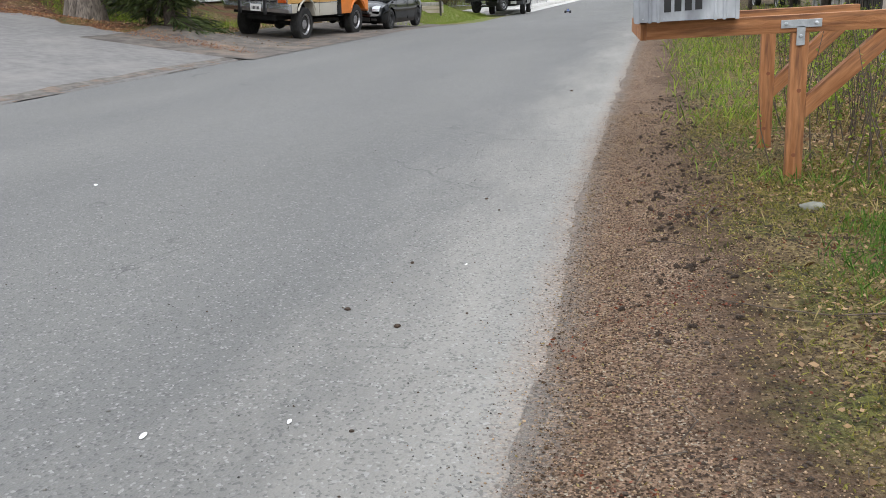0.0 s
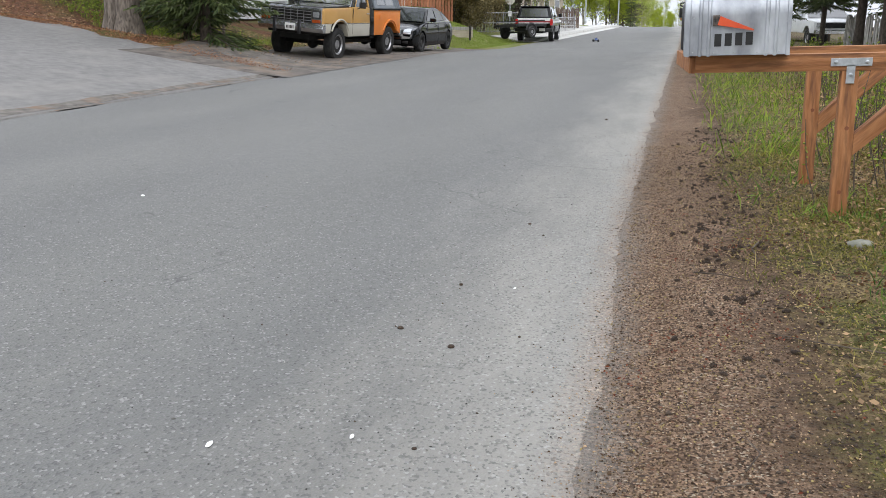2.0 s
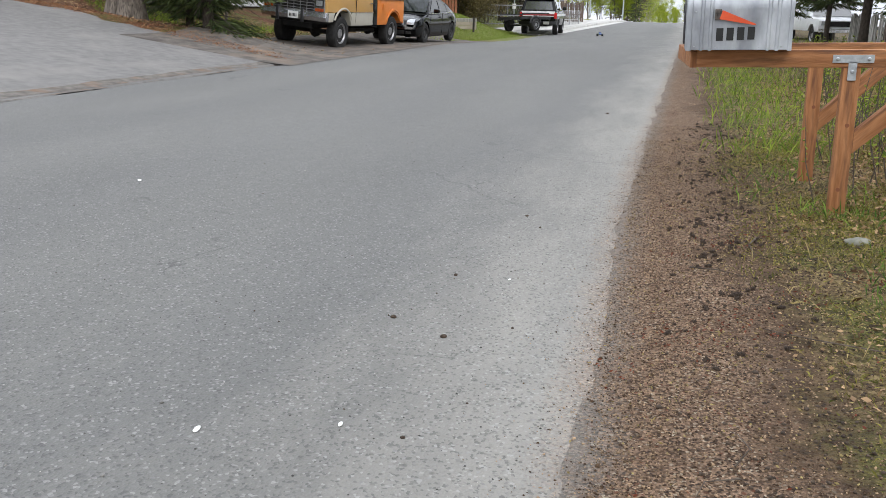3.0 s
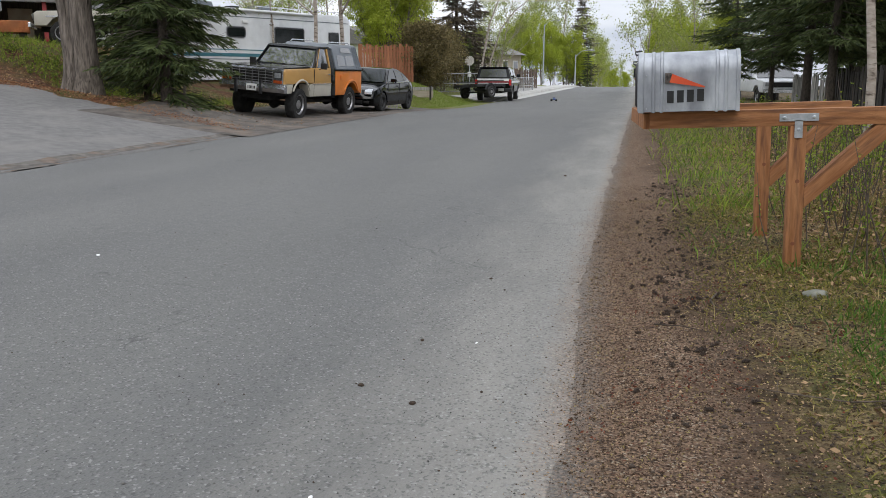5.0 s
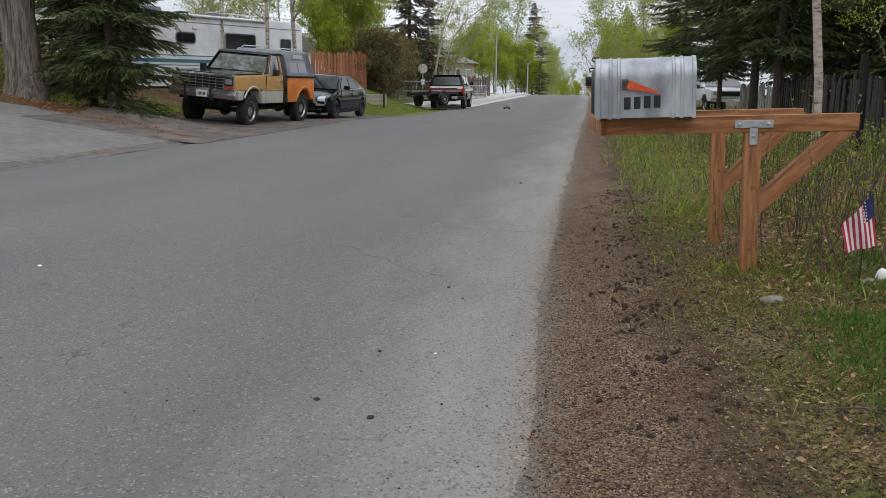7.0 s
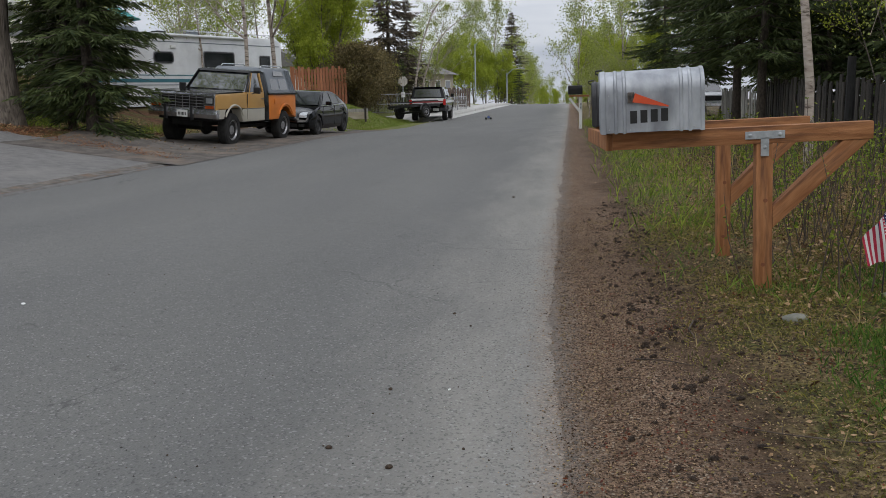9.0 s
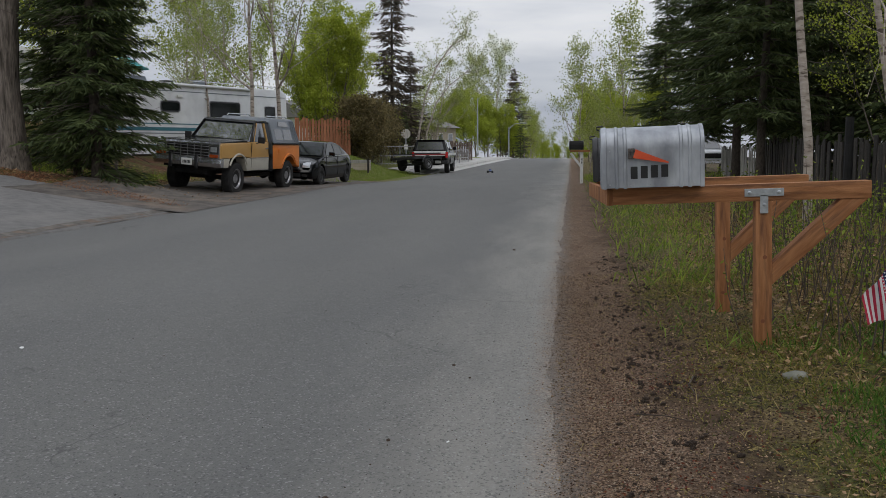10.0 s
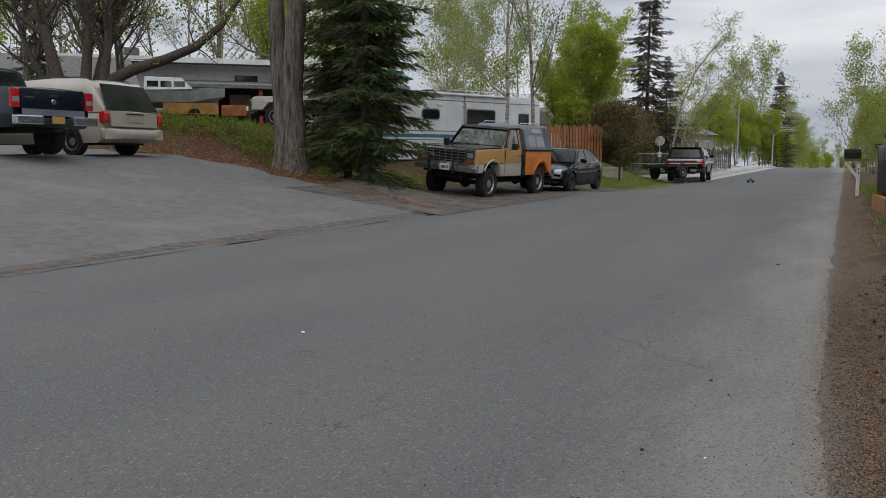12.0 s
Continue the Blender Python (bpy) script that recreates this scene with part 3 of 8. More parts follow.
def value_noise(x, y, cell, seed=0):
    """Smooth random heights between -1 and 1 on a square lattice."""
    u, v = np.asarray(x, float) / cell, np.asarray(y, float) / cell
    i, j = np.floor(u), np.floor(v)
    fu, fv = u - i, v - j
    fu, fv = fu * fu * (3 - 2 * fu), fv * fv * (3 - 2 * fv)

    def h(a, b):
        q = np.sin(a * 127.1 + b * 311.7 + seed * 74.7) * 43758.5453
        return 2 * (q - np.floor(q)) - 1
    return (h(i, j) * (1 - fu) + h(i + 1, j) * fu) * (1 - fv) + (h(i, j + 1) * (1 - fu) + h(i + 1, j + 1) * fu) * fv


def dip(y):
    """The street sinks a little before it climbs to the far crest."""
    y = np.asarray(y, float)
    return -0.29 * smooth01(23, 38, y) * (1 - smooth01(48, 76, y))


def land(x, y):
    """Height of the ground, road at 0, in metres."""
    x, y = np.asarray(x, float), np.asarray(y, float)
    dr, dl = x - road_right(y), road_left(y) - x
    edge = 0.07 * np.clip(dr, -0.6, 0.2) + 0.003 * value_noise(x, y, 0.6, 1) + 0.0025 * value_noise(x, y, 0.17, 2) + 0.002 * value_noise(x, y, 0.07, 3)
    right = edge + 0.075 * smooth01(0.1, 1.3, dr) + 0.05 * smooth01(1.2, 2.4, dr) - 0.4 * smooth01(3.5, 9, dr) * smooth01(9, 16, y)
    right = right + 0.016 * value_noise(x, y, 0.3, 4) * smooth01(0.5, 1.2, dr)
    drive = -0.02 + 0.13 * np.clip(dl, 0, 8.3)
    strip = -0.02 + 0.5 * smooth01(4.2, 8.5, dl) + 0.1 * np.clip(dl - 7.5, 0, 20) * (1 - smooth01(58, 84, y))
    strip = strip + 0.085 * np.clip(dl - 1.2, 0, 2.6)
    strip = strip + 0.95 * smooth01(7.0, 10.5, dl) * smooth01(17.6, 20.8, y) * (1 - smooth01(25.5, 29, y))
    lawn = strip + 0.75 * smooth01(0.6, 3.6, dl) * smooth01(29, 33, y) * (1 - smooth01(40, 44, y))
    left = drive + (lawn - drive) * smooth01(16.6, 19.0, y + 0.12 * np.clip(dl - 3, 0, 6))
    mound = 0.12 * smooth01(16.2, 17.2, y) * (1 - smooth01(18.4, 19.6, y)) * smooth01(0.8, 2.5, dl)
    left = left + mound
    z = np.where(dr > -0.6, right, np.where(dl > 0, left, -0.05))
    z = z + np.where((dr > 1.5) | (dl > 4.0), 0.018 * np.sin(3.1 * x + 1.7 * y) * np.sin(2.3 * y - 1.1 * x), 0)
    z = z + dip(y) * (1 - smooth01(2.5, 6, np.maximum(dr, dl)))
    return z - 0.032 * np.clip(y - 78, 0, 900)


def road_z(y):
    return dip(y) - 0.032 * np.clip(np.asarray(y, float) - 78, 0, 900)


def ladder(*stops):
    """Grid lines: (from, to, step) stretches joined."""
    return np.concatenate([np.arange(a, b, s) for a, b, s in stops])


def sheet(name, X, Y, Z, mat, keep=None):
    ny, nx = X.shape
    idx = np.arange(nx * ny).reshape(ny, nx)
    faces = np.stack([idx[:-1, :-1], idx[:-1, 1:], idx[1:, 1:], idx[1:, :-1]], -1).reshape(-1, 4)
    if keep is not None:
        faces = faces[keep[:-1, :-1].ravel()]
    ob = cloud_mesh(name, np.stack([X, Y, Z], -1).reshape(-1, 3), faces, mat)
    ob.data.shade_smooth()
    return ob


def build_ground():
    xs = ladder((-1500, -300, 150), (-300, -60, 20), (-60, -24, 2), (-24, -5, 0.35), (-5, -0.6, 0.8), (-0.6, 0, 0.06), (0, 1.8, 0.035), (1.8, 3.2, 0.06), (3.2, 12, 0.4), (12, 60, 4), (60, 300, 30), (300, 1501, 150))
    ys = ladder((-1500, -300, 150), (-300, -20, 20), (-20, 0, 1.5), (0, 1.2, 0.2), (1.2, 7, 0.04), (7, 12, 0.1), (12, 24, 0.3), (24, 60, 0.8), (60, 120, 4), (120, 300, 20), (300, 2001, 200))
    X, Y = np.meshgrid(xs, ys)
    tagged(sheet("ground", X, Y, land(X, Y), EARTH), "brown earth with gravel, leaf litter and thin grass", "ground", kind="structure")


def build_road():
    ys = ladder((-120, -4, 4), (-4, 12, 0.035), (12, 40, 0.2), (40, 140, 2), (140, 217, 19))
    u = np.concatenate([[0, 0.004, 0.012], np.linspace(0.03, 0.97, 26), [0.988, 0.996, 1]])
    rng = np.random.default_rng(3)
    wob = np.interp(ys, np.arange(-130, 910, 0.11), rng.normal(0, 0.006, 9455)[: len(np.arange(-130, 910, 0.11))])
    wob += 0.01 * np.sin(ys * 2.1) * np.sin(ys * 0.7 + 1) + 0.05
    wob2 = np.interp(ys, np.arange(-130, 910, 0.4), rng.normal(0, 0.03, 2700)[: len(np.arange(-130, 910, 0.4))])
    L, R = road_left(ys) + wob2, road_right(ys) + wob
    X = L[:, None] + (R - L)[:, None] * u[None, :]
    Y = np.repeat(ys[:, None], len(u), 1)
    Z = road_z(Y) - 0.02 * ((u < 0.002) | (u > 0.998))[None, :] - 0.004 * (u > 0.994)[None, :]
    tagged(sheet("road", X, Y, Z, ASPHALT), "worn grey asphalt road with dusty verge", "road", kind="structure")


build_ground()
build_road()


def build_driveway():
    """The asphalt apron that climbs from the road; a dark seam parts the two."""
    d = np.concatenate([[0.0, 0.02], np.linspace(0.15, 26, 70)])
    ys = ladder((-14, 17.6, 0.12))
    Y = np.repeat(ys[:, None], len(d), 1)
    back = np.interp(d, [0, 1.7, 3.4, 6, 9, 26], [14.7, 15.3, 15.8, 16.5, 16.8, 18.5])
    wig = 0.14 * np.sin(d * 2.3) + 0.08 * np.sin(d * 5.9 + 1)
    T = np.linspace(0, 1, len(ys))[:, None]
    Y = -14 + T * (back + wig + 14)[None, :]
    X = road_left(Y) - d[None, :] - 0.035
    Z = land(X, Y) + 0.024
    Z[:, 0] -= 0.03
    Z[-1, :] -= 0.04
    tagged(sheet("driveway", X, Y, Z, DRIVE), "sloping grey asphalt driveway with patches and cracks", "driveway", kind="structure")


build_driveway()


def ribbon(name, ys, d0, d1, lift, mat, label, seed, cat="driveway"):
    """A wobbling strip along the road's left side, from d0 to d1 metres outside it."""
    a = d0 + 0.022 * value_noise(ys, 0 * ys, 0.9, seed) + 0.012 * value_noise(ys, 0 * ys, 0.15, seed)
    b = d1 + 0.04 * value_noise(ys, 0 * ys + 9, 0.9, seed) + 0.025 * value_noise(ys, 0 * ys + 9, 0.17, seed)
    T = np.linspace(0, 1, 6)[None, :]
    D = a[:, None] + (b - a)[:, None] * T
    Y = np.repeat(ys[:, None], 6, 1)
    X = road_left(Y) - D
    tagged(sheet(name, X, Y, np.maximum(land(X, Y), road_z(Y) - 0.02) + lift, mat), label, cat, kind="structure")


ribbon("driveway_joint", np.arange(-10, 15.6, 0.07), -0.02, 0.03, 0.029, OLD_TAR, "dark cracked joint between road and driveway", 3)
ribbon("tar_edge", np.arange(-10, 15.8, 0.07), 0.1, 0.34, 0.0275, OLD_TAR, "crumbling darker tar strip along the driveway", 5)
ribbon("parking_strip", np.arange(14.3, 31.5, 0.1), -0.28, 3.4, 0.027, PARKING, "dark trodden gravel parking strip beside the road", 7, "parking strip")


# ---- mailboxes on their timber stands, by the verge ----
ARM_TURN = 0.0  # degrees by which the arms swing away from straight across the road


def timber_stand(m, arm_from, arm_to, post_at, group, strap=True):
    """A T-stand: post, cantilever arm, knee brace, strap plate. Local x runs along the arm."""
    st = thing("mailbox_stand", m, "reddish stained timber mailbox stand with a diagonal knee brace", "mailbox stand", group)
    base = -0.25
    soft_edges(part("post", box(bmesh.new(), (post_at, 0, (base + 0.785) / 2), (0.086, 0.088, 0.785 - base), 0.006), CEDAR, st))
    soft_edges(part("arm", box(bmesh.new(), ((arm_from + arm_to) / 2, 0, 0.83), (arm_to - arm_from, 0.094, 0.092), 0.005), CEDAR_X, st))
    # knee brace, mitred against the post's face and the arm's underside
    th = math.radians(43.5)
    cx, cz = post_at + 0.27, 0.565
    cut = []
    for x, z in ((post_at + 0.0435, 0.444), (post_at + 0.0435, 0.329), (arm_to - 0.012, 0.7835), (arm_to - 0.145, 0.7835)):
        cut.append(((x - cx) * math.cos(th) + (z - cz) * math.sin(th), -(x - cx) * math.sin(th) + (z - cz) * math.cos(th)))
    bm = prism(bmesh.new(), cut, -0.042, 0.042, None, 0.004)
    bmesh.ops.transform(bm, matrix=pose(0, 0, 0, 0, 0, -90), verts=bm.verts)
    brace = soft_edges(part("knee_brace", bm, CEDAR_X, st))
    brace.matrix_basis = pose(cx, 0, cz, 0, -math.degrees(th), 0)
    if strap:
        bm = bmesh.new()
        box(bm, (post_at, -0.05, 0.83), (0.2, 0.005, 0.042), 0.002)
        box(bm, (post_at, -0.05, 0.768), (0.042, 0.005, 0.1), 0.002)
        plate = part("strap_plate", bm, STEEL, st, "galvanised T-shaped strap plate")
        for px, pz in ((-0.075, 0.83), (0.075, 0.83), (0, 0.765)):
            part("bolt", lathe(bmesh.new(), [(0.0105, 0), (0.0105, 0.005), (0.006, 0.008)], 6, pose(post_at + px, -0.052, pz, 90)), STEEL, plate)
    for kx, kz in ((post_at + 0.006, 0.48), (post_at - 0.004, 0.13)):
        part("knot", lathe(bmesh.new(), [(0.012, 0), (0.011, 0.0015), (0.004, 0.002)], 10, pose(kx, -0.0435, kz, 90)), KNOT, st)
    return st


def mailbox(m, length, width, height, mat, label, ribs=True, flag_side=-1):
    """A domed rural mailbox, door end at local -x."""
    mb = thing("mailbox", m, label, "mailbox")
    r = width / 2

    def section(grow=0.0, n=14):
        w, h = r + grow, height + grow
        rise = h - r * 0.94
        pts = [(-w, 0.0 - grow)] + [(-w * math.cos(a), rise + (h - rise) * math.sin(a)) for a in np.linspace(0, math.pi, n)] + [(w, 0.0 - grow)]
        return pts

    def shell(stops, n=14):
        bm = bmesh.new()
        rings = [[bm.verts.new((x, y, z + 0.002)) for y, z in section(g, n)] for x, g in stops]
        for a, b in zip(rings, rings[1:]):
            for k in range(len(a)):
                bm.faces.new((a[k], b[k], b[(k + 1) % len(a)], a[(k + 1) % len(a)]))
        bm.faces.new(rings[0])
        bm.faces.new(rings[-1][::-1])
        return bm

    stops = [(0, 0.004), (0.012, 0.004), (0.016, 0)]
    for x in ((0.055, 0.1, length - 0.13, length - 0.085) if ribs else ()):
        stops += [(x * 1.0, 0), (x + 0.006, 0.0055), (x + 0.016, 0.0055), (x + 0.022, 0)]
    stops += [(length - 0.022, 0), (length - 0.018, 0.005), (length, 0.005)]
    soft_edges(part("body", shell(stops, 18), mat, mb), 40)
    door = soft_edges(part("door", shell([(-0.02, -0.008), (-0.014, 0.003), (0.006, 0.006), (0.01, 0.006)], 18), mat, mb), 40)
    bm = tube(bmesh.new(), [(-0.016, 0, height - 0.012), (-0.034, 0, height - 0.004), (-0.036, 0, height + 0.01), (0.0, 0, height + 0.014)], 0.005, 6)
    part("latch", bm, BLACK_METAL, door)
    return mb


STAND = pose(1.455, 5.25, 0.085, 0, -2.2, ARM_TURN)
timber_stand(STAND, -0.79, 0.535, 0.0, "mailbox stands")
STAND_BACK = pose(1.375, 6.15, 0.085, 0, -2.2, ARM_TURN)
timber_stand(STAND_BACK, -0.8, 0.515, 0.0, "mailbox stands", False)
tie = thing("tie_board", Matrix(), "reddish timber board tying the two mailbox arms", "board")
soft_edges(part("board", beam(bmesh.new(), STAND @ Vector((-0.805, -0.04, 0.825)), STAND_BACK @ Vector((-0.83, 0.04, 0.825)), 0.036, 0.088, 0.004), CEDAR, tie))

SILVER_BOX = STAND @ pose(-0.836, 0.0, 0.879)
silver = mailbox(SILVER_BOX, 0.522, 0.255, 0.325, GALV, "dented galvanised steel mailbox on a timber arm")


def silver_details():
    y = -0.128
    hinge = bmesh.new()
    box(hinge, (0.145, y - 0.006, 0.185), (0.034, 0.012, 0.056), 0.003)
    box(hinge, (0.158, y - 0.014, 0.188), (0.03, 0.01, 0.035), 0.003)
    flag_base = part("flag_hinge", hinge, RUSTY, silver, "rusty steel flag hinge")
    bm = prism(bmesh.new(), [(0, 0.022), (0, -0.026), (0.185, -0.004), (0.185, 0.003)], -0.0015, 0.0015)
    bmesh.ops.transform(bm, matrix=pose(0.16, y - 0.018, 0.186, 0, 17, 0) @ pose(0, 0, 0, 0, 0, -90), verts=bm.verts)
    part("signal_flag", bm, RED, silver, "red lowered signal flag")
    for k in range(4):  # the house number, kept as plain bars
        bm = box(bmesh.new(), (0.158 + 0.053 * k, y - 0.0016, 0.082 + 0.002 * k), (0.036, 0.002, 0.066), 0.0)
        part("number_bar", bm, BLACK_INK, silver, "plain black bar in place of a digit")
    for rx, rz in ((0.03, 0.02), (0.14, 0.015), (0.24, 0.014), (0.36, 0.014), (0.47, 0.02), (0.5, 0.17), (0.03, 0.2)):
        part("rivet", lathe(bmesh.new(), [(0.004, 0), (0.003, 0.002), (0.0008, 0.003)], 8, pose(rx, y, rz, 90)), STEEL, silver)


silver_details()
mailbox(STAND_BACK @ pose(-0.80, 0.0, 0.879), 0.5, 0.24, 0.28, BLACK_METAL, "black painted steel mailbox on the rear timber arm", ribs=True)


# ---- trees ----
def blades(rng, pos, direction, length, width, droop=0.0, quads=1):
    """Rhombic blades from pos along direction: arrays in, vertices and faces out."""
    n = len(pos)
    d = direction / np.linalg.norm(direction, axis=1, keepdims=True)
    rnd = rng.normal(size=(n, 3))
    side = np.cross(d, rnd)
    side /= np.linalg.norm(side, axis=1, keepdims=True) + 1e-9
    length, width = np.broadcast_to(length, n)[:, None], np.broadcast_to(width, n)[:, None]
    mid = pos + d * length * 0.45
    tip = pos + d * length
    tip[:, 2] -= np.broadcast_to(droop, n)
    v = np.stack([pos, mid + side * width / 2, tip, mid - side * width / 2], 1).reshape(-1, 3)
    return v, np.arange(4 * n).reshape(-1, 4)


def tree_thing(name, label):
    return thing(name, Matrix(), label, "tree")


def spruce_model(seed, height, radius, clear, density=1.0, mat=NEEDLES, twig=0.3, lean=0.0, whorl_gap=0.24, fine=2, step=0.16, width=(0.03, 0.05), stout=0.013, dead=0, ragged=0.25, hang=1.0):
    """A spruce: tapered trunk, whorls of drooping limbs, each carrying flat sprays of needle twigs."""
    rng = np.random.default_rng(seed)
    tree = tree_thing("spruce_tree", "dark green spruce with drooping layered branches")
    bm = bmesh.new()
    zs = np.linspace(-0.3, height, 14)
    tube(bm, [(lean * z, 0.03 * math.sin(z), z) for z in zs], [max(0.012, stout * height * (1 - max(z, 0) / height) ** 0.8 * (1.25 if z < 0.3 else 1)) for z in zs], 9)
    for k in range(dead):  # bare dead twigs low on the trunk
        z, a, L = rng.uniform(0.3, height * 0.6), rng.uniform(0, 6.28), rng.uniform(0.5, 1.0) * radius * 0.8
        d = Vector((math.cos(a), math.sin(a), rng.uniform(-0.35, 0.1)))
        q = Vector((0, 0, z)) + d * L * 0.5
        tube(bm, [(0, 0, z), tuple(q), tuple(q + d * L * 0.5 + Vector((0, 0, -0.12)))], [0.014, 0.009, 0.004], 3, False)
        for w in range(4):
            s = q + d * rng.uniform(-0.3, 0.45) * L
            tube(bm, [tuple(s), tuple(s + Vector(rng.normal(0, 0.18, 3)) + d * 0.12)], [0.005, 0.003], 3, False)
    pos, way, ln, wd = [], [], [], []
    z = clear
    while z < height - 0.15:
        f = (z - clear) / (height - clear)
        reach = radius * (1 - f) ** 0.75 * (0.55 + 0.45 * min(1, f * 6 + 0.25)) + 0.12
        reach *= rng.uniform(1 - ragged, 1 + ragged * 0.5)
        for k in range(max(4, int(rng.integers(5, 8) * density))):
            a = rng.uniform(0, 2 * math.pi)
            L = reach * rng.uniform(0.45, 1.15)
            steps = max(4, int(L / step))
            s = np.linspace(0.16, 1, steps)
            sag = L * (0.3 - 0.27 * f) * rng.uniform(0.5, 1.4) * hang
            px, py = lean * z + np.cos(a) * L * s, np.sin(a) * L * s
            pz = z - sag * (s - 0.35 * s ** 3) + rng.uniform(-0.1, 0.1)
            line = np.stack([px, py, pz], 1)
            if L > 0.5:
                tube(bm, [(lean * z, 0, z), tuple(line[steps // 2]), tuple(line[-1])], [0.01 + 0.006 * L, 0.008 + 0.003 * L, 0.004], 3, False)
            out = np.array([math.cos(a), math.sin(a), -0.15])
            across = np.array([-math.sin(a), math.cos(a), 0])
            for i in range(steps):
                tl = twig * (0.5 + 1.0 * (1 - s[i])) * (0.5 + 0.5 * min(1, L))
                for sgn in (-1, 1):
                    for _ in range(fine):
                        w = out * rng.uniform(0.35, 1.0) + across * sgn * rng.uniform(0.3, 1.0) + rng.normal(0, 0.13, 3) + (0, 0, -0.2)
                        start = line[i] + rng.normal(0, 0.02, 3)
                        t_len = tl * rng.uniform(0.6, 1.3)
                        pos.append(start), way.append(w), ln.append(t_len), wd.append(width[0] + width[1] * t_len)
                        if t_len > 0.2 and fine > 1:  # side sprigs
                            wn_ = w / np.linalg.norm(w)
                            for q in (0.3, 0.55, 0.8):
                                pos.append(start + wn_ * t_len * q)
                                way.append(wn_ + across * rng.uniform(-0.9, 0.9) + rng.normal(0, 0.2, 3))
                                ln.append(t_len * 0.5), wd.append(width[0])
        z += whorl_gap * rng.uniform(0.6, 1.4)
    part("trunk", bm, SPRUCE_BARK, tree, smooth=True)
    v, f = blades(rng, np.array(pos), np.array(way), np.array(ln), np.array(wd), np.array(ln) * 0.12)
    cloud_mesh("crown", v, f, mat, tree)
    return tree


def grow(rng, bm, tips, p, d, length, r, level, spread, droop, low=0.28, deepest=3):
    """Grows a limb and its side limbs; keeps the points where leaves sit."""
    n = (9, 5, 3, 2)[min(level, 3)]
    pts, rad = [Vector(p)], [r]
    for i in range(1, n + 1):
        d = (d + Vector(rng.normal(0, 0.10 if level else 0.05, 3)) + Vector((0, 0, (0.05 if level == 0 else 0.10) - droop * level * 0.06))).normalized()
        pts.append(pts[-1] + d * length / n)
        rad.append(max(0.004, r * (1 - 0.82 * i / n)))
    tube(bm, pts, rad, (9, 5, 3, 3)[min(level, 3)], False)
    if level >= deepest - 1:
        tips.extend((tuple(q), tuple(d)) for q in pts[1:])
    if level >= deepest:
        return
    kids = (17, 7, 4)[level]
    for k in range(kids):
        s = rng.uniform(low if level == 0 else 0.2, 0.98)
        i = min(n - 1, int(s * n))
        q = pts[i].lerp(pts[i + 1], s * n - i)
        a = rng.uniform(0, 2 * math.pi)
        o = d.orthogonal().normalized()
        o = o * math.cos(a) + d.cross(o) * math.sin(a)
        kd = (d * (1 - spread) + o * spread + Vector((0, 0, 0.15))).normalized()
        grow(rng, bm, tips, q, kd, length * (0.5 if level == 0 else 0.48) * (1.15 - 0.6 * s) * rng.uniform(0.7, 1.2), rad[i] * 0.55, level + 1, spread, droop, low, deepest)


def broadleaf_model(seed, height, leaves, size, mat, bark, label, spread=0.55, droop=0.3, lean=(0, 0), r=None, scatter=0.22, name="birch_tree", stems=1, low=0.28, tufted=0.5, deepest=3):
    """A young broadleaf tree: forked limbs and loose clusters of small spring leaves."""
    rng = np.random.default_rng(seed)
    tree = tree_thing(name, label)
    bm, tips = bmesh.new(), []
    for k in range(stems):
        off = Vector((0.35 * math.cos(2.4 * k), 0.35 * math.sin(2.4 * k), -0.3)) if stems > 1 else Vector((0, 0, -0.3))
        d0 = Vector((lean[0] + (0.14 * math.cos(2.4 * k) if stems > 1 else 0), lean[1] + (0.14 * math.sin(2.4 * k) if stems > 1 else 0), 1)).normalized()
        grow(rng, bm, tips, off, d0, height, (r or 0.011 * height) * (0.75 if stems > 1 else 1), 0, spread, droop, low, deepest)
    part("trunk", bm, bark, tree, smooth=True)
    if leaves:
        P = np.array([t[0] for t in tips])
        # leaves sit in tufts round some of the twig ends, with bare gaps between
        tufts = P[rng.random(len(P)) < tufted]
        pos = tufts[rng.integers(0, len(tufts), leaves)] + rng.normal(0, scatter, (leaves, 3)) * (1, 1, 0.7)
        v, f = blades(rng, pos, rng.normal(0, 1, (leaves, 3)) + (0, 0, -0.4), size * rng.uniform(0.6, 1.3, leaves), size * 0.75)
        cloud_mesh("crown", v, f, mat, tree)
    return tree


def plant(model, x, y, turn=0.0, size=1.0, label="", sink=0.0, used=[]):
    """First use moves the model itself, later ones copy it."""
    m = pose(x, y, float(land(x, y)) - sink, 0, 0, turn) @ Matrix.Scale(size, 4)
    if model in used:
        ob = copy_thing(model, m)
    else:
        used.append(model)
        ob = model
        ob.matrix_basis = m
    return tagged(ob, label)


SPRUCE_NEAR = spruce_model(4, 9.5, 1.95, 0.3, 1.25, twig=0.4, whorl_gap=0.26, fine=3, step=0.15, dead=70, ragged=0.55, hang=1.25)
SPRUCE_A = spruce_model(1, 12.0, 2.5, 0.3, 1.15, twig=0.5, whorl_gap=0.36, fine=1, step=0.24, width=(0.07, 0.14))
SPRUCE_B = spruce_model(2, 13.0, 3.1, 2.0, 1.15, twig=0.4, whorl_gap=0.27, fine=2, step=0.17, width=(0.03, 0.06), stout=0.0095, ragged=0.28)
SPRUCE_THIN = spruce_model(3, 12.5, 3.3, 1.0, 1.7, NEEDLES_DRY, 0.42, whorl_gap=0.28, fine=1, step=0.2, width=(0.05, 0.1), ragged=0.5)
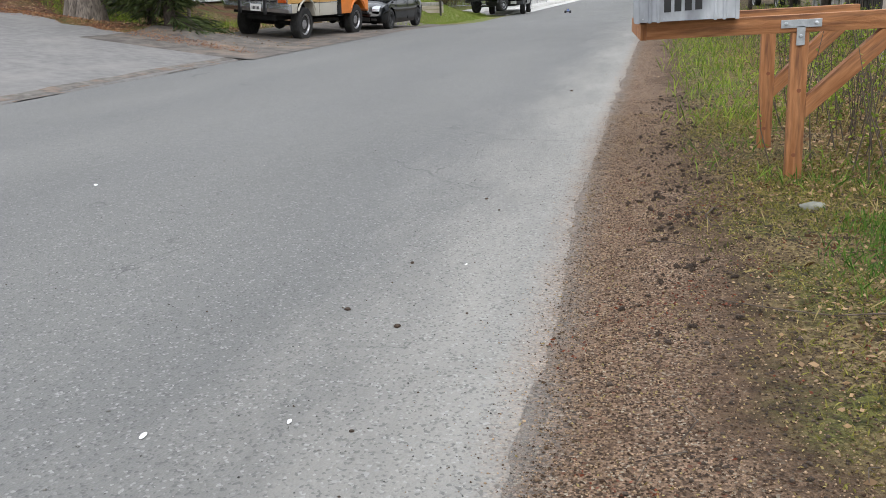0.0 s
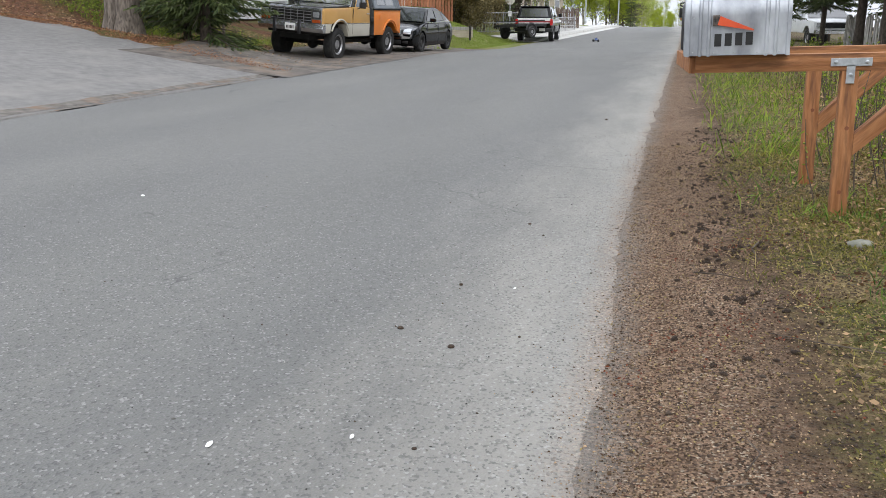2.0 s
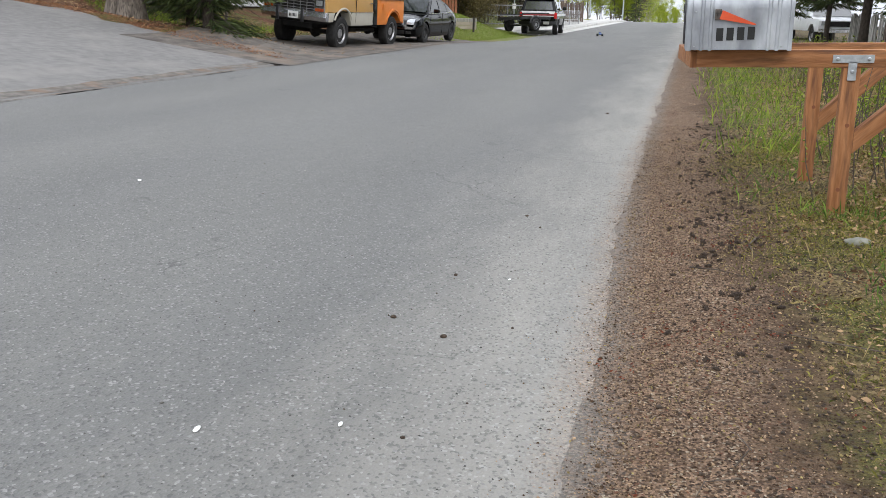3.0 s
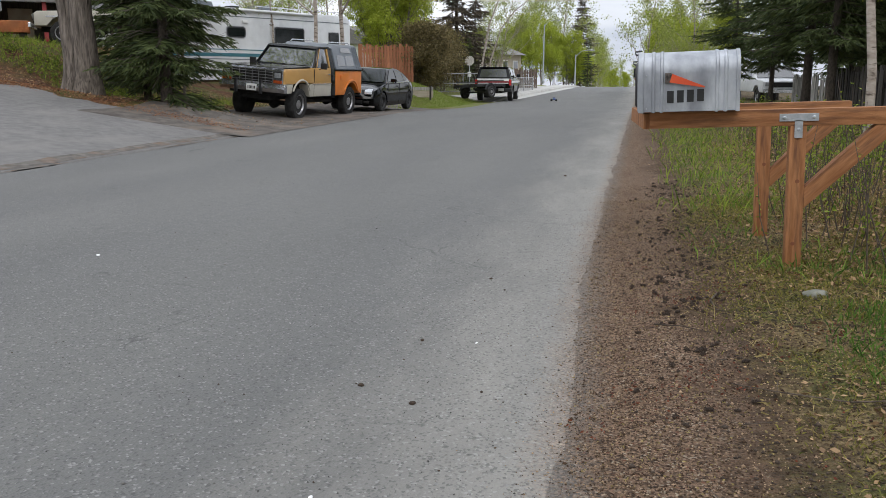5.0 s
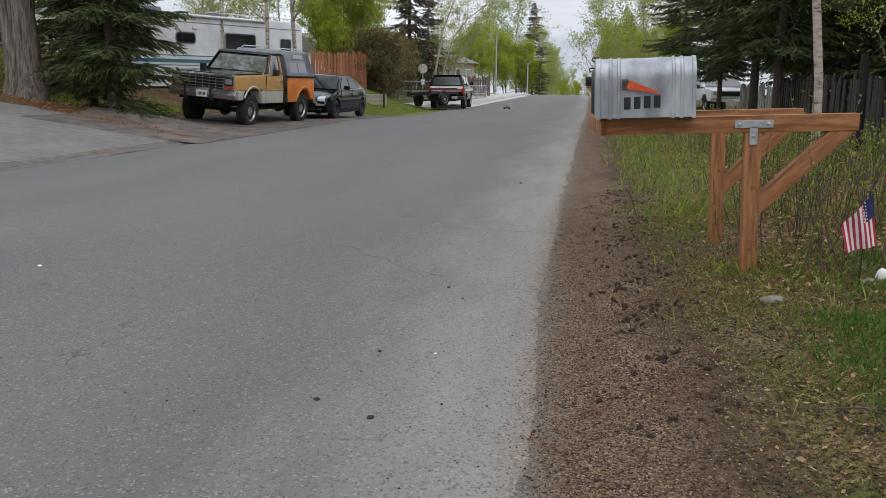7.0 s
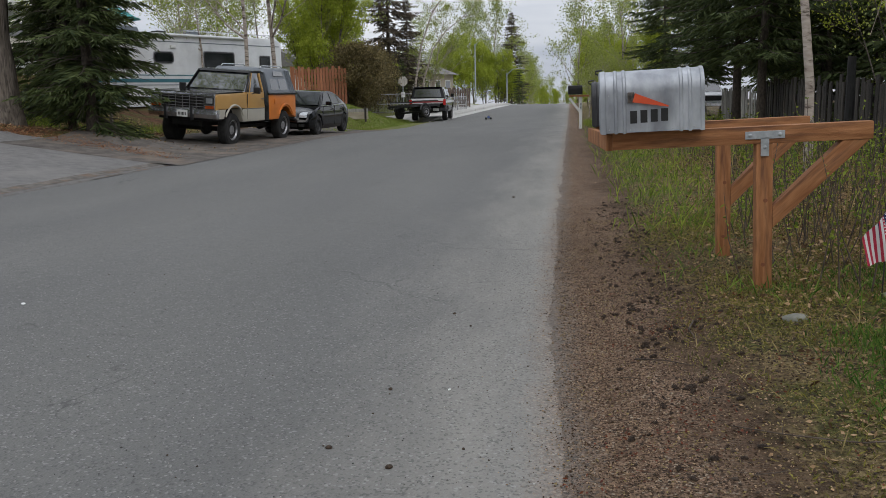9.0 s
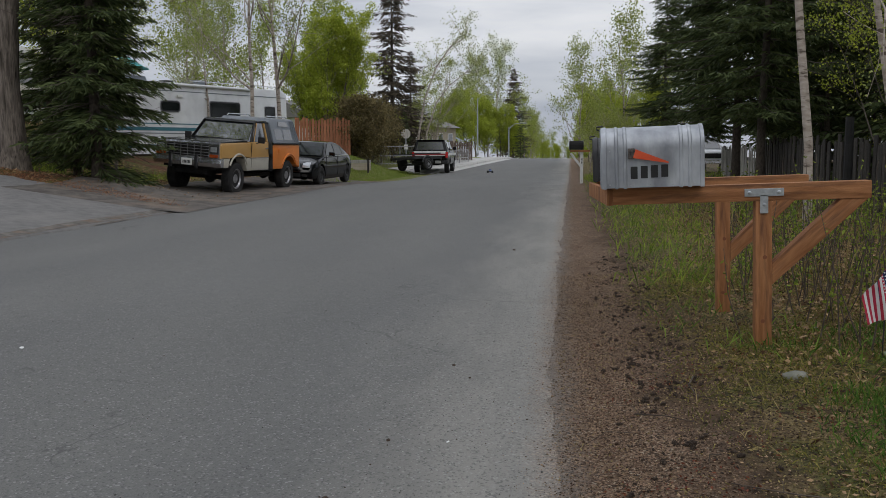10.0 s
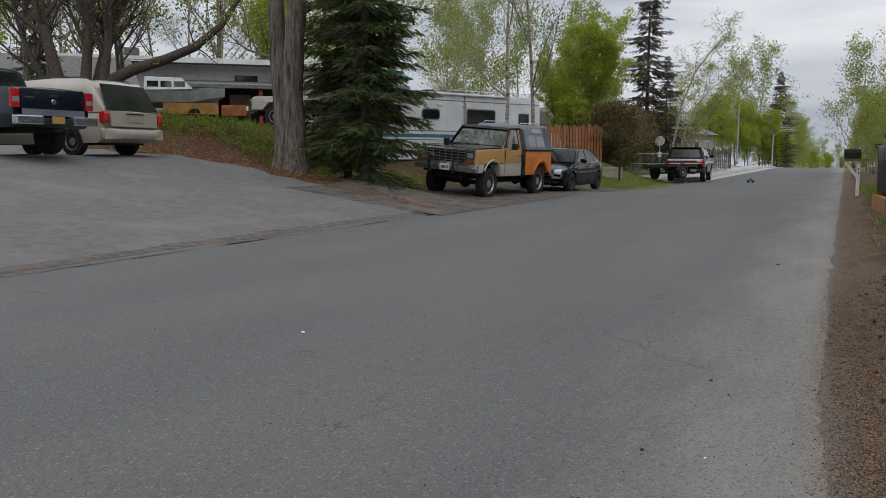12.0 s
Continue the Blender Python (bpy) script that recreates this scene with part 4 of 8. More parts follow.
BIRCH = broadleaf_model(11, 10.0, 12000, 0.07, LEAF_PALE, BIRCH_BARK, "slender birch with sparse pale spring leaves", 0.5, 0.7, r=0.085, scatter=0.2, tufted=0.8)
TALL_BIRCH = broadleaf_model(16, 12.0, 5000, 0.05, LEAF_PALE, BIRCH_BARK, "slender pale birch trunk at the edge of the verge", 0.5, 0.7, r=0.056, scatter=0.2, low=0.5)
SAPLING = broadleaf_model(17, 5.0, 9000, 0.045, LEAF_LIGHT, BARK, "young sapling in small bright green leaf", 0.5, 0.2, r=0.03, scatter=0.1, name="sapling", low=0.15, tufted=0.6)
GREEN = broadleaf_model(12, 7.6, 42000, 0.115, LEAF_LIGHT, BARK, "leafy tree in bright yellow-green spring leaf", 0.4, 0.0, scatter=0.15, name="leafy_tree", stems=3, low=0.04, tufted=0.45)
OLIVE = broadleaf_model(13, 8.5, 9000, 0.1, LEAF_OLIVE, BIRCH_BARK, "birch with thin olive-green spring foliage", 0.5, 0.4, scatter=0.17, low=0.15, tufted=0.45)
BARE = broadleaf_model(14, 8.0, 2500, 0.05, LEAF_OLIVE, BARK, "dark many-limbed tree just coming into leaf", 0.62, 0.1, r=0.16, scatter=0.1, name="bare_tree", stems=2)
FAR_GREEN = broadleaf_model(18, 7.6, 13000, 0.15, LEAF_LIGHT, BARK, "leafy tree in yellow-green spring leaf far along the street", 0.46, 0.0, scatter=0.22, name="leafy_tree", stems=2, low=0.08, tufted=0.5, deepest=2)
FAR_OLIVE = broadleaf_model(19, 8.5, 6000, 0.13, LEAF_OLIVE, BIRCH_BARK, "distant birch with thin olive-green foliage", 0.5, 0.3, scatter=0.25, low=0.12, tufted=0.6, deepest=2)
BUSH = broadleaf_model(15, 3.3, 24000, 0.1, TWIG_BROWN, BARK, "dense brown-twigged garden shrub", 0.7, 0.1, scatter=0.2, name="shrub", stems=4, low=0.05, tufted=0.8)

# left side, near
plant(SPRUCE_NEAR, -10.2, 17.3, 20, 1.0, "dark green spruce with low branches beside the driveway")
plant(SPRUCE_NEAR, -11.6, 18.7, 150, 0.85, "dark spruce with dead lower twigs behind another")
plant(SPRUCE_A, -14.6, 22.0, 200, 0.72)
plant(SAPLING, -12.36, 21.5, 40, 1.7, "young tree in small bright green leaf behind the spruce")
plant(BIRCH, -10.9, 27.5, 0, 1.0)
plant(BIRCH, -10.0, 28.0, 140, 1.05)
plant(GREEN, -13.4, 43.5, 0, 0.84)
plant(GREEN, -15.2, 46.0, 80, 0.84)
plant(BUSH, -11.72, 42.6, 0, 0.95)
plant(BUSH, -11.80, 45.0, 90, 1.0)
plant(SPRUCE_THIN, -12.7, 55.0, 0, 1.0, "tall sparse half-dead spruce with dark trunk")
plant(SPRUCE_THIN, -11.9, 57.0, 70, 0.6)
plant(OLIVE, -10.2, 56.0, 10, 0.75)
plant(FAR_GREEN, -15.2, 96.0, 0, 0.88)
plant(FAR_OLIVE, -13.6, 101.0, 47, 1.20)
plant(FAR_OLIVE, -11.3, 104.0, 94, 1.16)
plant(FAR_GREEN, -11.9, 98.0, 141, 0.98)
plant(FAR_GREEN, -13.7, 95.0, 188, 0.76)
plant(FAR_GREEN, -10.2, 99.0, 235, 0.83)
plant(FAR_GREEN, -16.7, 97.0, 282, 0.88)
plant(SPRUCE_A, -7.8, 96.0, 329, 0.64, "dark spruce far along the street")
plant(SPRUCE_THIN, -9.3, 103.0, 16, 0.90)
plant(FAR_OLIVE, -8.6, 128.0, 63, 0.65)
for k in range(6, 11):
    plant(FAR_GREEN, -10.6 + 0.12 * k, 60.0 + 6.5 * k, 70 * k, 0.5 + 0.06 * (k % 3), "low leafy shrub along the far verge")
# right side
plant(OLIVE, 0.25, 45.0, 0, 0.5)
plant(OLIVE, 1.0, 43.0, 120, 0.48)
plant(FAR_GREEN, 2.0, 54.0, 40, 0.6)
plant(FAR_OLIVE, -0.4, 56.0, 20, 0.64)
plant(FAR_GREEN, 0.6, 60.0, 100, 0.70)
plant(FAR_GREEN, 0.1, 64.0, 260, 0.61)
plant(OLIVE, 2.6, 40.0, 200, 0.5)
plant(FAR_OLIVE, 1.9, 48.0, 200, 0.7)
plant(SPRUCE_A, 6.4, 18.2, 10, 0.85)
plant(SPRUCE_A, 7.4, 13.2, 80, 0.8)
plant(SPRUCE_A, 6.2, 23.5, 180, 0.9)
plant(SPRUCE_A, 5.6, 20.6, 280, 0.7)
plant(SPRUCE_B, 4.25, 24.2, 0, 0.98, "dark spruce with bare lower trunk behind the fence")
plant(SPRUCE_B, 3.1, 34.0, 50, 0.62)
plant(SPRUCE_B, 3.9, 28.8, 150, 0.68)
plant(SPRUCE_B, 4.12, 20.0, 120, 0.85)
plant(SPRUCE_B, 7.2, 22.5, 240, 0.95)
plant(SPRUCE_B, 9.6, 21.0, 60, 1.0)
plant(SPRUCE_B, 6.4, 27.5, 300, 0.95)
plant(SPRUCE_B, 7.6, 17.0, 300, 0.8)
plant(SAPLING, 5.4, 16.2, 60, 0.6)
plant(SAPLING, 5.0, 13.2, 160, 0.55)
plant(SPRUCE_A, 8.2, 14.5, 10, 0.8)
plant(TALL_BIRCH, 3.03, 11.0, 70, 1.0)


# ---- vehicles ----
def wheel(parent, x, y, r, w, side, rim=RIM, spokes=8):
    """A wheel on the axle at (x, y); side is the outward sign of x."""
    m = pose(x, y, r, 0, 90 * side, 0)
    prof = [(r * 0.6, -w / 2), (r * 0.9, -w / 2), (r * 0.985, -w * 0.38), (r, -w * 0.2), (r, w * 0.2), (r * 0.985, w * 0.38), (r * 0.9, w / 2), (r * 0.62, w / 2), (r * 0.6, w * 0.3)]
    wh = part("wheel", lathe(bmesh.new(), prof, 28, m), RUBBER, parent, smooth=False)
    soft_edges(wh, 40)
    prof = [(r * 0.61, w * 0.1), (r * 0.62, w * 0.44), (r * 0.56, w * 0.44), (r * 0.5, w * 0.2), (r * 0.3, w * 0.16), (r * 0.26, w * 0.34), (r * 0.1, w * 0.36)]
    soft_edges(part("rim", lathe(bmesh.new(), prof, 24, m), rim, wh), 40)
    for k in range(spokes):
        a = 2 * math.pi * k / spokes
        h = m @ pose(r * 0.42 * math.cos(a), r * 0.42 * math.sin(a), w * 0.19)
        part("vent_hole", lathe(bmesh.new(), [(r * 0.06, 0), (r * 0.06, w * 0.03)], 8, h), UNDER, wh)
    return wh


def tuck(z0, z1, amount):
    """Leans the sides inwards above z0."""
    def move(x, y, z):
        k = min(1, max(0, (z - z0) / (z1 - z0)))
        return Vector((x - math.copysign(amount * k, x), y, z))
    return move


def pane(name, quad, parent, mat=GLASS, thick=0.006):
    """A flat pane through the given corners, pushed out along its normal."""
    bm = bmesh.new()
    vs = [bm.verts.new(Vector(p)) for p in quad]
    f = bm.faces.new(vs)
    f.normal_update()
    nrm = f.normal.copy()
    r = bmesh.ops.extrude_face_region(bm, geom=[f])
    for v in r["geom"]:
        if isinstance(v, bmesh.types.BMVert):
            v.co += nrm * thick
    bmesh.ops.recalc_face_normals(bm, faces=bm.faces)
    return part(name, bm, mat, parent)


def bars(parent, name, x, y, z, width, height, count, mat, turn=0):
    """Unreadable lettering on a plate as plain bars."""
    for k in range(count):
        part(name, box(bmesh.new(), (x + width * ((k + 0.5) / count - 0.5), y, z), (width / count * 0.6, 0.003, height)), mat, parent)


def old_pickup(m):
    """A high four-wheel-drive pickup of the early eighties with a canopy; local -y is its front."""
    t = thing("pickup_truck", m, "gold and orange old four-wheel-drive pickup with grey canopy", "pickup truck")
    W, FA, RA, R = 1.0, 0.95, 3.98, 0.41
    lo, belt = 0.62, 1.2

    def half(name, outline, mat, label="", w=W, bevel=0.03):
        return soft_edges(part(name, prism(bmesh.new(), outline, -w, w, tuck(1.0, 1.35, 0.05), bevel), mat, t, label))

    # front clip with wheel arches, white below the crease
    a_front = [(y, z) for y, z in arch(FA, 0.5, 0.5, 0.78, 12)]
    half("front_body", [(1.62, 0.92), (1.62, 1.30), (0.16, 1.27), (0.1, 1.22), (0.1, 0.92), (0.48, 0.92)] + [p for p in a_front[::-1] if p[1] > 0.93], GOLD, "faded gold front fenders")
    half("front_skirt", [(1.62, 0.6), (1.62, 0.918), (1.385, 0.918)] + [p for p in a_front if p[1] < 0.918 and p[0] > FA] + [(1.42, 0.6)], CREAM, "off-white lower fender", W - 0.004, 0.01)
    half("front_valance", [(0.1, 0.7), (0.1, 0.918), (0.5, 0.918), (0.44, 0.78), (0.42, 0.7)], CREAM, "", W - 0.004, 0.01)
    soft_edges(part("bonnet", prism(bmesh.new(), [(0.12, 1.275), (0.16, 1.30), (1.60, 1.345), (1.66, 1.305)], -0.86, 0.86, None, 0.01), BLACK_CAR, t, "black bonnet"))
    half("cab", [(1.625, 0.92), (1.625, 1.32), (2.66, 1.32), (2.66, 0.92)], GOLD, "", W, 0.01)
    half("sill", [(1.625, 0.6), (1.625, 0.918), (2.66, 0.918), (2.66, 0.6)], CREAM, "off-white lower door", W - 0.003, 0.01)
    half("rear_pillar", [(2.665, 0.6), (2.665, 1.32), (2.93, 1.32), (2.93, 0.6)], BLACK_CAR, "black cab corner", W, 0.008)
    for s in (-1, 1):  # shut lines of the doors
        for y in (1.64, 2.64):
            part("door_seam", box(bmesh.new(), (s * (W - 0.012), y, 0.98), (0.02, 0.012, 0.62)), UNDER, t)
        part("door_handle", box(bmesh.new(), (s * (W - 0.01), 2.5, 1.16), (0.04, 0.13, 0.025), 0.006), CHROME, t)
        part("side_trim", box(bmesh.new(), (s * (W + 0.001), 2.1, 0.922), (0.012, 1.1, 0.018), 0.003), CHROME, t)
    a_rear = arch(RA, 0.5, 0.47, 0.7, 12)
    half("bed", [(4.7, 0.62), (4.7, 1.26), (2.96, 1.26), (2.96, 0.6), (3.54, 0.6)] + a_rear[::-1], ORANGE, "bright orange cargo bed", W, 0.03)
    for s in (-1, 1):
        bm = bmesh.new()
        pts = [(s * (W + 0.0), y, z) for y, z in arch(RA, 0.5, 0.5, 0.72, 14)]
        soft_edges(part("wheel_lip", tube(bm, pts, 0.028, 6), ORANGE, t))
        bm = bmesh.new()
        pts = [(s * (W + 0.0), y, z) for y, z in arch(FA, 0.5, 0.52, 0.75, 14)]
        soft_edges(part("wheel_lip", tube(bm, pts, 0.026, 6), CREAM, t))
        part("fuel_flap", box(bmesh.new(), (s * (W - 0.004), 3.3, 1.08), (0.012, 0.12, 0.12), 0.004), ORANGE, t)
    # cab greenhouse
    gh = tuck(1.3, 1.86, 0.16)
    soft_edges(part("greenhouse", prism(bmesh.new(), [(1.66, 1.31), (2.14, 1.80), (2.78, 1.80), (2.88, 1.31)], -W + 0.07, W - 0.07, gh, 0.02), GLASS, t, "dark window glass"))
    soft_edges(part("roof", prism(bmesh.new(), [(2.06, 1.80), (2.14, 1.855), (2.75, 1.87), (2.9, 1.82), (2.88, 1.79)], -W + 0.2, W - 0.2, None, 0.03), BLACK_CAR, t, "black cab roof"))
    for s in (-1, 1):
        xb, xt = s * (W - 0.075), s * (W - 0.215)
        part("windscreen_pillar", beam(bmesh.new(), (xb, 1.66, 1.31), (xt, 2.12, 1.82), 0.05, 0.06, 0.01), BLACK_CAR, t)
        part("door_frame", beam(bmesh.new(), (s * (W - 0.068), 1.86, 1.33), (s * (W - 0.2), 2.2, 1.8), 0.02, 0.025, 0.004), GOLD, t)
        part("door_frame", beam(bmesh.new(), (s * (W - 0.068), 2.62, 1.33), (s * (W - 0.2), 2.6, 1.8), 0.03, 0.05, 0.005), GOLD, t)
        part("cab_corner", prism(bmesh.new(), [(2.66, 1.31), (2.62, 1.8), (2.88, 1.8), (2.93, 1.31)], s * (W - 0.06), s * (W - 0.1), gh), BLACK_CAR, t)
        mir = part("mirror", box(bmesh.new(), (s * (W + 0.16), 1.86, 1.38), (0.2, 0.06, 0.16), 0.02), BLACK_METAL, t)
        part("mirror_arm", tube(bmesh.new(), [(s * (W - 0.03), 1.92, 1.28), (s * (W + 0.1), 1.88, 1.32)], 0.012, 6), BLACK_METAL, mir)
    pane("windscreen", [(-W + 0.16, 1.70, 1.36), (W - 0.16, 1.70, 1.36), (W - 0.25, 2.10, 1.775), (-W + 0.25, 2.10, 1.775)], t, SCREEN)
    for s in (-0.35, 0.3):
        part("wiper", tube(bmesh.new(), [(s, 1.66, 1.34), (s + 0.42, 1.69, 1.385)], 0.008, 5), BLACK_METAL, t)
    # canopy
    soft_edges(part("canopy", prism(bmesh.new(), [(2.97, 1.27), (2.97, 1.35), (2.9, 1.84), (3.05, 1.93), (4.42, 1.95), (4.53, 1.90), (4.72, 1.30), (4.72, 1.27)], -W + 0.03, W - 0.03, tuck(1.3, 1.95, 0.2), 0.04), GREY_CAP, t, "grey fibreglass canopy"))
    for s in (-1, 1):
        xb, xt = s * (W - 0.055), s * (W - 0.145)
        for y0, y1 in ((3.12, 3.62), (3.68, 4.2)):
            pane("canopy_window", [(xb, y0, 1.38), (xb, y1, 1.38), (xt, y1 - 0.04, 1.66), (xt, y0 + 0.02, 1.66)][::s], t)
        pane("canopy_vent", [(xt - s * 0.005, 3.4, 1.74), (xt - s * 0.005, 4.05, 1.74), (xt - s * 0.05, 4.0, 1.86), (xt - s * 0.05, 3.45, 1.86)][::s], t)
        part("roof_bar", tube(bmesh.new(), [(s * 0.62, 3.0, 1.93), (s * 0.62, 3.1, 1.99), (s * 0.62, 4.3, 2.0), (s * 0.62, 4.45, 1.93)], 0.016, 6), CHROME, t)
        for y in (4.22, 4.34, 4.46):
            part("canopy_rib", beam(bmesh.new(), (s * (W - 0.03), y + 0.12, 1.32), (s * (W - 0.2), y, 1.9), 0.02, 0.03, 0.004), GREY_CAP, t)
    part("canopy_lip", box(bmesh.new(), (0, 3.84, 1.275), (2 * W - 0.02, 1.78, 0.035), 0.008), BLACK_CAR, t)
    # the face
    part("grille_frame", box(bmesh.new(), (0, 0.085, 1.075), (1.86, 0.06, 0.36), 0.012), CHROME, t)
    part("grille_well", box(bmesh.new(), (0, 0.058, 1.075), (1.22, 0.02, 0.28), 0.004), UNDER, t)
    for k in range(4):
        part("grille_bar", box(bmesh.new(), (0, 0.05, 0.97 + 0.07 * k), (1.22, 0.028, 0.014), 0.003), RIM, t)
    for k in range(5):
        part("grille_post", box(bmesh.new(), (-0.4 + 0.2 * k, 0.05, 1.075), (0.012, 0.026, 0.28), 0.003), RIM, t)
    part("bonnet_trim", box(bmesh.new(), (0, 0.1, 1.265), (1.86, 0.05, 0.022), 0.005), CHROME, t)
    for s in (-1, 1):
        hl = part("headlight", box(bmesh.new(), (s * 0.78, 0.05, 1.12), (0.24, 0.03, 0.17), 0.01), UNDER, t)
        part("lens", box(bmesh.new(), (s * 0.78, 0.038, 1.12), (0.19, 0.02, 0.13), 0.02), LAMP_CLEAR, hl)
        part("indicator", box(bmesh.new(), (s * 0.78, 0.045, 0.965), (0.24, 0.03, 0.07), 0.008), LAMP_AMBER, t)
        part("tail_lamp", box(bmesh.new(), (s * 0.88, 4.71, 1.0), (0.14, 0.03, 0.3), 0.008), LAMP_RED, t)
        part("overrider", box(bmesh.new(), (s * 0.38, -0.13, 0.82), (0.07, 0.08, 0.34), 0.015), BLACK_METAL, t)
    soft_edges(part("front_bumper", prism(bmesh.new(), [(-0.06, 0.70), (-0.12, 0.785), (-0.125, 0.80), (-0.06, 0.91), (0.06, 0.915), (0.06, 0.70)], -1.0, 1.0, lambda x, y, z: Vector((x, y + 0.12 * (abs(x) > 0.9), z)), 0.012), CHROME, t))
    soft_edges(part("rear_bumper", box(bmesh.new(), (0, 4.78, 0.66), (1.9, 0.12, 0.16), 0.015), CHROME, t))
    plate = part("number_plate", box(bmesh.new(), (0.1, -0.135, 0.80), (0.31, 0.012, 0.16), 0.004), WHITE_PAINT, t)
    bars(plate, "plate_bar", 0.1, -0.143, 0.795, 0.24, 0.07, 6, UNDER)
    # underside
    part("chassis", box(bmesh.new(), (0, 2.45, 0.56), (0.9, 4.4, 0.12)), UNDER, t)
    part("floor", box(bmesh.new(), (0, 2.4, 0.68), (1.6, 4.4, 0.1)), UNDER, t)
    for y in (FA, RA):
        part("axle", tube(bmesh.new(), [(-0.75, y, R), (0.75, y, R)], 0.06, 8), UNDER, t)
        part("differential", lathe(bmesh.new(), [(0.05, -0.12), (0.15, -0.06), (0.16, 0.05), (0.05, 0.13)], 12, pose(0.15, y, R, 90)), UNDER, t)
    part("exhaust", tube(bmesh.new(), [(0.6, 1.9, 0.45), (0.62, 3.4, 0.44)], 0.05, 8), UNDER, t)
    for s in (-1, 1):
        for y in (FA, RA):
            wheel(t, s * 0.83, y, R, 0.27, s)
            part("wheel_well", box(bmesh.new(), (s * 0.6, y, 0.76), (0.25, 0.8, 0.3)), UNDER, t)
    return t


old_pickup(pose(-9.39, 19.68, 0.015, 0, 0, -5.0) @ pose(0, 0, 0, 0, 4.8, 0) @ Matrix.Diagonal((0.93, 0.96, 1.02, 1)))


def hull(bm, outline, hw, bow=0.12, crown=0.02, tuck_at=None, n=9, bevel=0.03):
    """A car body: (y, z) outline swept across, ends bowed in plan, top crowned, sides leaning in."""
    ys = [p[0] for p in outline]
    mid, span = (min(ys) + max(ys)) / 2, (max(ys) - min(ys)) / 2
    top = max(p[1] for p in outline)
    rings = []
    for u in np.linspace(-1, 1, n):
        ring = []
        for y, z in outline:
            end = max(0.0, (abs(y - mid) / span - 0.55) / 0.45)
            yy = y - math.copysign(bow * abs(u) ** 3 * end, y - mid)
            x = hw * u
            if tuck_at:
                z0, z1, amount = tuck_at
                x -= math.copysign(amount * min(1, max(0, (z - z0) / (z1 - z0))) * abs(u), u) if u else 0
            ring.append(bm.verts.new((x, yy, z - crown * u * u * (z > top * 0.75))))
        rings.append(ring)
    k = len(outline)
    for a, b in zip(rings, rings[1:]):
        for i in range(k):
            bm.faces.new((a[i], a[(i + 1) % k], b[(i + 1) % k], b[i]))
    fa, fb = bm.faces.new(rings[0]), bm.faces.new(rings[-1])
    if bevel:
        bmesh.ops.bevel(bm, geom=list({e for f in (fa, fb) for e in f.edges}), offset=bevel, segments=2, affect="EDGES", profile=0.6)
    bmesh.ops.recalc_face_normals(bm, faces=bm.faces)
    return bm


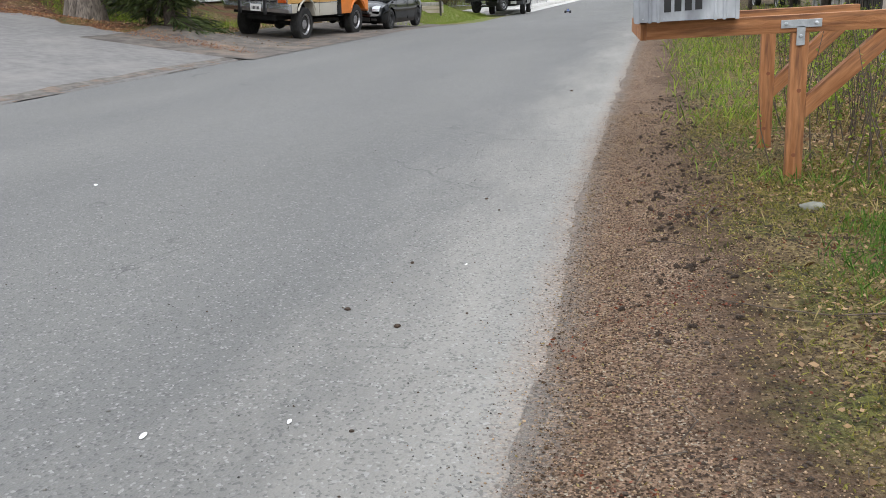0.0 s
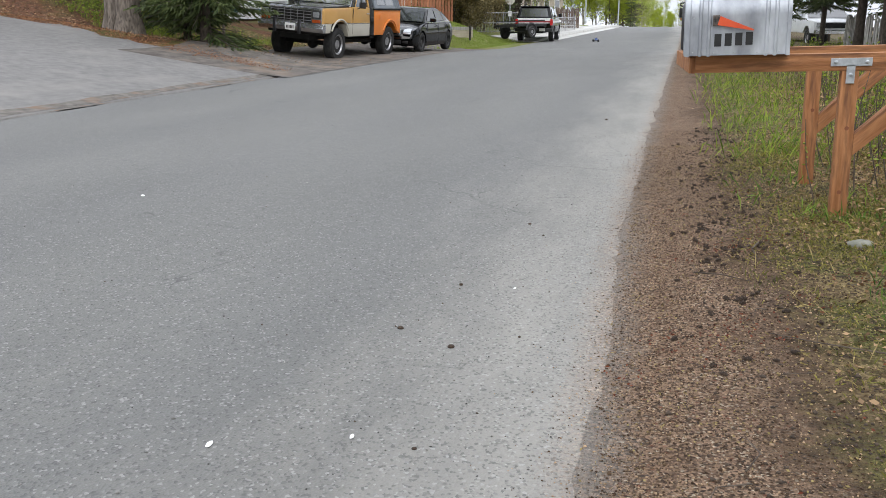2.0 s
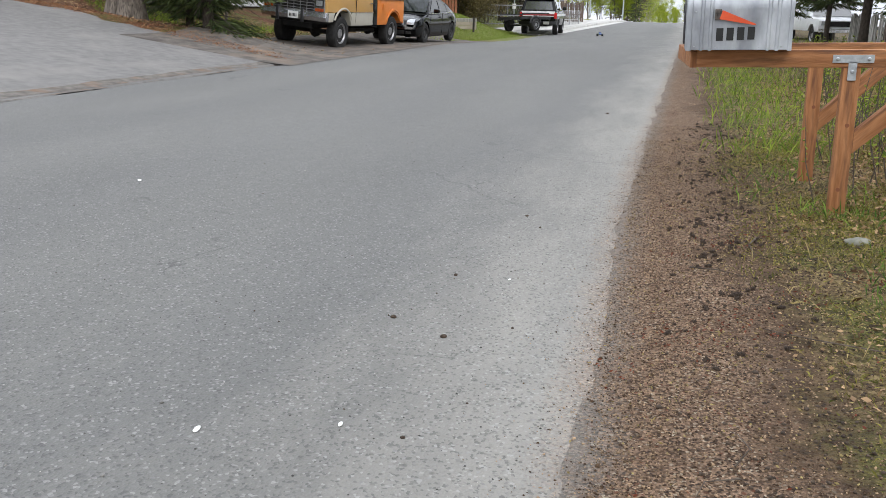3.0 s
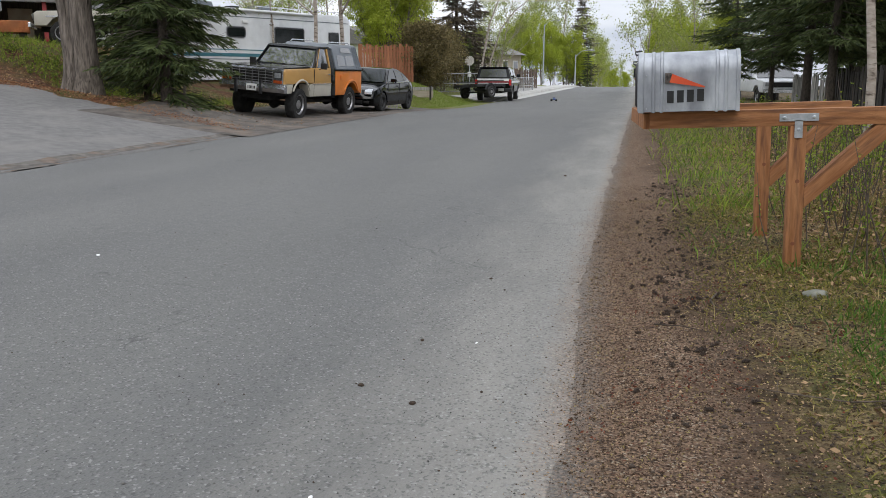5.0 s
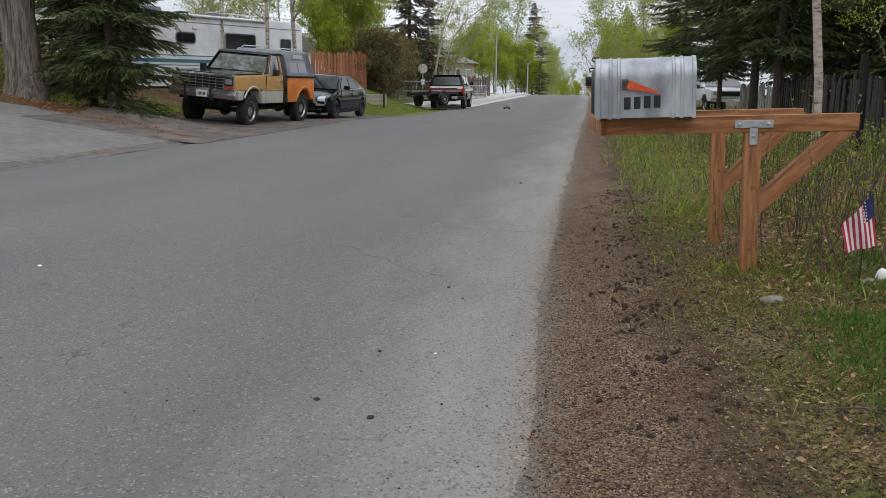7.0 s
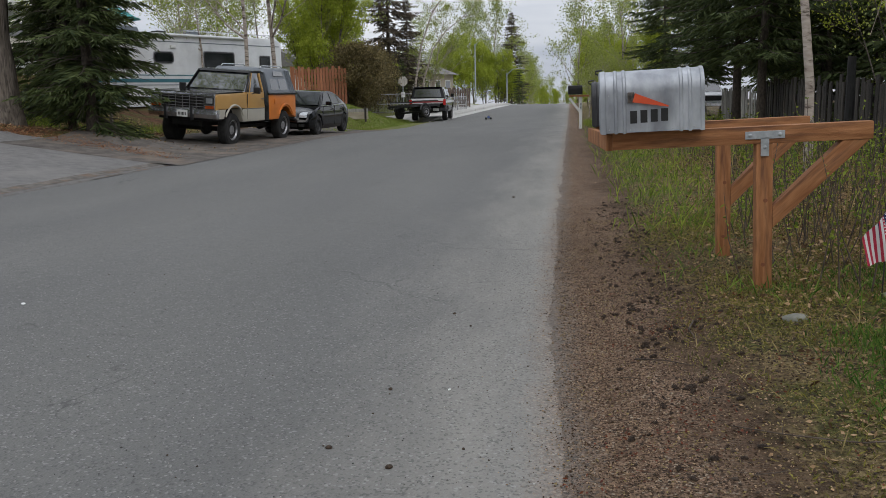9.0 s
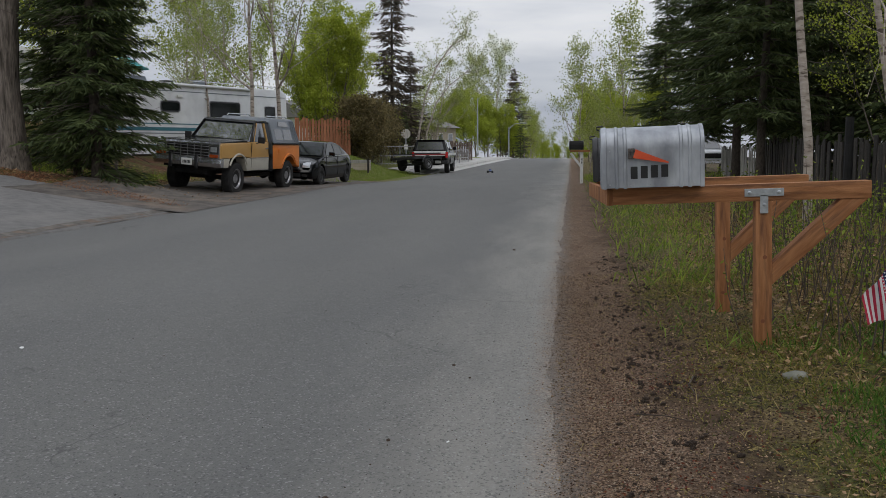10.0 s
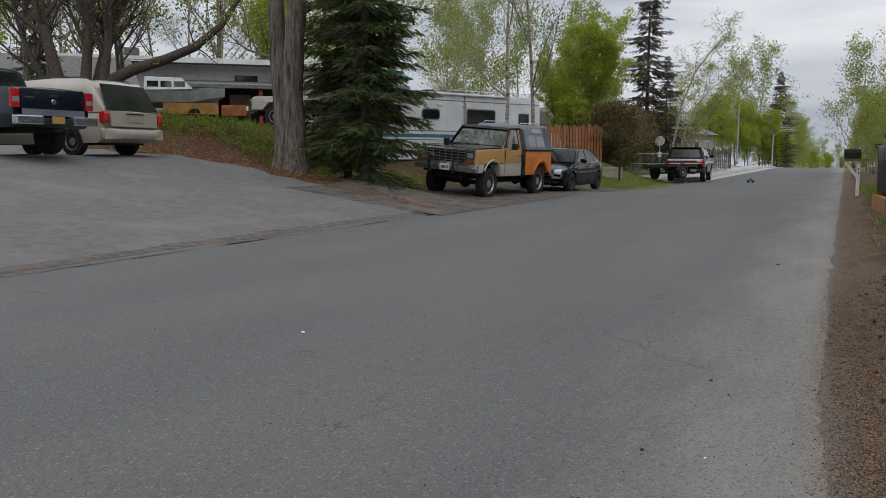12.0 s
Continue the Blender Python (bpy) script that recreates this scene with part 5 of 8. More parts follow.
def saloon(m):
    """Black four-door saloon; local -y is its front."""
    t = thing("sedan_car", m, "glossy black four-door saloon parked behind the pickup", "car")
    W, FA, RA, R = 0.88, 0.92, 3.58, 0.32
    upper = [(0.0, 0.45), (0.03, 0.6), (0.14, 0.7), (0.5, 0.8), (1.0, 0.88), (1.34, 0.92), (2.2, 0.93), (3.7, 0.97), (4.2, 0.965), (4.4, 0.93), (4.46, 0.82), (4.5, 0.6)]
    lower = [(0.0, 0.4), (0.06, 0.26), (0.4, 0.2), (2.2, 0.2), (4.1, 0.22), (4.4, 0.3), (4.5, 0.45)]
    soft_edges(part("body", car_body(bmesh.new(), upper, lower, (FA, RA), 0.37, 0.33, W, 0.3, 0.05, 0.07), BLACK_CAR, t), 50)
    cabin = [(1.2, 0.88), (1.24, 0.92), (1.62, 1.17), (1.96, 1.36), (2.2, 1.41), (2.6, 1.425), (3.0, 1.39), (3.3, 1.29), (3.95, 0.99), (4.0, 0.9)]
    soft_edges(part("cabin", hull(bmesh.new(), cabin, 0.8, 0.03, 0.015, (0.92, 1.42, 0.2), 9, 0.035), BLACK_CAR, t), 45)

    def flank(y, z, s):
        return (s * (0.805 - 0.4 * (z - 0.92)), y, z)
    pane("rear_window", [(0.66, 3.38, 1.262), (-0.66, 3.38, 1.262), (-0.72, 3.86, 1.04), (0.72, 3.86, 1.04)], t, TINT)
    for s in (-1, 1):
        for name, quad in (("front_window", ((1.5, 0.98), (2.42, 0.985), (2.42, 1.35), (2.02, 1.34))), ("rear_side_window", ((2.5, 0.985), (3.22, 1.0), (3.12, 1.28), (2.5, 1.35))), ("quarter_window", ((3.27, 1.0), (3.6, 1.02), (3.28, 1.23), (3.18, 1.27)))):
            pane(name, [flank(y, z, s) for y, z in quad][::s], t, TINT)
        part("window_trim", tube(bmesh.new(), [(s * 0.83, 1.3, 0.935), (s * 0.83, 2.6, 0.945), (s * 0.81, 3.7, 0.97)], 0.01, 5), CHROME, t)
        hl = part("headlight", hull(bmesh.new(), [(0.07, 0.59), (0.09, 0.66), (0.44, 0.75), (0.4, 0.66)], 0.12, 0, 0, None, 3, 0.01), LAMP_CLEAR, t)
        hl.matrix_basis = pose(s * 0.66, 0.035, 0, 0, 0, s * 14)
        part("mirror", box(bmesh.new(), (s * 0.97, 1.62, 1.02), (0.19, 0.12, 0.13), 0.03), BLACK_CAR, t)
        part("fog_lamp", box(bmesh.new(), (s * 0.62, 0.03, 0.34), (0.18, 0.04, 0.07), 0.01), UNDER, t)
        for y in (1.36, 2.5, 3.5):
            part("door_seam", box(bmesh.new(), (s * 0.872, y, 0.62), (0.018, 0.01, 0.64)), UNDER, t)
        for y in (2.36, 3.36):
            part("door_handle", box(bmesh.new(), (s * 0.885, y, 0.83), (0.025, 0.16, 0.022), 0.005), BLACK_CAR, t)
        for y in (FA, RA):
            wheel(t, s * 0.77, y, R, 0.21, s, BLACK_METAL, 5)
            part("wheel_well", box(bmesh.new(), (s * 0.62, y, 0.48), (0.2, 0.66, 0.3)), UNDER, t)
    pane("windscreen", [(-0.72, 1.27, 0.96), (0.72, 1.27, 0.96), (0.59, 1.915, 1.375), (-0.59, 1.915, 1.375)], t, TINT)
    part("grille", box(bmesh.new(), (0, 0.03, 0.57), (0.8, 0.06, 0.1), 0.015), UNDER, t)
    part("air_intake", box(bmesh.new(), (0, 0.04, 0.34), (0.95, 0.06, 0.12), 0.015), UNDER, t)
    part("badge", lathe(bmesh.new(), [(0.05, 0), (0.04, 0.012)], 14, pose(0, 0.005, 0.62, 90)), CHROME, t)
    return t


saloon(pose(-8.72, 24.75, -0.01, 0, 2.5, -1.5) @ Matrix.Scale(0.955, 4))


def utility_vehicle(m):
    """Two-door full-size utility vehicle seen from behind; local -y is its tail."""
    t = thing("utility_vehicle", m, "black two-door utility vehicle with white and red striped tailgate", "car")
    W, RA, FA, R = 0.98, 1.0, 3.6, 0.38
    upper = [(0.0, 1.15), (0.05, 1.2), (2.9, 1.22), (4.2, 1.17), (4.45, 1.1), (4.52, 0.9)]
    lower = [(0.0, 0.55), (0.1, 0.5), (2.2, 0.48), (4.4, 0.5), (4.52, 0.6)]
    soft_edges(part("body", car_body(bmesh.new(), upper, lower, (RA, FA), 0.48, 0.4, W, 0.06, 0.03, 0.05), BLACK_CAR, t), 50)
    soft_edges(part("greenhouse", hull(bmesh.new(), [(0.04, 1.19), (0.16, 1.7), (0.3, 1.78), (2.35, 1.8), (2.95, 1.2)], W - 0.05, 0.03, 0.02, (1.2, 1.8, 0.17), 5), BLACK_CAR, t), 45)
    pane("rear_window", [(-0.74, 0.058, 1.26), (0.74, 0.058, 1.26), (0.64, 0.15, 1.66), (-0.64, 0.15, 1.66)], t)
    for s in (-1, 1):
        for y0, y1 in ((0.45, 1.35), (1.5, 2.45)):
            pane("side_window", [(s * 0.925, y0, 1.27), (s * 0.925, y1 + 0.1 * (y0 > 1), 1.27), (s * 0.82, y1 - 0.2 * (y0 > 1), 1.66), (s * 0.82, y0 + 0.05, 1.66)][::s], t)
        part("tail_lamp", box(bmesh.new(), (s * 0.9, 0.0, 0.98), (0.13, 0.05, 0.3), 0.01), LAMP_RED, t)
        part("mirror", box(bmesh.new(), (s * 1.08, 2.55, 1.32), (0.18, 0.1, 0.18), 0.02), BLACK_CAR, t)
        part("side_stripe", box(bmesh.new(), (s * 0.978, 2.2, 1.0), (0.012, 4.2, 0.1), 0.003), WHITE_PAINT, t)
        for y in (RA, FA):
            wheel(t, s * 0.82, y, R, 0.26, s)
            part("wheel_well", box(bmesh.new(), (s * 0.6, y, 0.7), (0.2, 0.8, 0.3)), UNDER, t)
    part("white_stripe", box(bmesh.new(), (0, -0.006, 1.12), (1.72, 0.02, 0.13), 0.004), WHITE_PAINT, t)
    part("red_stripe", box(bmesh.new(), (0, -0.008, 1.01), (1.66, 0.02, 0.085), 0.004), DARK_RED, t)
    part("white_stripe", box(bmesh.new(), (0, -0.007, 0.945), (1.62, 0.02, 0.035), 0.004), WHITE_PAINT, t)
    part("rear_bumper", box(bmesh.new(), (0, -0.08, 0.6), (1.94, 0.14, 0.17), 0.02), BLACK_METAL, t)
    part("number_plate", box(bmesh.new(), (0.45, -0.155, 0.61), (0.3, 0.01, 0.14), 0.003), WHITE_PAINT, t)
    part("spoiler", box(bmesh.new(), (0, 0.2, 1.77), (1.5, 0.2, 0.03), 0.01), BLACK_CAR, t)
    part("chassis", box(bmesh.new(), (0, 2.2, 0.5), (0.9, 4.2, 0.14)), UNDER, t)
    return t


utility_vehicle(pose(-8.15, 44.6, float(road_z(45)), 0, 0, 4))


def flatbed_trailer(m):
    """A small open trailer with its drawbar."""
    t = thing("utility_trailer", m, "rusty black flatbed utility trailer hitched behind the vehicle", "trailer")
    frame_parts = [((-0.75, 0, 0.62), (-0.75, 2.2, 0.62)), ((0.75, 0, 0.62), (0.75, 2.2, 0.62)), ((-0.75, 0, 0.62), (0.75, 0, 0.62)), ((-0.75, 2.2, 0.62), (0.75, 2.2, 0.62))]
    for p, q in frame_parts:
        part("frame_rail", beam(bmesh.new(), p, q, 0.07, 0.1, 0.008), BLACK_METAL, t)
    for k in range(7):
        part("deck_board", box(bmesh.new(), (0, 0.17 + 0.31 * k, 0.69), (1.5, 0.27, 0.035), 0.006), FENCE_DARK, t)
    for s in (-1, 1):
        part("drawbar", beam(bmesh.new(), (s * 0.6, 2.2, 0.6), (0, 3.3, 0.52), 0.06, 0.08, 0.006), BLACK_METAL, t)
        wheel(t, s * 0.9, 0.9, 0.3, 0.18, s, RIM, 5)
        part("mudguard", tube(bmesh.new(), [(s * 0.9, y, z) for y, z in arch(0.9, 0.33, 0.38, 0.4, 8)], 0.05, 5), BLACK_METAL, t)
        part("stake_rail", beam(bmesh.new(), (s * 0.75, 0.1, 0.85), (s * 0.75, 2.1, 0.85), 0.04, 0.06), BLACK_METAL, t)
    part("axle", tube(bmesh.new(), [(-0.85, 0.9, 0.3), (0.85, 0.9, 0.3)], 0.04, 8), BLACK_METAL, t)
    return t


flatbed_trailer(pose(-9.15, 42.6, -0.1, 0, -3, -30))


def rounded(y0, y1, z0, z1, r):
    """Outline of a rectangle with round corners."""
    pts = []
    for cy, cz, a0 in ((y1 - r, z0 + r, -90), (y1 - r, z1 - r, 0), (y0 + r, z1 - r, 90), (y0 + r, z0 + r, 180)):
        pts += [(cy + r * math.cos(radians(a0 + k * 22.5)), cz + r * math.sin(radians(a0 + k * 22.5))) for k in range(5)]
    return pts


def motorhome(m):
    """A long white motorhome; local +x is the side to the road, +y its tail."""
    t = thing("motorhome", m, "long white motorhome with teal stripes and dark windows", "motorhome")
    L, W = 9.75, 2.4
    soft_edges(part("body", prism(bmesh.new(), [(0.0, 0.55), (-0.1, 1.3), (-0.15, 2.0), (0.25, 2.98), (0.6, 3.12), (L - 0.25, 3.12), (L, 2.95), (L, 0.5), (7.4, 0.42), (0.9, 0.42)], -W, 0.0, None, 0.05), RV_WHITE, t), 40)
    for y0, y1, z0, z1, r in ((1.0, 1.85, 1.8, 2.52, 0.08), (2.95, 3.85, 2.02, 2.42, 0.14), (5.35, 6.95, 1.8, 2.48, 0.1), (8.4, 9.0, 1.88, 2.38, 0.06)):
        trim_ = part("window", prism(bmesh.new(), rounded(y0 - 0.03, y1 + 0.03, z0 - 0.03, z1 + 0.03, r), 0.0, 0.014), RIM, t)
        part("window_frame", prism(bmesh.new(), rounded(y0, y1, z0, z1, r), 0.0, 0.022), BLACK_METAL, trim_)
        part("pane", prism(bmesh.new(), rounded(y0 + 0.05, y1 - 0.05, z0 + 0.05, z1 - 0.05, r * 0.7), 0.016, 0.026), TINT, trim_)
    for z, h, mat in ((1.36, 0.13, TEAL), (1.56, 0.035, TEAL), (1.2, 0.03, GREY_CAP), (0.72, 0.12, TEAL), (2.8, 0.03, GREY_CAP)):
        part("stripe", box(bmesh.new(), (0.004, L / 2, z), (0.012, L - 0.25, h)), mat, t)
    for y in (2.0, 4.3, 7.2):
        part("locker_door", box(bmesh.new(), (0.006, y, 0.95), (0.018, 0.9, 0.34), 0.004), RV_WHITE, t)
    part("side_lamp", box(bmesh.new(), (0.03, 3.85, 2.62), (0.06, 0.26, 0.1), 0.015), WHITE_PAINT, t)
    part("awning_roll", tube(bmesh.new(), [(0.06, 1.6, 3.05), (0.06, 7.6, 3.05)], 0.055, 8), RV_WHITE, t)
    for y in (2.2, 5.2):
        ac = part("roof_unit", hull(bmesh.new(), [(y, 3.1), (y + 0.1, 3.38), (y + 0.8, 3.38), (y + 0.95, 3.1)], 0.36, 0.05, 0.02, None, 5, 0.03), GREY_CAP, t)
        ac.matrix_basis = pose(-1.2, 0, 0)
    part("roof_vent", box(bmesh.new(), (-0.8, 3.9, 3.18), (0.4, 0.4, 0.14), 0.03), BLACK_METAL, t)
    for x in (-0.15, -2.25):
        part("roof_rail", tube(bmesh.new(), [(x, 4.5, 3.11), (x, 4.55, 3.25), (x, 9.2, 3.25), (x, 9.28, 3.11)], 0.018, 6), CHROME, t)
    for x in (-0.35, -0.75):
        part("ladder_rail", tube(bmesh.new(), [(x, L - 0.4, 3.3), (x, L + 0.1, 3.22), (x, L + 0.12, 0.8)], 0.016, 6), CHROME, t)
    for k in range(6):
        part("rung", tube(bmesh.new(), [(-0.35, L + 0.12, 1.0 + 0.33 * k), (-0.75, L + 0.12, 1.0 + 0.33 * k)], 0.012, 6), CHROME, t)
    for y in (1.4, 6.4, 7.3):
        wheel(t, -0.18, y, 0.4, 0.26, 1)
        wheel(t, -W + 0.18, y, 0.4, 0.26, -1)
    part("chassis", box(bmesh.new(), (-1.2, 4.6, 0.42), (1.6, 8.6, 0.2)), UNDER, t)
    return t


motorhome(pose(-16.72, 27.3, 0.48, 0, 0, -22.6))


def minivan(m):
    """A champagne minivan seen from its tail; local -y is the tail."""
    t = thing("minivan", m, "champagne coloured minivan parked at the top of the driveway", "car")
    W, RA, FA, R = 0.96, 1.0, 4.0, 0.33
    upper = [(0.0, 0.98), (0.06, 1.04), (3.3, 1.05), (4.2, 0.95), (4.65, 0.84), (4.82, 0.66), (4.85, 0.55)]
    lower = [(0.0, 0.42), (0.2, 0.3), (2.4, 0.26), (4.5, 0.28), (4.85, 0.42)]
    soft_edges(part("body", car_body(bmesh.new(), upper, lower, (RA, FA), 0.38, 0.34, W, 0.14, 0.03, 0.05), CHAMPAGNE, t), 50)
    gu = [(0.06, 1.02), (0.23, 1.335), (0.4, 1.65), (0.62, 1.74), (1.6, 1.77), (2.6, 1.73), (3.2, 1.42), (3.75, 1.04)]
    soft_edges(part("greenhouse", car_body(bmesh.new(), gu, [(0.06, 0.98), (2.0, 1.0), (3.75, 0.98)], (), 0, 0, W - 0.03, 0.05, 0.04, 0.17, 0.0), CHAMPAGNE, t), 50)
    pane("rear_window", [(-0.83, 0.045, 1.04), (0.83, 0.045, 1.04), (0.71, 0.335, 1.62), (-0.71, 0.335, 1.62)], t, TINT)
    part("tailgate", box(bmesh.new(), (0, 0.012, 0.83), (1.5, 0.04, 0.34), 0.01), CHAMPAGNE, t)
    plate = part("plate_recess", box(bmesh.new(), (0, -0.008, 0.86), (0.56, 0.02, 0.2), 0.005), CHAMPAGNE, t)
    part("plate_light_bar", box(bmesh.new(), (0, -0.02, 0.955), (0.58, 0.03, 0.025), 0.006), BLACK_METAL, plate)
    part("number_plate", box(bmesh.new(), (0, -0.02, 0.85), (0.31, 0.01, 0.15), 0.003), CHAMPAGNE, plate)
    soft_edges(part("rear_bumper", hull(bmesh.new(), [(-0.04, 0.38), (-0.08, 0.43), (-0.1, 0.5), (-0.08, 0.57), (0.0, 0.62), (0.25, 0.62), (0.25, 0.38)], W + 0.01, 0.14, 0, None, 13, 0.03), CHAMPAGNE, t), 60)
    for s in (-1, 1):
        lamp = part("tail_lamp", hull(bmesh.new(), [(0.02, 0.74), (-0.005, 0.8), (0.01, 0.94), (0.06, 1.0), (0.2, 0.98), (0.22, 0.76)], 0.08, 0.03, 0, None, 5, 0.03), LAMP_RED, t)
        lamp.matrix_basis = pose(s * 0.875, -0.03, 0)
        for y0, y1 in ((0.5, 1.55), (1.65, 2.55), (2.65, 3.4)):
            pane("side_window", [(s * 0.925, y0, 1.07), (s * 0.925, y1, 1.07), (s * 0.80, y1 - (0.55 if y0 > 2.6 else 0.05), 1.62), (s * 0.80, y0 + 0.12, 1.62)][::s], t)
        part("roof_rack", tube(bmesh.new(), [(s * 0.66, 0.7, 1.73), (s * 0.66, 0.8, 1.78), (s * 0.66, 2.4, 1.78), (s * 0.66, 2.5, 1.73)], 0.014, 6), BLACK_METAL, t)
        for y in (RA, FA):
            wheel(t, s * 0.83, y, R, 0.21, s)
            part("wheel_well", box(bmesh.new(), (s * 0.65, y, 0.5), (0.2, 0.7, 0.3)), UNDER, t)
    part("chassis", box(bmesh.new(), (0, 2.4, 0.34), (1.5, 4.0, 0.16)), UNDER, t)
    return t


minivan(pose(-14.75, 14.6, 1.06, 0, 0, 96))


def modern_pickup(m):
    """A navy full-size pickup seen from its tailgate; local -y is the tail."""
    t = thing("pickup_truck", m, "navy blue full-size pickup with closed tailgate", "pickup truck")
    W, RA, FA, R = 1.0, 1.25, 4.75, 0.4
    upper = [(0.0, 1.33), (0.06, 1.38), (4.0, 1.35), (5.4, 1.26), (5.7, 1.15), (5.8, 0.9)]
    lower = [(0.0, 0.62), (0.1, 0.55), (2.9, 0.5), (5.6, 0.5), (5.8, 0.6)]
    soft_edges(part("body", car_body(bmesh.new(), upper, lower, (RA, FA), 0.5, 0.42, W, 0.05, 0.03, 0.05), NAVY, t), 50)
    soft_edges(part("cab", hull(bmesh.new(), [(1.85, 1.33), (2.0, 1.84), (2.2, 1.92), (3.5, 1.92), (4.25, 1.33)], W - 0.05, 0.05, 0.02, (1.35, 1.92, 0.16), 7), NAVY, t), 45)
    pane("rear_window", [(-0.72, 1.875, 1.42), (0.72, 1.875, 1.42), (0.62, 1.985, 1.8), (-0.62, 1.985, 1.8)], t)
    gate = soft_edges(part("tailgate", box(bmesh.new(), (0, 0.0, 1.06), (1.52, 0.07, 0.56), 0.02), NAVY, t))
    part("gate_band", box(bmesh.new(), (0, -0.037, 0.86), (1.5, 0.012, 0.13), 0.004), GREY_CAP, gate)
    part("gate_handle", box(bmesh.new(), (0, -0.04, 1.2), (0.24, 0.02, 0.06), 0.008), BLACK_METAL, gate)
    part("badge", lathe(bmesh.new(), [(0.06, 0), (0.05, 0.01)], 16, pose(0, -0.036, 1.09, 90)), CHROME, gate)
    part("model_bar", box(bmesh.new(), (-0.58, -0.038, 1.16), (0.2, 0.008, 0.03)), CHROME, gate)
    for s in (-1, 1):
        lamp = part("tail_lamp", box(bmesh.new(), (s * 0.885, -0.005, 1.13), (0.2, 0.07, 0.38), 0.02), LAMP_RED, t)
        part("reverse_lens", box(bmesh.new(), (s * 0.885, -0.042, 1.1), (0.15, 0.012, 0.1), 0.004), LAMP_CLEAR, lamp)
        part("bumper_end", box(bmesh.new(), (s * 0.67, -0.1, 0.7), (0.62, 0.16, 0.19), 0.03), CHROME, t)
        for y0, y1 in ((2.1, 2.9), (3.0, 3.75)):
            pane("side_window", [(s * 0.935, y0, 1.4), (s * 0.935, y1, 1.4), (s * 0.82, y1 - 0.2 * (y0 > 2.5), 1.82), (s * 0.82, y0 + 0.05, 1.82)][::s], t)
        for y in (RA, FA):
            wheel(t, s * 0.85, y, R, 0.27, s)
            part("wheel_well", box(bmesh.new(), (s * 0.62, y, 0.75), (0.2, 0.85, 0.3)), UNDER, t)
    part("bumper_step", box(bmesh.new(), (0, -0.08, 0.68), (0.74, 0.14, 0.14), 0.02), BLACK_METAL, t)
    part("number_plate", box(bmesh.new(), (0, -0.155, 0.71), (0.3, 0.012, 0.15), 0.004), paint("plate_yellow", (0.55, 0.36, 0.1)), t, "plain yellow number plate")
    part("tow_hitch", box(bmesh.new(), (0, -0.14, 0.5), (0.07, 0.2, 0.07), 0.008), BLACK_METAL, t)
    part("chassis", box(bmesh.new(), (0, 2.9, 0.55), (1.0, 5.2, 0.16)), UNDER, t)
    return t


modern_pickup(pose(-14.02, 11.86, 1.1, 0, 0, 90) @ Matrix.Scale(0.95, 4))


def radio_car(m):
    """A knee-high radio-controlled truck; local +y is its front."""
    t = thing("toy_truck", m, "blue and green radio-controlled toy truck with big tyres", "toy car")
    blue, green = paint("toy_blue", (0.015, 0.05, 0.2)), paint("toy_green", (0.1, 0.36, 0.03))
    soft_edges(part("shell", hull(bmesh.new(), [(-0.15, 0.08), (-0.16, 0.13), (-0.08, 0.15), (-0.03, 0.19), (0.06, 0.185), (0.1, 0.14), (0.2, 0.115), (0.21, 0.08)], 0.075, 0.03, 0.01, (0.12, 0.19, 0.02), 7, 0.008), blue, t))
    for s in (-1, 1):
        part("side_panel", prism(bmesh.new(), [(-0.13, 0.085), (-0.12, 0.13), (0.02, 0.14), (0.12, 0.11), (0.1, 0.085)], s * 0.076, s * 0.084), green, t)
        part("cage_bar", tube(bmesh.new(), [(s * 0.05, 0.11, 0.15), (s * 0.05, 0.05, 0.2), (s * 0.05, -0.06, 0.2), (s * 0.05, -0.15, 0.15)], 0.005, 6), BLACK_METAL, t)
        for y in (-0.13, 0.13):
            wh = wheel(t, s * 0.125, y, 0.058, 0.065, s, BLACK_METAL, 5)
            part("suspension_arm", tube(bmesh.new(), [(s * 0.04, y, 0.07), (s * 0.1, y, 0.058)], 0.006, 5), BLACK_METAL, t)
    for y in (0.05, 0.0, -0.06, -0.14):
        part("cage_bar", tube(bmesh.new(), [(-0.05, y, 0.2 - 0.04 * (y < -0.1)), (0.05, y, 0.2 - 0.04 * (y < -0.1))], 0.005, 6), BLACK_METAL, t)
    part("chassis", box(bmesh.new(), (0, 0, 0.065), (0.09, 0.36, 0.02), 0.005), BLACK_METAL, t)
    part("bumper", tube(bmesh.new(), [(-0.06, -0.2, 0.06), (0.06, -0.2, 0.06)], 0.006, 6), BLACK_METAL, t)
    part("rear_panel", box(bmesh.new(), (0, -0.158, 0.12), (0.11, 0.006, 0.03), 0.002), green, t)
    return t


radio_car(pose(-5.1, 46.0, float(road_z(46)), 0, 0, 195))


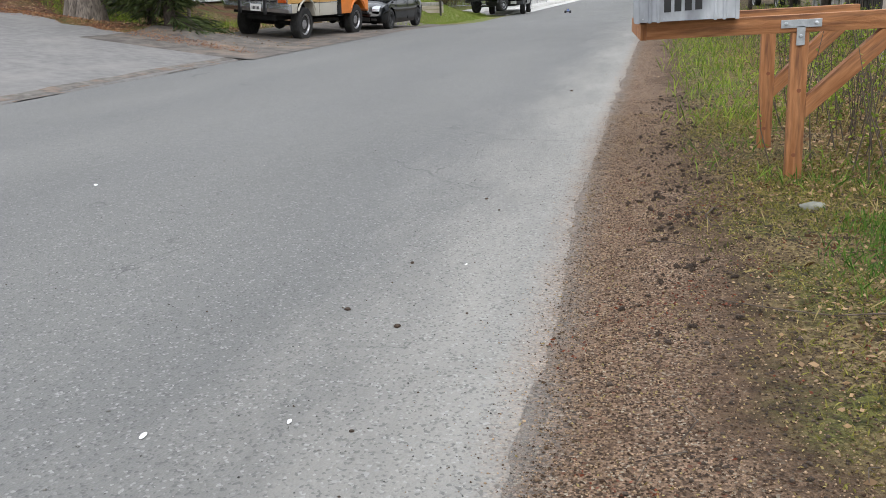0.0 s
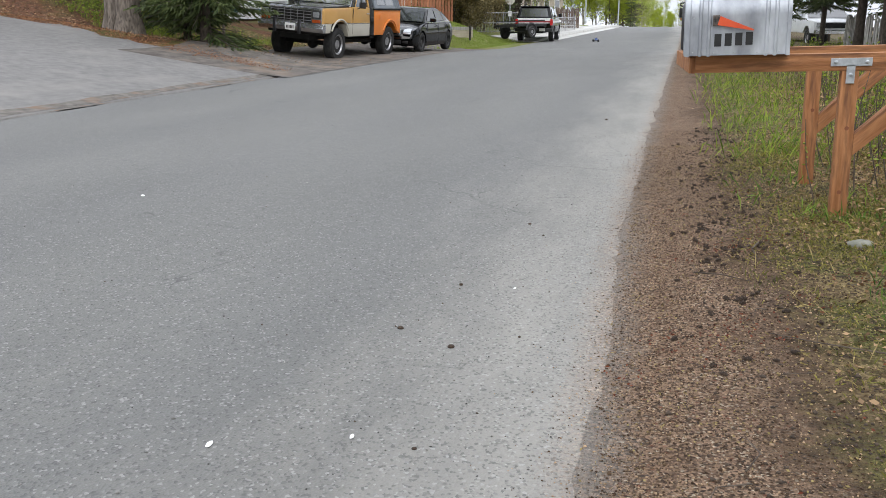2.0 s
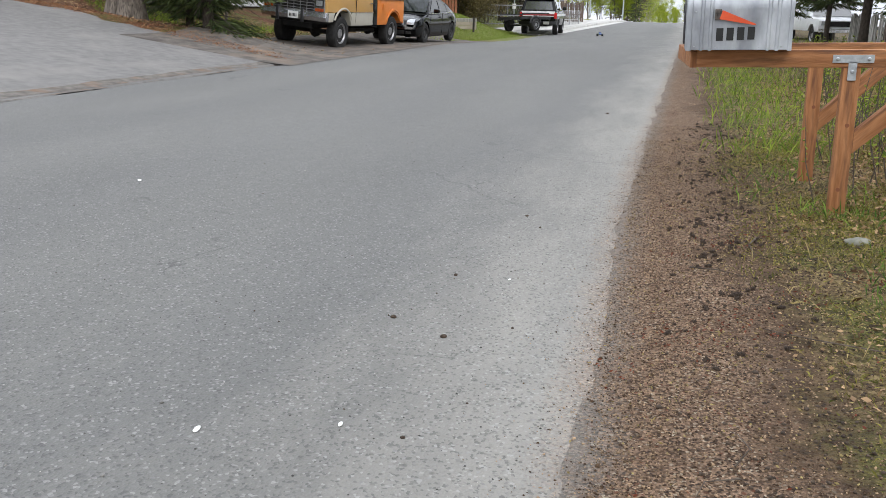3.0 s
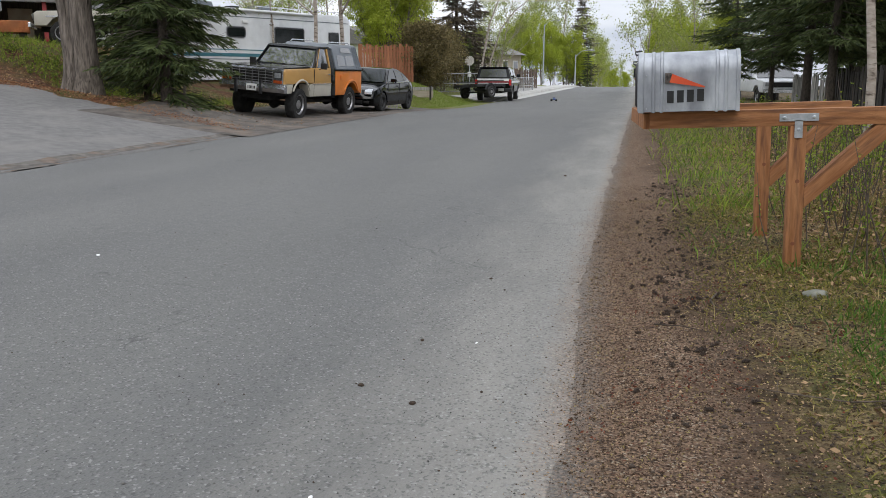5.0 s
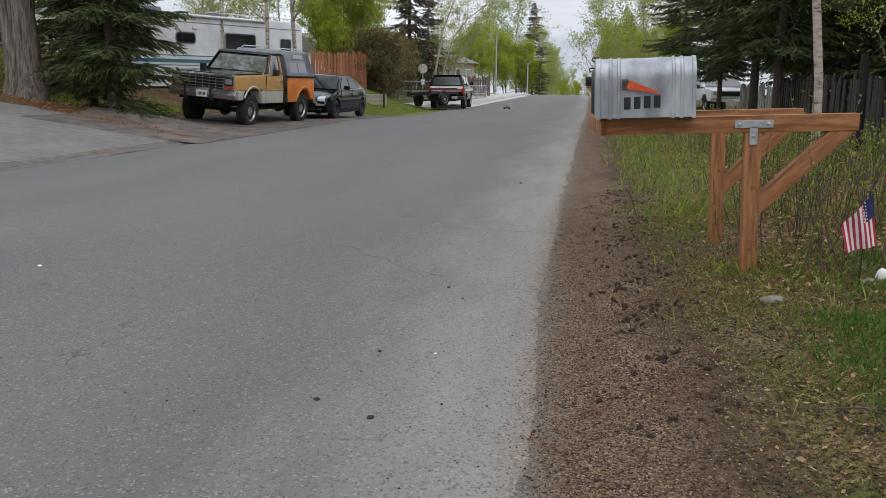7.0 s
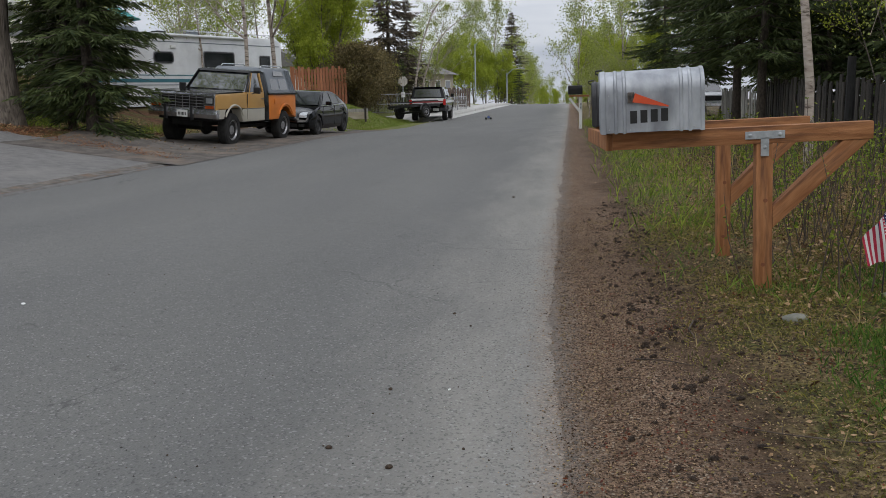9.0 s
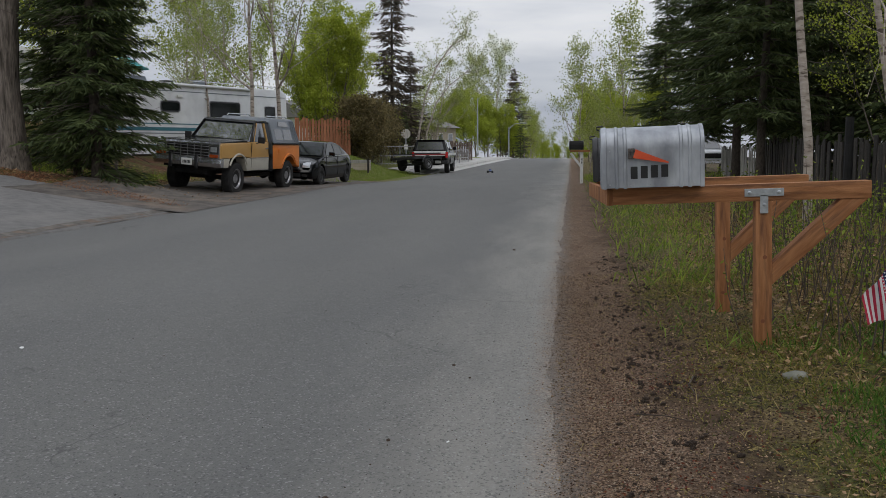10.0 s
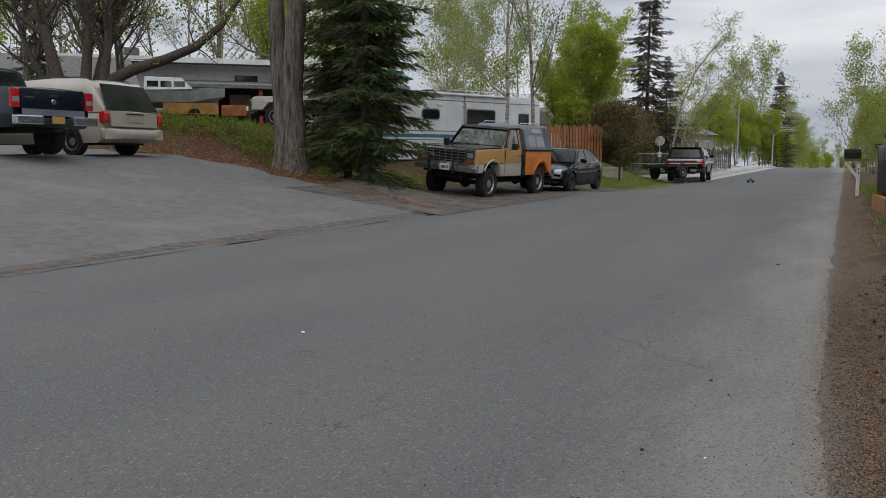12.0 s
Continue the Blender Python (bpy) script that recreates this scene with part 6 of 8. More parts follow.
def stored_truck(m):
    """A cream pickup laid up on the bank; local -x is its nose."""
    t = thing("pickup_truck", m, "faded cream old pickup laid up behind the bank", "pickup truck")
    pts = [(0.0, 0.6), (0.0, 1.0), (0.1, 1.08), (1.4, 1.12), (5.0, 1.12), (5.0, 0.6)]
    for y in (4.1, 0.85):
        pts += arch(y, 0.5, 0.46, 0.6, 10)
    soft_edges(part("body", hull(bmesh.new(), pts, 0.95, 0.05, 0.02, (0.9, 1.12, 0.04)), CREAM, t), 45)
    soft_edges(part("cab", hull(bmesh.new(), [(1.35, 1.1), (1.85, 1.7), (2.7, 1.72), (2.85, 1.1)], 0.9, 0.03, 0.02, (1.1, 1.7, 0.15), 5), CREAM, t), 45)
    for s in (-1, 1):
        pane("side_window", [(s * 0.9, 1.65, 1.17), (s * 0.9, 2.7, 1.17), (s * 0.79, 2.62, 1.6), (s * 0.79, 2.0, 1.6)][::s], t)
        part("headlight", lathe(bmesh.new(), [(0.09, 0), (0.07, 0.02)], 14, pose(s * 0.75, 0.0, 0.9, 90)), LAMP_CLEAR, t)
        part("side_trim", box(bmesh.new(), (s * 0.955, 2.6, 0.9), (0.012, 4.4, 0.04)), CHROME, t)
        for y in (0.85, 4.1):
            wheel(t, s * 0.8, y, 0.38, 0.24, s)
    part("grille", box(bmesh.new(), (0, -0.01, 0.88), (1.2, 0.05, 0.2), 0.01), UNDER, t)
    part("bumper", box(bmesh.new(), (0, -0.1, 0.62), (1.9, 0.1, 0.16), 0.02), CHROME, t)
    part("chassis", box(bmesh.new(), (0, 2.5, 0.52), (0.9, 4.6, 0.14)), UNDER, t)
    return t


def junk_bed(m):
    """A stripped yellow pickup bed lying on blocks."""
    t = thing("pickup_bed", m, "stripped yellow-orange pickup bed resting on the bank", "pickup bed")
    yellow = surface("faded_yellow_paint", (0.42, 0.22, 0.05), (0.55, 0.32, 0.09), 3, 0.6, dirt=(0.25, 0.1, 0.04))
    rust = surface("rusty_orange", (0.32, 0.1, 0.035), (0.5, 0.18, 0.06), 6, 0.8, dirt=(0.15, 0.06, 0.03))
    for y in (-0.75, 0.75):
        pts = [(-1.2, 0.1), (-1.2, 0.62), (1.2, 0.62), (1.2, 0.1)] + arch(0.1, 0.1, 0.36, 0.1, 10)
        bm = prism(bmesh.new(), pts, y - 0.03, y + 0.03, None, 0.01)
        bmesh.ops.transform(bm, matrix=pose(0, 0, 0, 0, 0, -90), verts=bm.verts)
        part("side_wall", bm, yellow, t)
    part("front_wall", box(bmesh.new(), (-1.17, 0, 0.36), (0.05, 1.5, 0.5), 0.01), yellow, t)
    part("bed_floor", box(bmesh.new(), (0, 0, 0.14), (2.4, 1.5, 0.05), 0.01), rust, t)
    soft_edges(part("engine_bay", box(bmesh.new(), (2.0, 0, 0.3), (1.2, 1.5, 0.5), 0.04), rust, t, "rust-orange stripped front end"))
    for x in (-0.9, 0.9, 2.3):
        part("support_block", box(bmesh.new(), (x, 0, 0.0), (0.3, 1.3, 0.22), 0.01), FENCE_DARK, t)
    return t


def covered_boat(m):
    """A cabin boat on its stand, hull pale grey, windows dark."""
    t = thing("motor_boat", m, "grey-white cabin boat stored beside the house", "boat")
    bm = bmesh.new()
    rings = []
    for x, w, zb, zt in ((-3.2, 1.1, 0.5, 1.5), (-1.0, 1.15, 0.45, 1.55), (1.4, 1.1, 0.5, 1.65), (2.8, 0.65, 0.8, 1.75), (3.6, 0.06, 1.3, 1.85)):
        rings.append([bm.verts.new(v) for v in ((x, -w, zt), (x, -w * 0.85, zb + 0.35), (x, 0, zb), (x, w * 0.85, zb + 0.35), (x, w, zt))])
    for a, b in zip(rings, rings[1:]):
        for i in range(5):
            bm.faces.new((a[i], a[(i + 1) % 5], b[(i + 1) % 5], b[i]))
    bm.faces.new(rings[0])
    bm.faces.new(rings[-1])
    bmesh.ops.recalc_face_normals(bm, faces=bm.faces)
    part("hull", bm, BOAT_GREY, t)
    cab = part("cabin", prism(bmesh.new(), [(-1.6, 1.5), (-1.5, 2.5), (0.8, 2.45), (1.7, 1.6)], -0.9, 0.9, tuck(1.6, 2.5, 0.15), 0.04), WHITE_PAINT, t)
    cab.matrix_basis = pose(0, 0, 0, 0, 0, -90)
    for s in (-1, 1):
        for x0 in (-1.3, -0.45, 0.4):
            part("cabin_window", box(bmesh.new(), (x0 + 0.3, s * 0.84, 2.02), (0.7, 0.04, 0.4), 0.01), GLASS, t)
    part("gunwale", tube(bmesh.new(), [(-3.2, -1.12, 1.52), (1.4, -1.12, 1.67), (3.6, -0.05, 1.87)], 0.04, 6), TEAL, t)
    for x in (-2.2, 1.6):
        part("cradle", box(bmesh.new(), (x, 0, 0.25), (0.2, 1.8, 0.6), 0.02), FENCE_DARK, t)
    return t


def white_truck(m):
    t = thing("parked_truck", m, "white pickup parked behind the grey fence", "pickup truck")
    pts = [(0.0, 0.55), (0.0, 1.0), (0.1, 1.06), (1.4, 1.1), (5.0, 1.1), (5.0, 0.55)]
    for y in (4.1, 0.85):
        pts += arch(y, 0.45, 0.44, 0.55, 10)
    soft_edges(part("body", hull(bmesh.new(), pts, 0.95, 0.06, 0.02, (0.9, 1.1, 0.04)), RV_WHITE, t), 45)
    soft_edges(part("cab", hull(bmesh.new(), [(1.3, 1.08), (1.85, 1.72), (2.7, 1.74), (2.9, 1.08)], 0.9, 0.03, 0.02, (1.1, 1.7, 0.15), 5), RV_WHITE, t), 45)
    pane("windscreen", [(-0.78, 1.345, 1.16), (0.78, 1.345, 1.16), (0.7, 1.79, 1.64), (-0.7, 1.79, 1.64)], t)
    for s in (-1, 1):
        pane("side_window", [(s * 0.9, 1.75, 1.15), (s * 0.9, 2.7, 1.15), (s * 0.79, 2.62, 1.6), (s * 0.79, 2.0, 1.6)][::s], t)
        part("headlight", box(bmesh.new(), (s * 0.72, 0.0, 0.88), (0.24, 0.05, 0.16), 0.01), LAMP_CLEAR, t)
        for y in (0.85, 4.1):
            wheel(t, s * 0.8, y, 0.38, 0.24, s)
    part("grille", box(bmesh.new(), (0, -0.01, 0.86), (1.1, 0.05, 0.2), 0.01), UNDER, t)
    part("bumper", box(bmesh.new(), (0, -0.1, 0.6), (1.9, 0.1, 0.16), 0.02), CHROME, t)
    return t


def bank_at(x, y, lift=0.0):
    return float(land(x, y)) + lift


stored_truck(pose(-19.6, 24.6, bank_at(-19.6, 24.6) - 0.1, 0, 0, -55))
junk_bed(pose(-21.2, 23.2, bank_at(-21.2, 23.2) + 0.1, 0, 0, 40) @ Matrix.Scale(0.75, 4))
covered_boat(pose(-25.0, 26.0, bank_at(-25.0, 26.0), 0, 0, 40) @ Matrix.Scale(0.6, 4))
white_truck(pose(5.5, 38.0, -0.15, 0, 0, 12))


# ---- buildings, fences, street furniture ----
def bungalow(m):
    """The low white house on the left, with a dark porch on red posts."""
    h = thing("house", m, "low white-sided house with dark porch on red posts", "house")
    part("wall", box(bmesh.new(), (0.5, 4.0, 1.6), (15.0, 8.0, 3.6)), SIDING, h)
    for k in range(11):
        part("siding_board", box(bmesh.new(), (0.5, -0.006, 0.3 + 0.3 * k), (14.9, 0.02, 0.27), 0.006), SIDING, h)
    roof = part("roof", box(bmesh.new(), (0.5, 3.7, 3.5), (16.2, 9.4, 0.2), 0.02), ROOFING, h)
    part("fascia", box(bmesh.new(), (0.5, -1.02, 3.5), (16.2, 0.04, 0.24), 0.006), WHITE_PAINT, roof)
    part("chimney", box(bmesh.new(), (-3.0, 4, 4.0), (0.7, 0.7, 1.0), 0.02), ROOFING, roof)
    for x0, z0 in ((2.3, 2.75), (-4.2, 2.75), (6.0, 2.75)):
        w = part("window", box(bmesh.new(), (x0, -0.03, z0), (1.2, 0.06, 0.56), 0.008), WHITE_PAINT, h)
        part("pane", box(bmesh.new(), (x0, -0.055, z0), (1.06, 0.03, 0.44)), GLASS, w)
    porch = part("porch_roof", prism(bmesh.new(), [(0.0, 2.55), (0.0, 2.7), (-2.6, 2.35), (-2.6, 2.2)], -1.0, 5.0), ROOFING, h)
    part("porch_back", box(bmesh.new(), (1.8, -0.05, 1.2), (4.6, 0.06, 2.3)), FENCE_DARK, h)
    for x0 in (0.9, 2.8, 4.6):
        part("porch_post", box(bmesh.new(), (x0, -2.4, 1.1), (0.16, 0.16, 2.3), 0.01), DARK_RED, porch)
    part("door", box(bmesh.new(), (2.0, -0.1, 1.05), (0.95, 0.06, 2.05), 0.01), TAN_WALL, h)
    part("porch_floor", box(bmesh.new(), (1.9, -1.3, 0.0), (6.0, 2.6, 0.2), 0.02), FENCE_DARK, h)
    return h


bungalow(pose(-27.6, 30.2, 1.75, 0, 0, 43))


def far_house(m, wall, roofm, w, d, hgt, label):
    """A plain gabled house."""
    h = thing("house", m, label, "house")
    part("wall", box(bmesh.new(), (0, 0, hgt / 2), (w, d, hgt)), wall, h)
    bm = prism(bmesh.new(), [(-d / 2 - 0.5, hgt - 0.1), (0, hgt + d * 0.2), (d / 2 + 0.5, hgt - 0.1)], -w / 2 - 0.4, w / 2 + 0.4)
    roof = part("roof", bm, roofm, h)
    part("chimney", box(bmesh.new(), (w * 0.2, 0.4, hgt + d * 0.2), (0.6, 0.6, 0.9), 0.02), ROOFING, roof)
    for k in range(4):
        x0 = w * (-0.36 + 0.24 * k)
        wd = part("window", box(bmesh.new(), (x0, -d / 2 - 0.02, hgt * 0.58), (1.15, 0.06, 0.95), 0.01), WHITE_PAINT, h)
        part("pane", box(bmesh.new(), (x0, -d / 2 - 0.045, hgt * 0.58), (1.0, 0.03, 0.8)), GLASS, wd)
    return h


far_house(pose(-32.0, 22.5, 1.25, 0, 0, 52), TAN_WALL, ROOFING, 11, 7, 2.5, "tan single-storey house with shallow grey roof")
far_house(pose(-20.6, 64.0, 1.0, 0, 0, 60), SIDING, ROOFING, 7, 6, 2.4, "white single-storey house behind the trees")
far_house(pose(-18.6, 84.0, 0.4, 0, 0, 75), TAN_WALL, ROOFING, 10, 7, 2.7, "pale bungalow far along the street")


def board_fence(name, p, q, height, gap, width, mat, label, lean=0.02, seed=5, base=None, posts=True, group=""):
    """A close-boarded fence: each board its own piece, uneven at the top, on two rails."""
    rng = np.random.default_rng(seed)
    p, q = Vector(p), Vector(q)
    run = (q - p).length
    a = math.degrees(math.atan2(q.y - p.y, q.x - p.x))
    z0 = base if base is not None else bank_at(*((p + q) / 2)[:2])
    f = thing(name, pose(p.x, p.y, z0, 0, 0, a), label, "fence", group)
    boards = [part("board", box(bmesh.new(), (0, 0, height / 2 - 0.1), (width, 0.022, height + 0.2), 0.004), mat, f)]
    meshes = [boards[0].data]
    for k in range(2):
        b = box(bmesh.new(), (0, 0, height / 2 - 0.1 - 0.03 * (k + 1)), (width * (0.9 - 0.1 * k), 0.022, height + 0.2 - 0.06 * (k + 1)), 0.004)
        me = bpy.data.meshes.new("board")
        b.to_mesh(me)
        b.free()
        me.materials.append(mat)
        meshes.append(me)
    n = int(run / (width + gap))
    for i in range(n):
        if i:
            ob = new("board", meshes[int(rng.integers(0, 3))])
            ob.parent = f
        else:
            ob = boards[0]
        ob.matrix_basis = pose((i + 0.5) * run / n, rng.normal(0, 0.006), rng.normal(0, 0.02), rng.normal(0, 0.6), rng.normal(0, lean * 40), 0)
    for z in (0.3, height - 0.35):
        part("rail", beam(bmesh.new(), (0, 0.04, z), (run, 0.04, z), 0.04, 0.09, 0.004), mat, f)
    if posts:
        for k in range(int(run / 2.4) + 1):
            part("fence_post", box(bmesh.new(), (min(run, k * 2.4), 0.09, height / 2 - 0.15), (0.09, 0.09, height + 0.3), 0.006), mat, f)
    return f


board_fence("board_fence", (-13.9, 40.0, 0), (-11.6, 41.5, 0), 1.75, 0.006, 0.14, FENCE_RED, "red-stained close-boarded fence beside the motorhome", lean=0.003, base=0.82)
board_fence("board_fence", (4.5, 22.3, 0), (4.42, 11.2, 0), 1.52, 0.012, 0.15, FENCE_DARK, "dark weathered board fence on the wooded side", base=-0.22)
board_fence("board_fence", (4.72, 30.2, 0), (4.5, 22.4, 0), 1.5, 0.03, 0.15, FENCE_GREY, "pale grey uneven picket fence under the spruces", lean=0.05, base=-0.36)
board_fence("board_fence", (-10.29, 64.0, 0), (-8.89, 65.5, 0), 1.25, 0.02, 0.14, FENCE_BROWN, "dark brown low board fence far along the street", base=0.3)


def wire_fence(p, q, height):
    f = thing("wire_fence", pose(p[0], p[1], bank_at(p[0], p[1])), "grey chain-link fence along a front garden", "fence")
    d = Vector((q[0] - p[0], q[1] - p[1], 0))
    for z in (0.1, height * 0.5, height):
        part("rail", tube(bmesh.new(), [(0, 0, z), tuple(d + Vector((0, 0, z)))], 0.02, 6), RIM, f)
    n = int(d.length / 2)
    for k in range(n + 1):
        c = d * k / n
        part("fence_post", tube(bmesh.new(), [(c.x, c.y, -0.2), (c.x, c.y, height + 0.05)], 0.03, 6), RIM, f)
    bm = bmesh.new()
    m = int(d.length / 0.22)
    for k in range(m):
        for up in (0, 1):
            a, b = d * k / m, d * (k + 1) / m
            tube(bm, [(a.x, a.y, height * up), (b.x, b.y, height * (1 - up))], 0.006, 3, False)
    part("wire_mesh", bm, RIM, f)


wire_fence((-9.2, 57.0), (-8.7, 62.0), 1.1)
wire_fence((-12.2, 47.0), (-9.2, 50.0), 1.1)


def street_lamp(m, height, reach, label):
    t = thing("street_lamp", m, label, "street lamp")
    part("pole", tube(bmesh.new(), [(0, 0, -0.2), (0, 0, height * 0.5), (0, 0, height)], [0.085, 0.07, 0.045], 10), STEEL, t)
    part("arm", tube(bmesh.new(), [(0, 0, height - 0.2), (reach * 0.4, 0, height + 0.35), (reach, 0, height + 0.45)], [0.03, 0.026, 0.024], 8), STEEL, t)
    head = part("lamp_head", box(bmesh.new(), (reach + 0.2, 0, height + 0.43), (0.45, 0.16, 0.07), 0.02), STEEL, t)
    part("lens", box(bmesh.new(), (reach + 0.22, 0, height + 0.388), (0.28, 0.12, 0.03), 0.01), LAMP_CLEAR, head)
    part("foot", lathe(bmesh.new(), [(0.17, -0.1), (0.17, 0.1), (0.1, 0.3)], 12), STEEL, t)


street_lamp(pose(-11.89, 90.0, 0.3), 5.85, 1.2, "grey steel street lamp on the far verge")
street_lamp(pose(-8.55, 90.0, -0.4), 3.5, 1.5, "far grey steel street lamp with curved arm")


def road_sign(m):
    t = thing("road_sign", m, "grey-backed octagonal road sign on a steel post", "road sign")
    part("post", box(bmesh.new(), (0, 0, 1.05), (0.06, 0.04, 2.5), 0.004), STEEL, t)
    part("plate", lathe(bmesh.new(), [(0.3, 0), (0.3, 0.006)], 8, pose(0, -0.03, 2.05, 90, 22.5)), FENCE_GREY, t)
    part("lower_plate", box(bmesh.new(), (0, -0.03, 1.25), (0.22, 0.008, 0.3)), WHITE_PAINT, t)


road_sign(pose(-10.9, 51.0, bank_at(-10.9, 51.0), 0, 0, 10))


def kerb_and_walk():
    """Concrete walk and a dropped kerb on the far left."""
    ys = np.arange(44, 110, 1.0)
    for name, a, b, zz, mat, label in (("pavement", 0.5, 2.1, 0.13, CONCRETE, "pale concrete pavement along the far left side"), ("kerb", 0.2, 0.5, 0.13, CONCRETE, "pale concrete kerb")):
        L = road_left(ys)
        X = np.stack([L - a, L - a, L - b, L - b], 1)
        Y = np.repeat(ys[:, None], 4, 1)
        lift = zz * smooth01(44, 50, ys)[:, None] + 0.012
        Z = road_z(Y) + np.stack([-0.05 + 0 * ys, lift[:, 0], lift[:, 0] + 0.004, -0.05 + 0 * ys], 1)
        tagged(sheet(name, X, Y, Z, mat), label, "pavement", kind="structure")


kerb_and_walk()
ribbon("apron", np.arange(47, 74, 0.5), -0.5, 3.2, 0.03, CONCRETE, "pale concrete driveway apron across the verge", 15)


def landscape_timber(m, length):
    t = thing("retaining_edge", m, "weathered timber retaining edge set in the lawn", "retaining wall")
    for k in range(3):
        part("sleeper", box(bmesh.new(), (length / 2, 0, 0.08 + 0.15 * k), (length, 0.15, 0.14), 0.012), FENCE_GREY if k == 2 else TAN_WALL, t)
    for x in (0.1, length - 0.1):
        part("stake", box(bmesh.new(), (x, -0.1, 0.2), (0.08, 0.06, 0.6), 0.006), FENCE_DARK, t)


landscape_timber(pose(-10.05, 35.4, bank_at(-9.6, 35.4) - 0.02, 0, 0, 8), 1.1)


def far_mailbox(m):
    """Black mailbox on an orange board over a white braced post."""
    t = thing("mailbox", m, "black mailbox on an orange board and white braced post", "mailbox")
    part("post", box(bmesh.new(), (0.18, 0, 0.25), (0.09, 0.09, 1.16), 0.006), WHITE_PAINT, t)
    part("brace", beam(bmesh.new(), (0.18, 0, 0.3), (-0.18, 0, 0.76), 0.06, 0.07, 0.004), WHITE_PAINT, t)
    part("board", box(bmesh.new(), (0.12, 0, 0.83), (0.62, 0.22, 0.06), 0.006), CEDAR_X, t)
    pts = [(-0.13, 0.87), (-0.13, 1.03)] + [(0.13 * math.cos(a), 1.03 + 0.13 * math.sin(a)) for a in np.linspace(math.pi, 0, 8)] + [(0.13, 0.87)]
    soft_edges(part("box", prism(bmesh.new(), pts, -0.22, 0.22, None, 0.008), UNDER, t))
    for k in range(2):
        part("number_bar", box(bmesh.new(), (0.18, -0.048, 0.56 - 0.1 * k), (0.03, 0.004, 0.07)), BLACK_INK, t)


far_mailbox(pose(-0.08, 28.0, 0.16, 0, 0, 8))


def small_flag(m):
    """A little striped flag on a black rod."""
    t = thing("small_flag", m, "small striped flag on a thin black rod in the grass", "flag")
    white, red, blue = surface("flag_white", (0.68, 0.66, 0.66), (0.74, 0.72, 0.72), 20, 0.8), surface("flag_red", (0.42, 0.02, 0.05), (0.5, 0.03, 0.07), 20, 0.8), surface("flag_blue", (0.015, 0.02, 0.08), (0.025, 0.03, 0.11), 20, 0.8)
    part("rod", tube(bmesh.new(), [(0, 0, -0.15), (0.002, 0, 0.3), (0.01, 0, 0.57)], 0.004, 6), BLACK_METAL, t)

    def spot(u, v, off=0.0):
        top, low = (0.023 - 0.151 * v, 0.56 - 0.174 * v), (0.075 - 0.168 * v, 0.293 - 0.046 * v)
        return (top[0] + (low[0] - top[0]) * u, 0.014 * math.sin(9 * v + 2 * u) - off - 0.012, top[1] + (low[1] - top[1]) * u)

    def cloth(name, u0, u1, v0, v1, mat, off=0.0):
        bm = bmesh.new()
        grid = [[bm.verts.new(spot(u, v, off)) for u in np.linspace(u0, u1, 9)] for v in np.linspace(v0, v1, 3)]
        for a, b in zip(grid, grid[1:]):
            for i in range(8):
                bm.faces.new((a[i], a[i + 1], b[i + 1], b[i]))
        return part(name, bm, mat, t, smooth=True)
    for k in range(13):
        cloth("stripe", 0.0, 1.0, k / 13, (k + 1) / 13, red if k % 2 == 0 else white)
    canton = cloth("canton", 0.0, 0.44, 0.0, 7 / 13, blue, 0.002)
    for i in range(5):
        for j in range(6):
            u, v = 0.035 + 0.07 * j, 0.05 + 0.1 * i
            p = spot(u, v, 0.004)
            part("star_dot", lathe(bmesh.new(), [(0.0045, 0), (0.004, 0.001)], 5, Matrix.Translation(p) @ pose(0, 0, 0, 90)), white, canton)


small_flag(pose(1.925, 4.8, 0.06) @ Matrix.Diagonal((0.86, 1, 0.97, 1)))


def patio_umbrella(m):
    t = thing("patio_umbrella", m, "teal patio umbrella behind the spruce", "umbrella")
    part("pole", tube(bmesh.new(), [(0, 0, 0), (0, 0, 3.3)], 0.025, 8), WHITE_PAINT, t)
    teal = surface("teal_canvas", (0.05, 0.3, 0.3), (0.08, 0.4, 0.4), 5, 0.8)
    part("canopy", lathe(bmesh.new(), [(1.25, 2.95), (1.23, 2.92), (0.6, 3.18), (0.03, 3.38)], 8), teal, t)


patio_umbrella(pose(-16.25, 28.8, 1.05) @ Matrix.Diagonal((0.7, 0.7, 1, 1)))
post_black = thing("fence_post", pose(4.2, 13.8, -0.05), "charred black wooden post beside the fence", "post")
part("stem", tube(bmesh.new(), [(0, 0, -0.2), (0.01, 0, 0.9), (0, 0, 1.62)], [0.068, 0.065, 0.06], 9), UNDER, post_black)


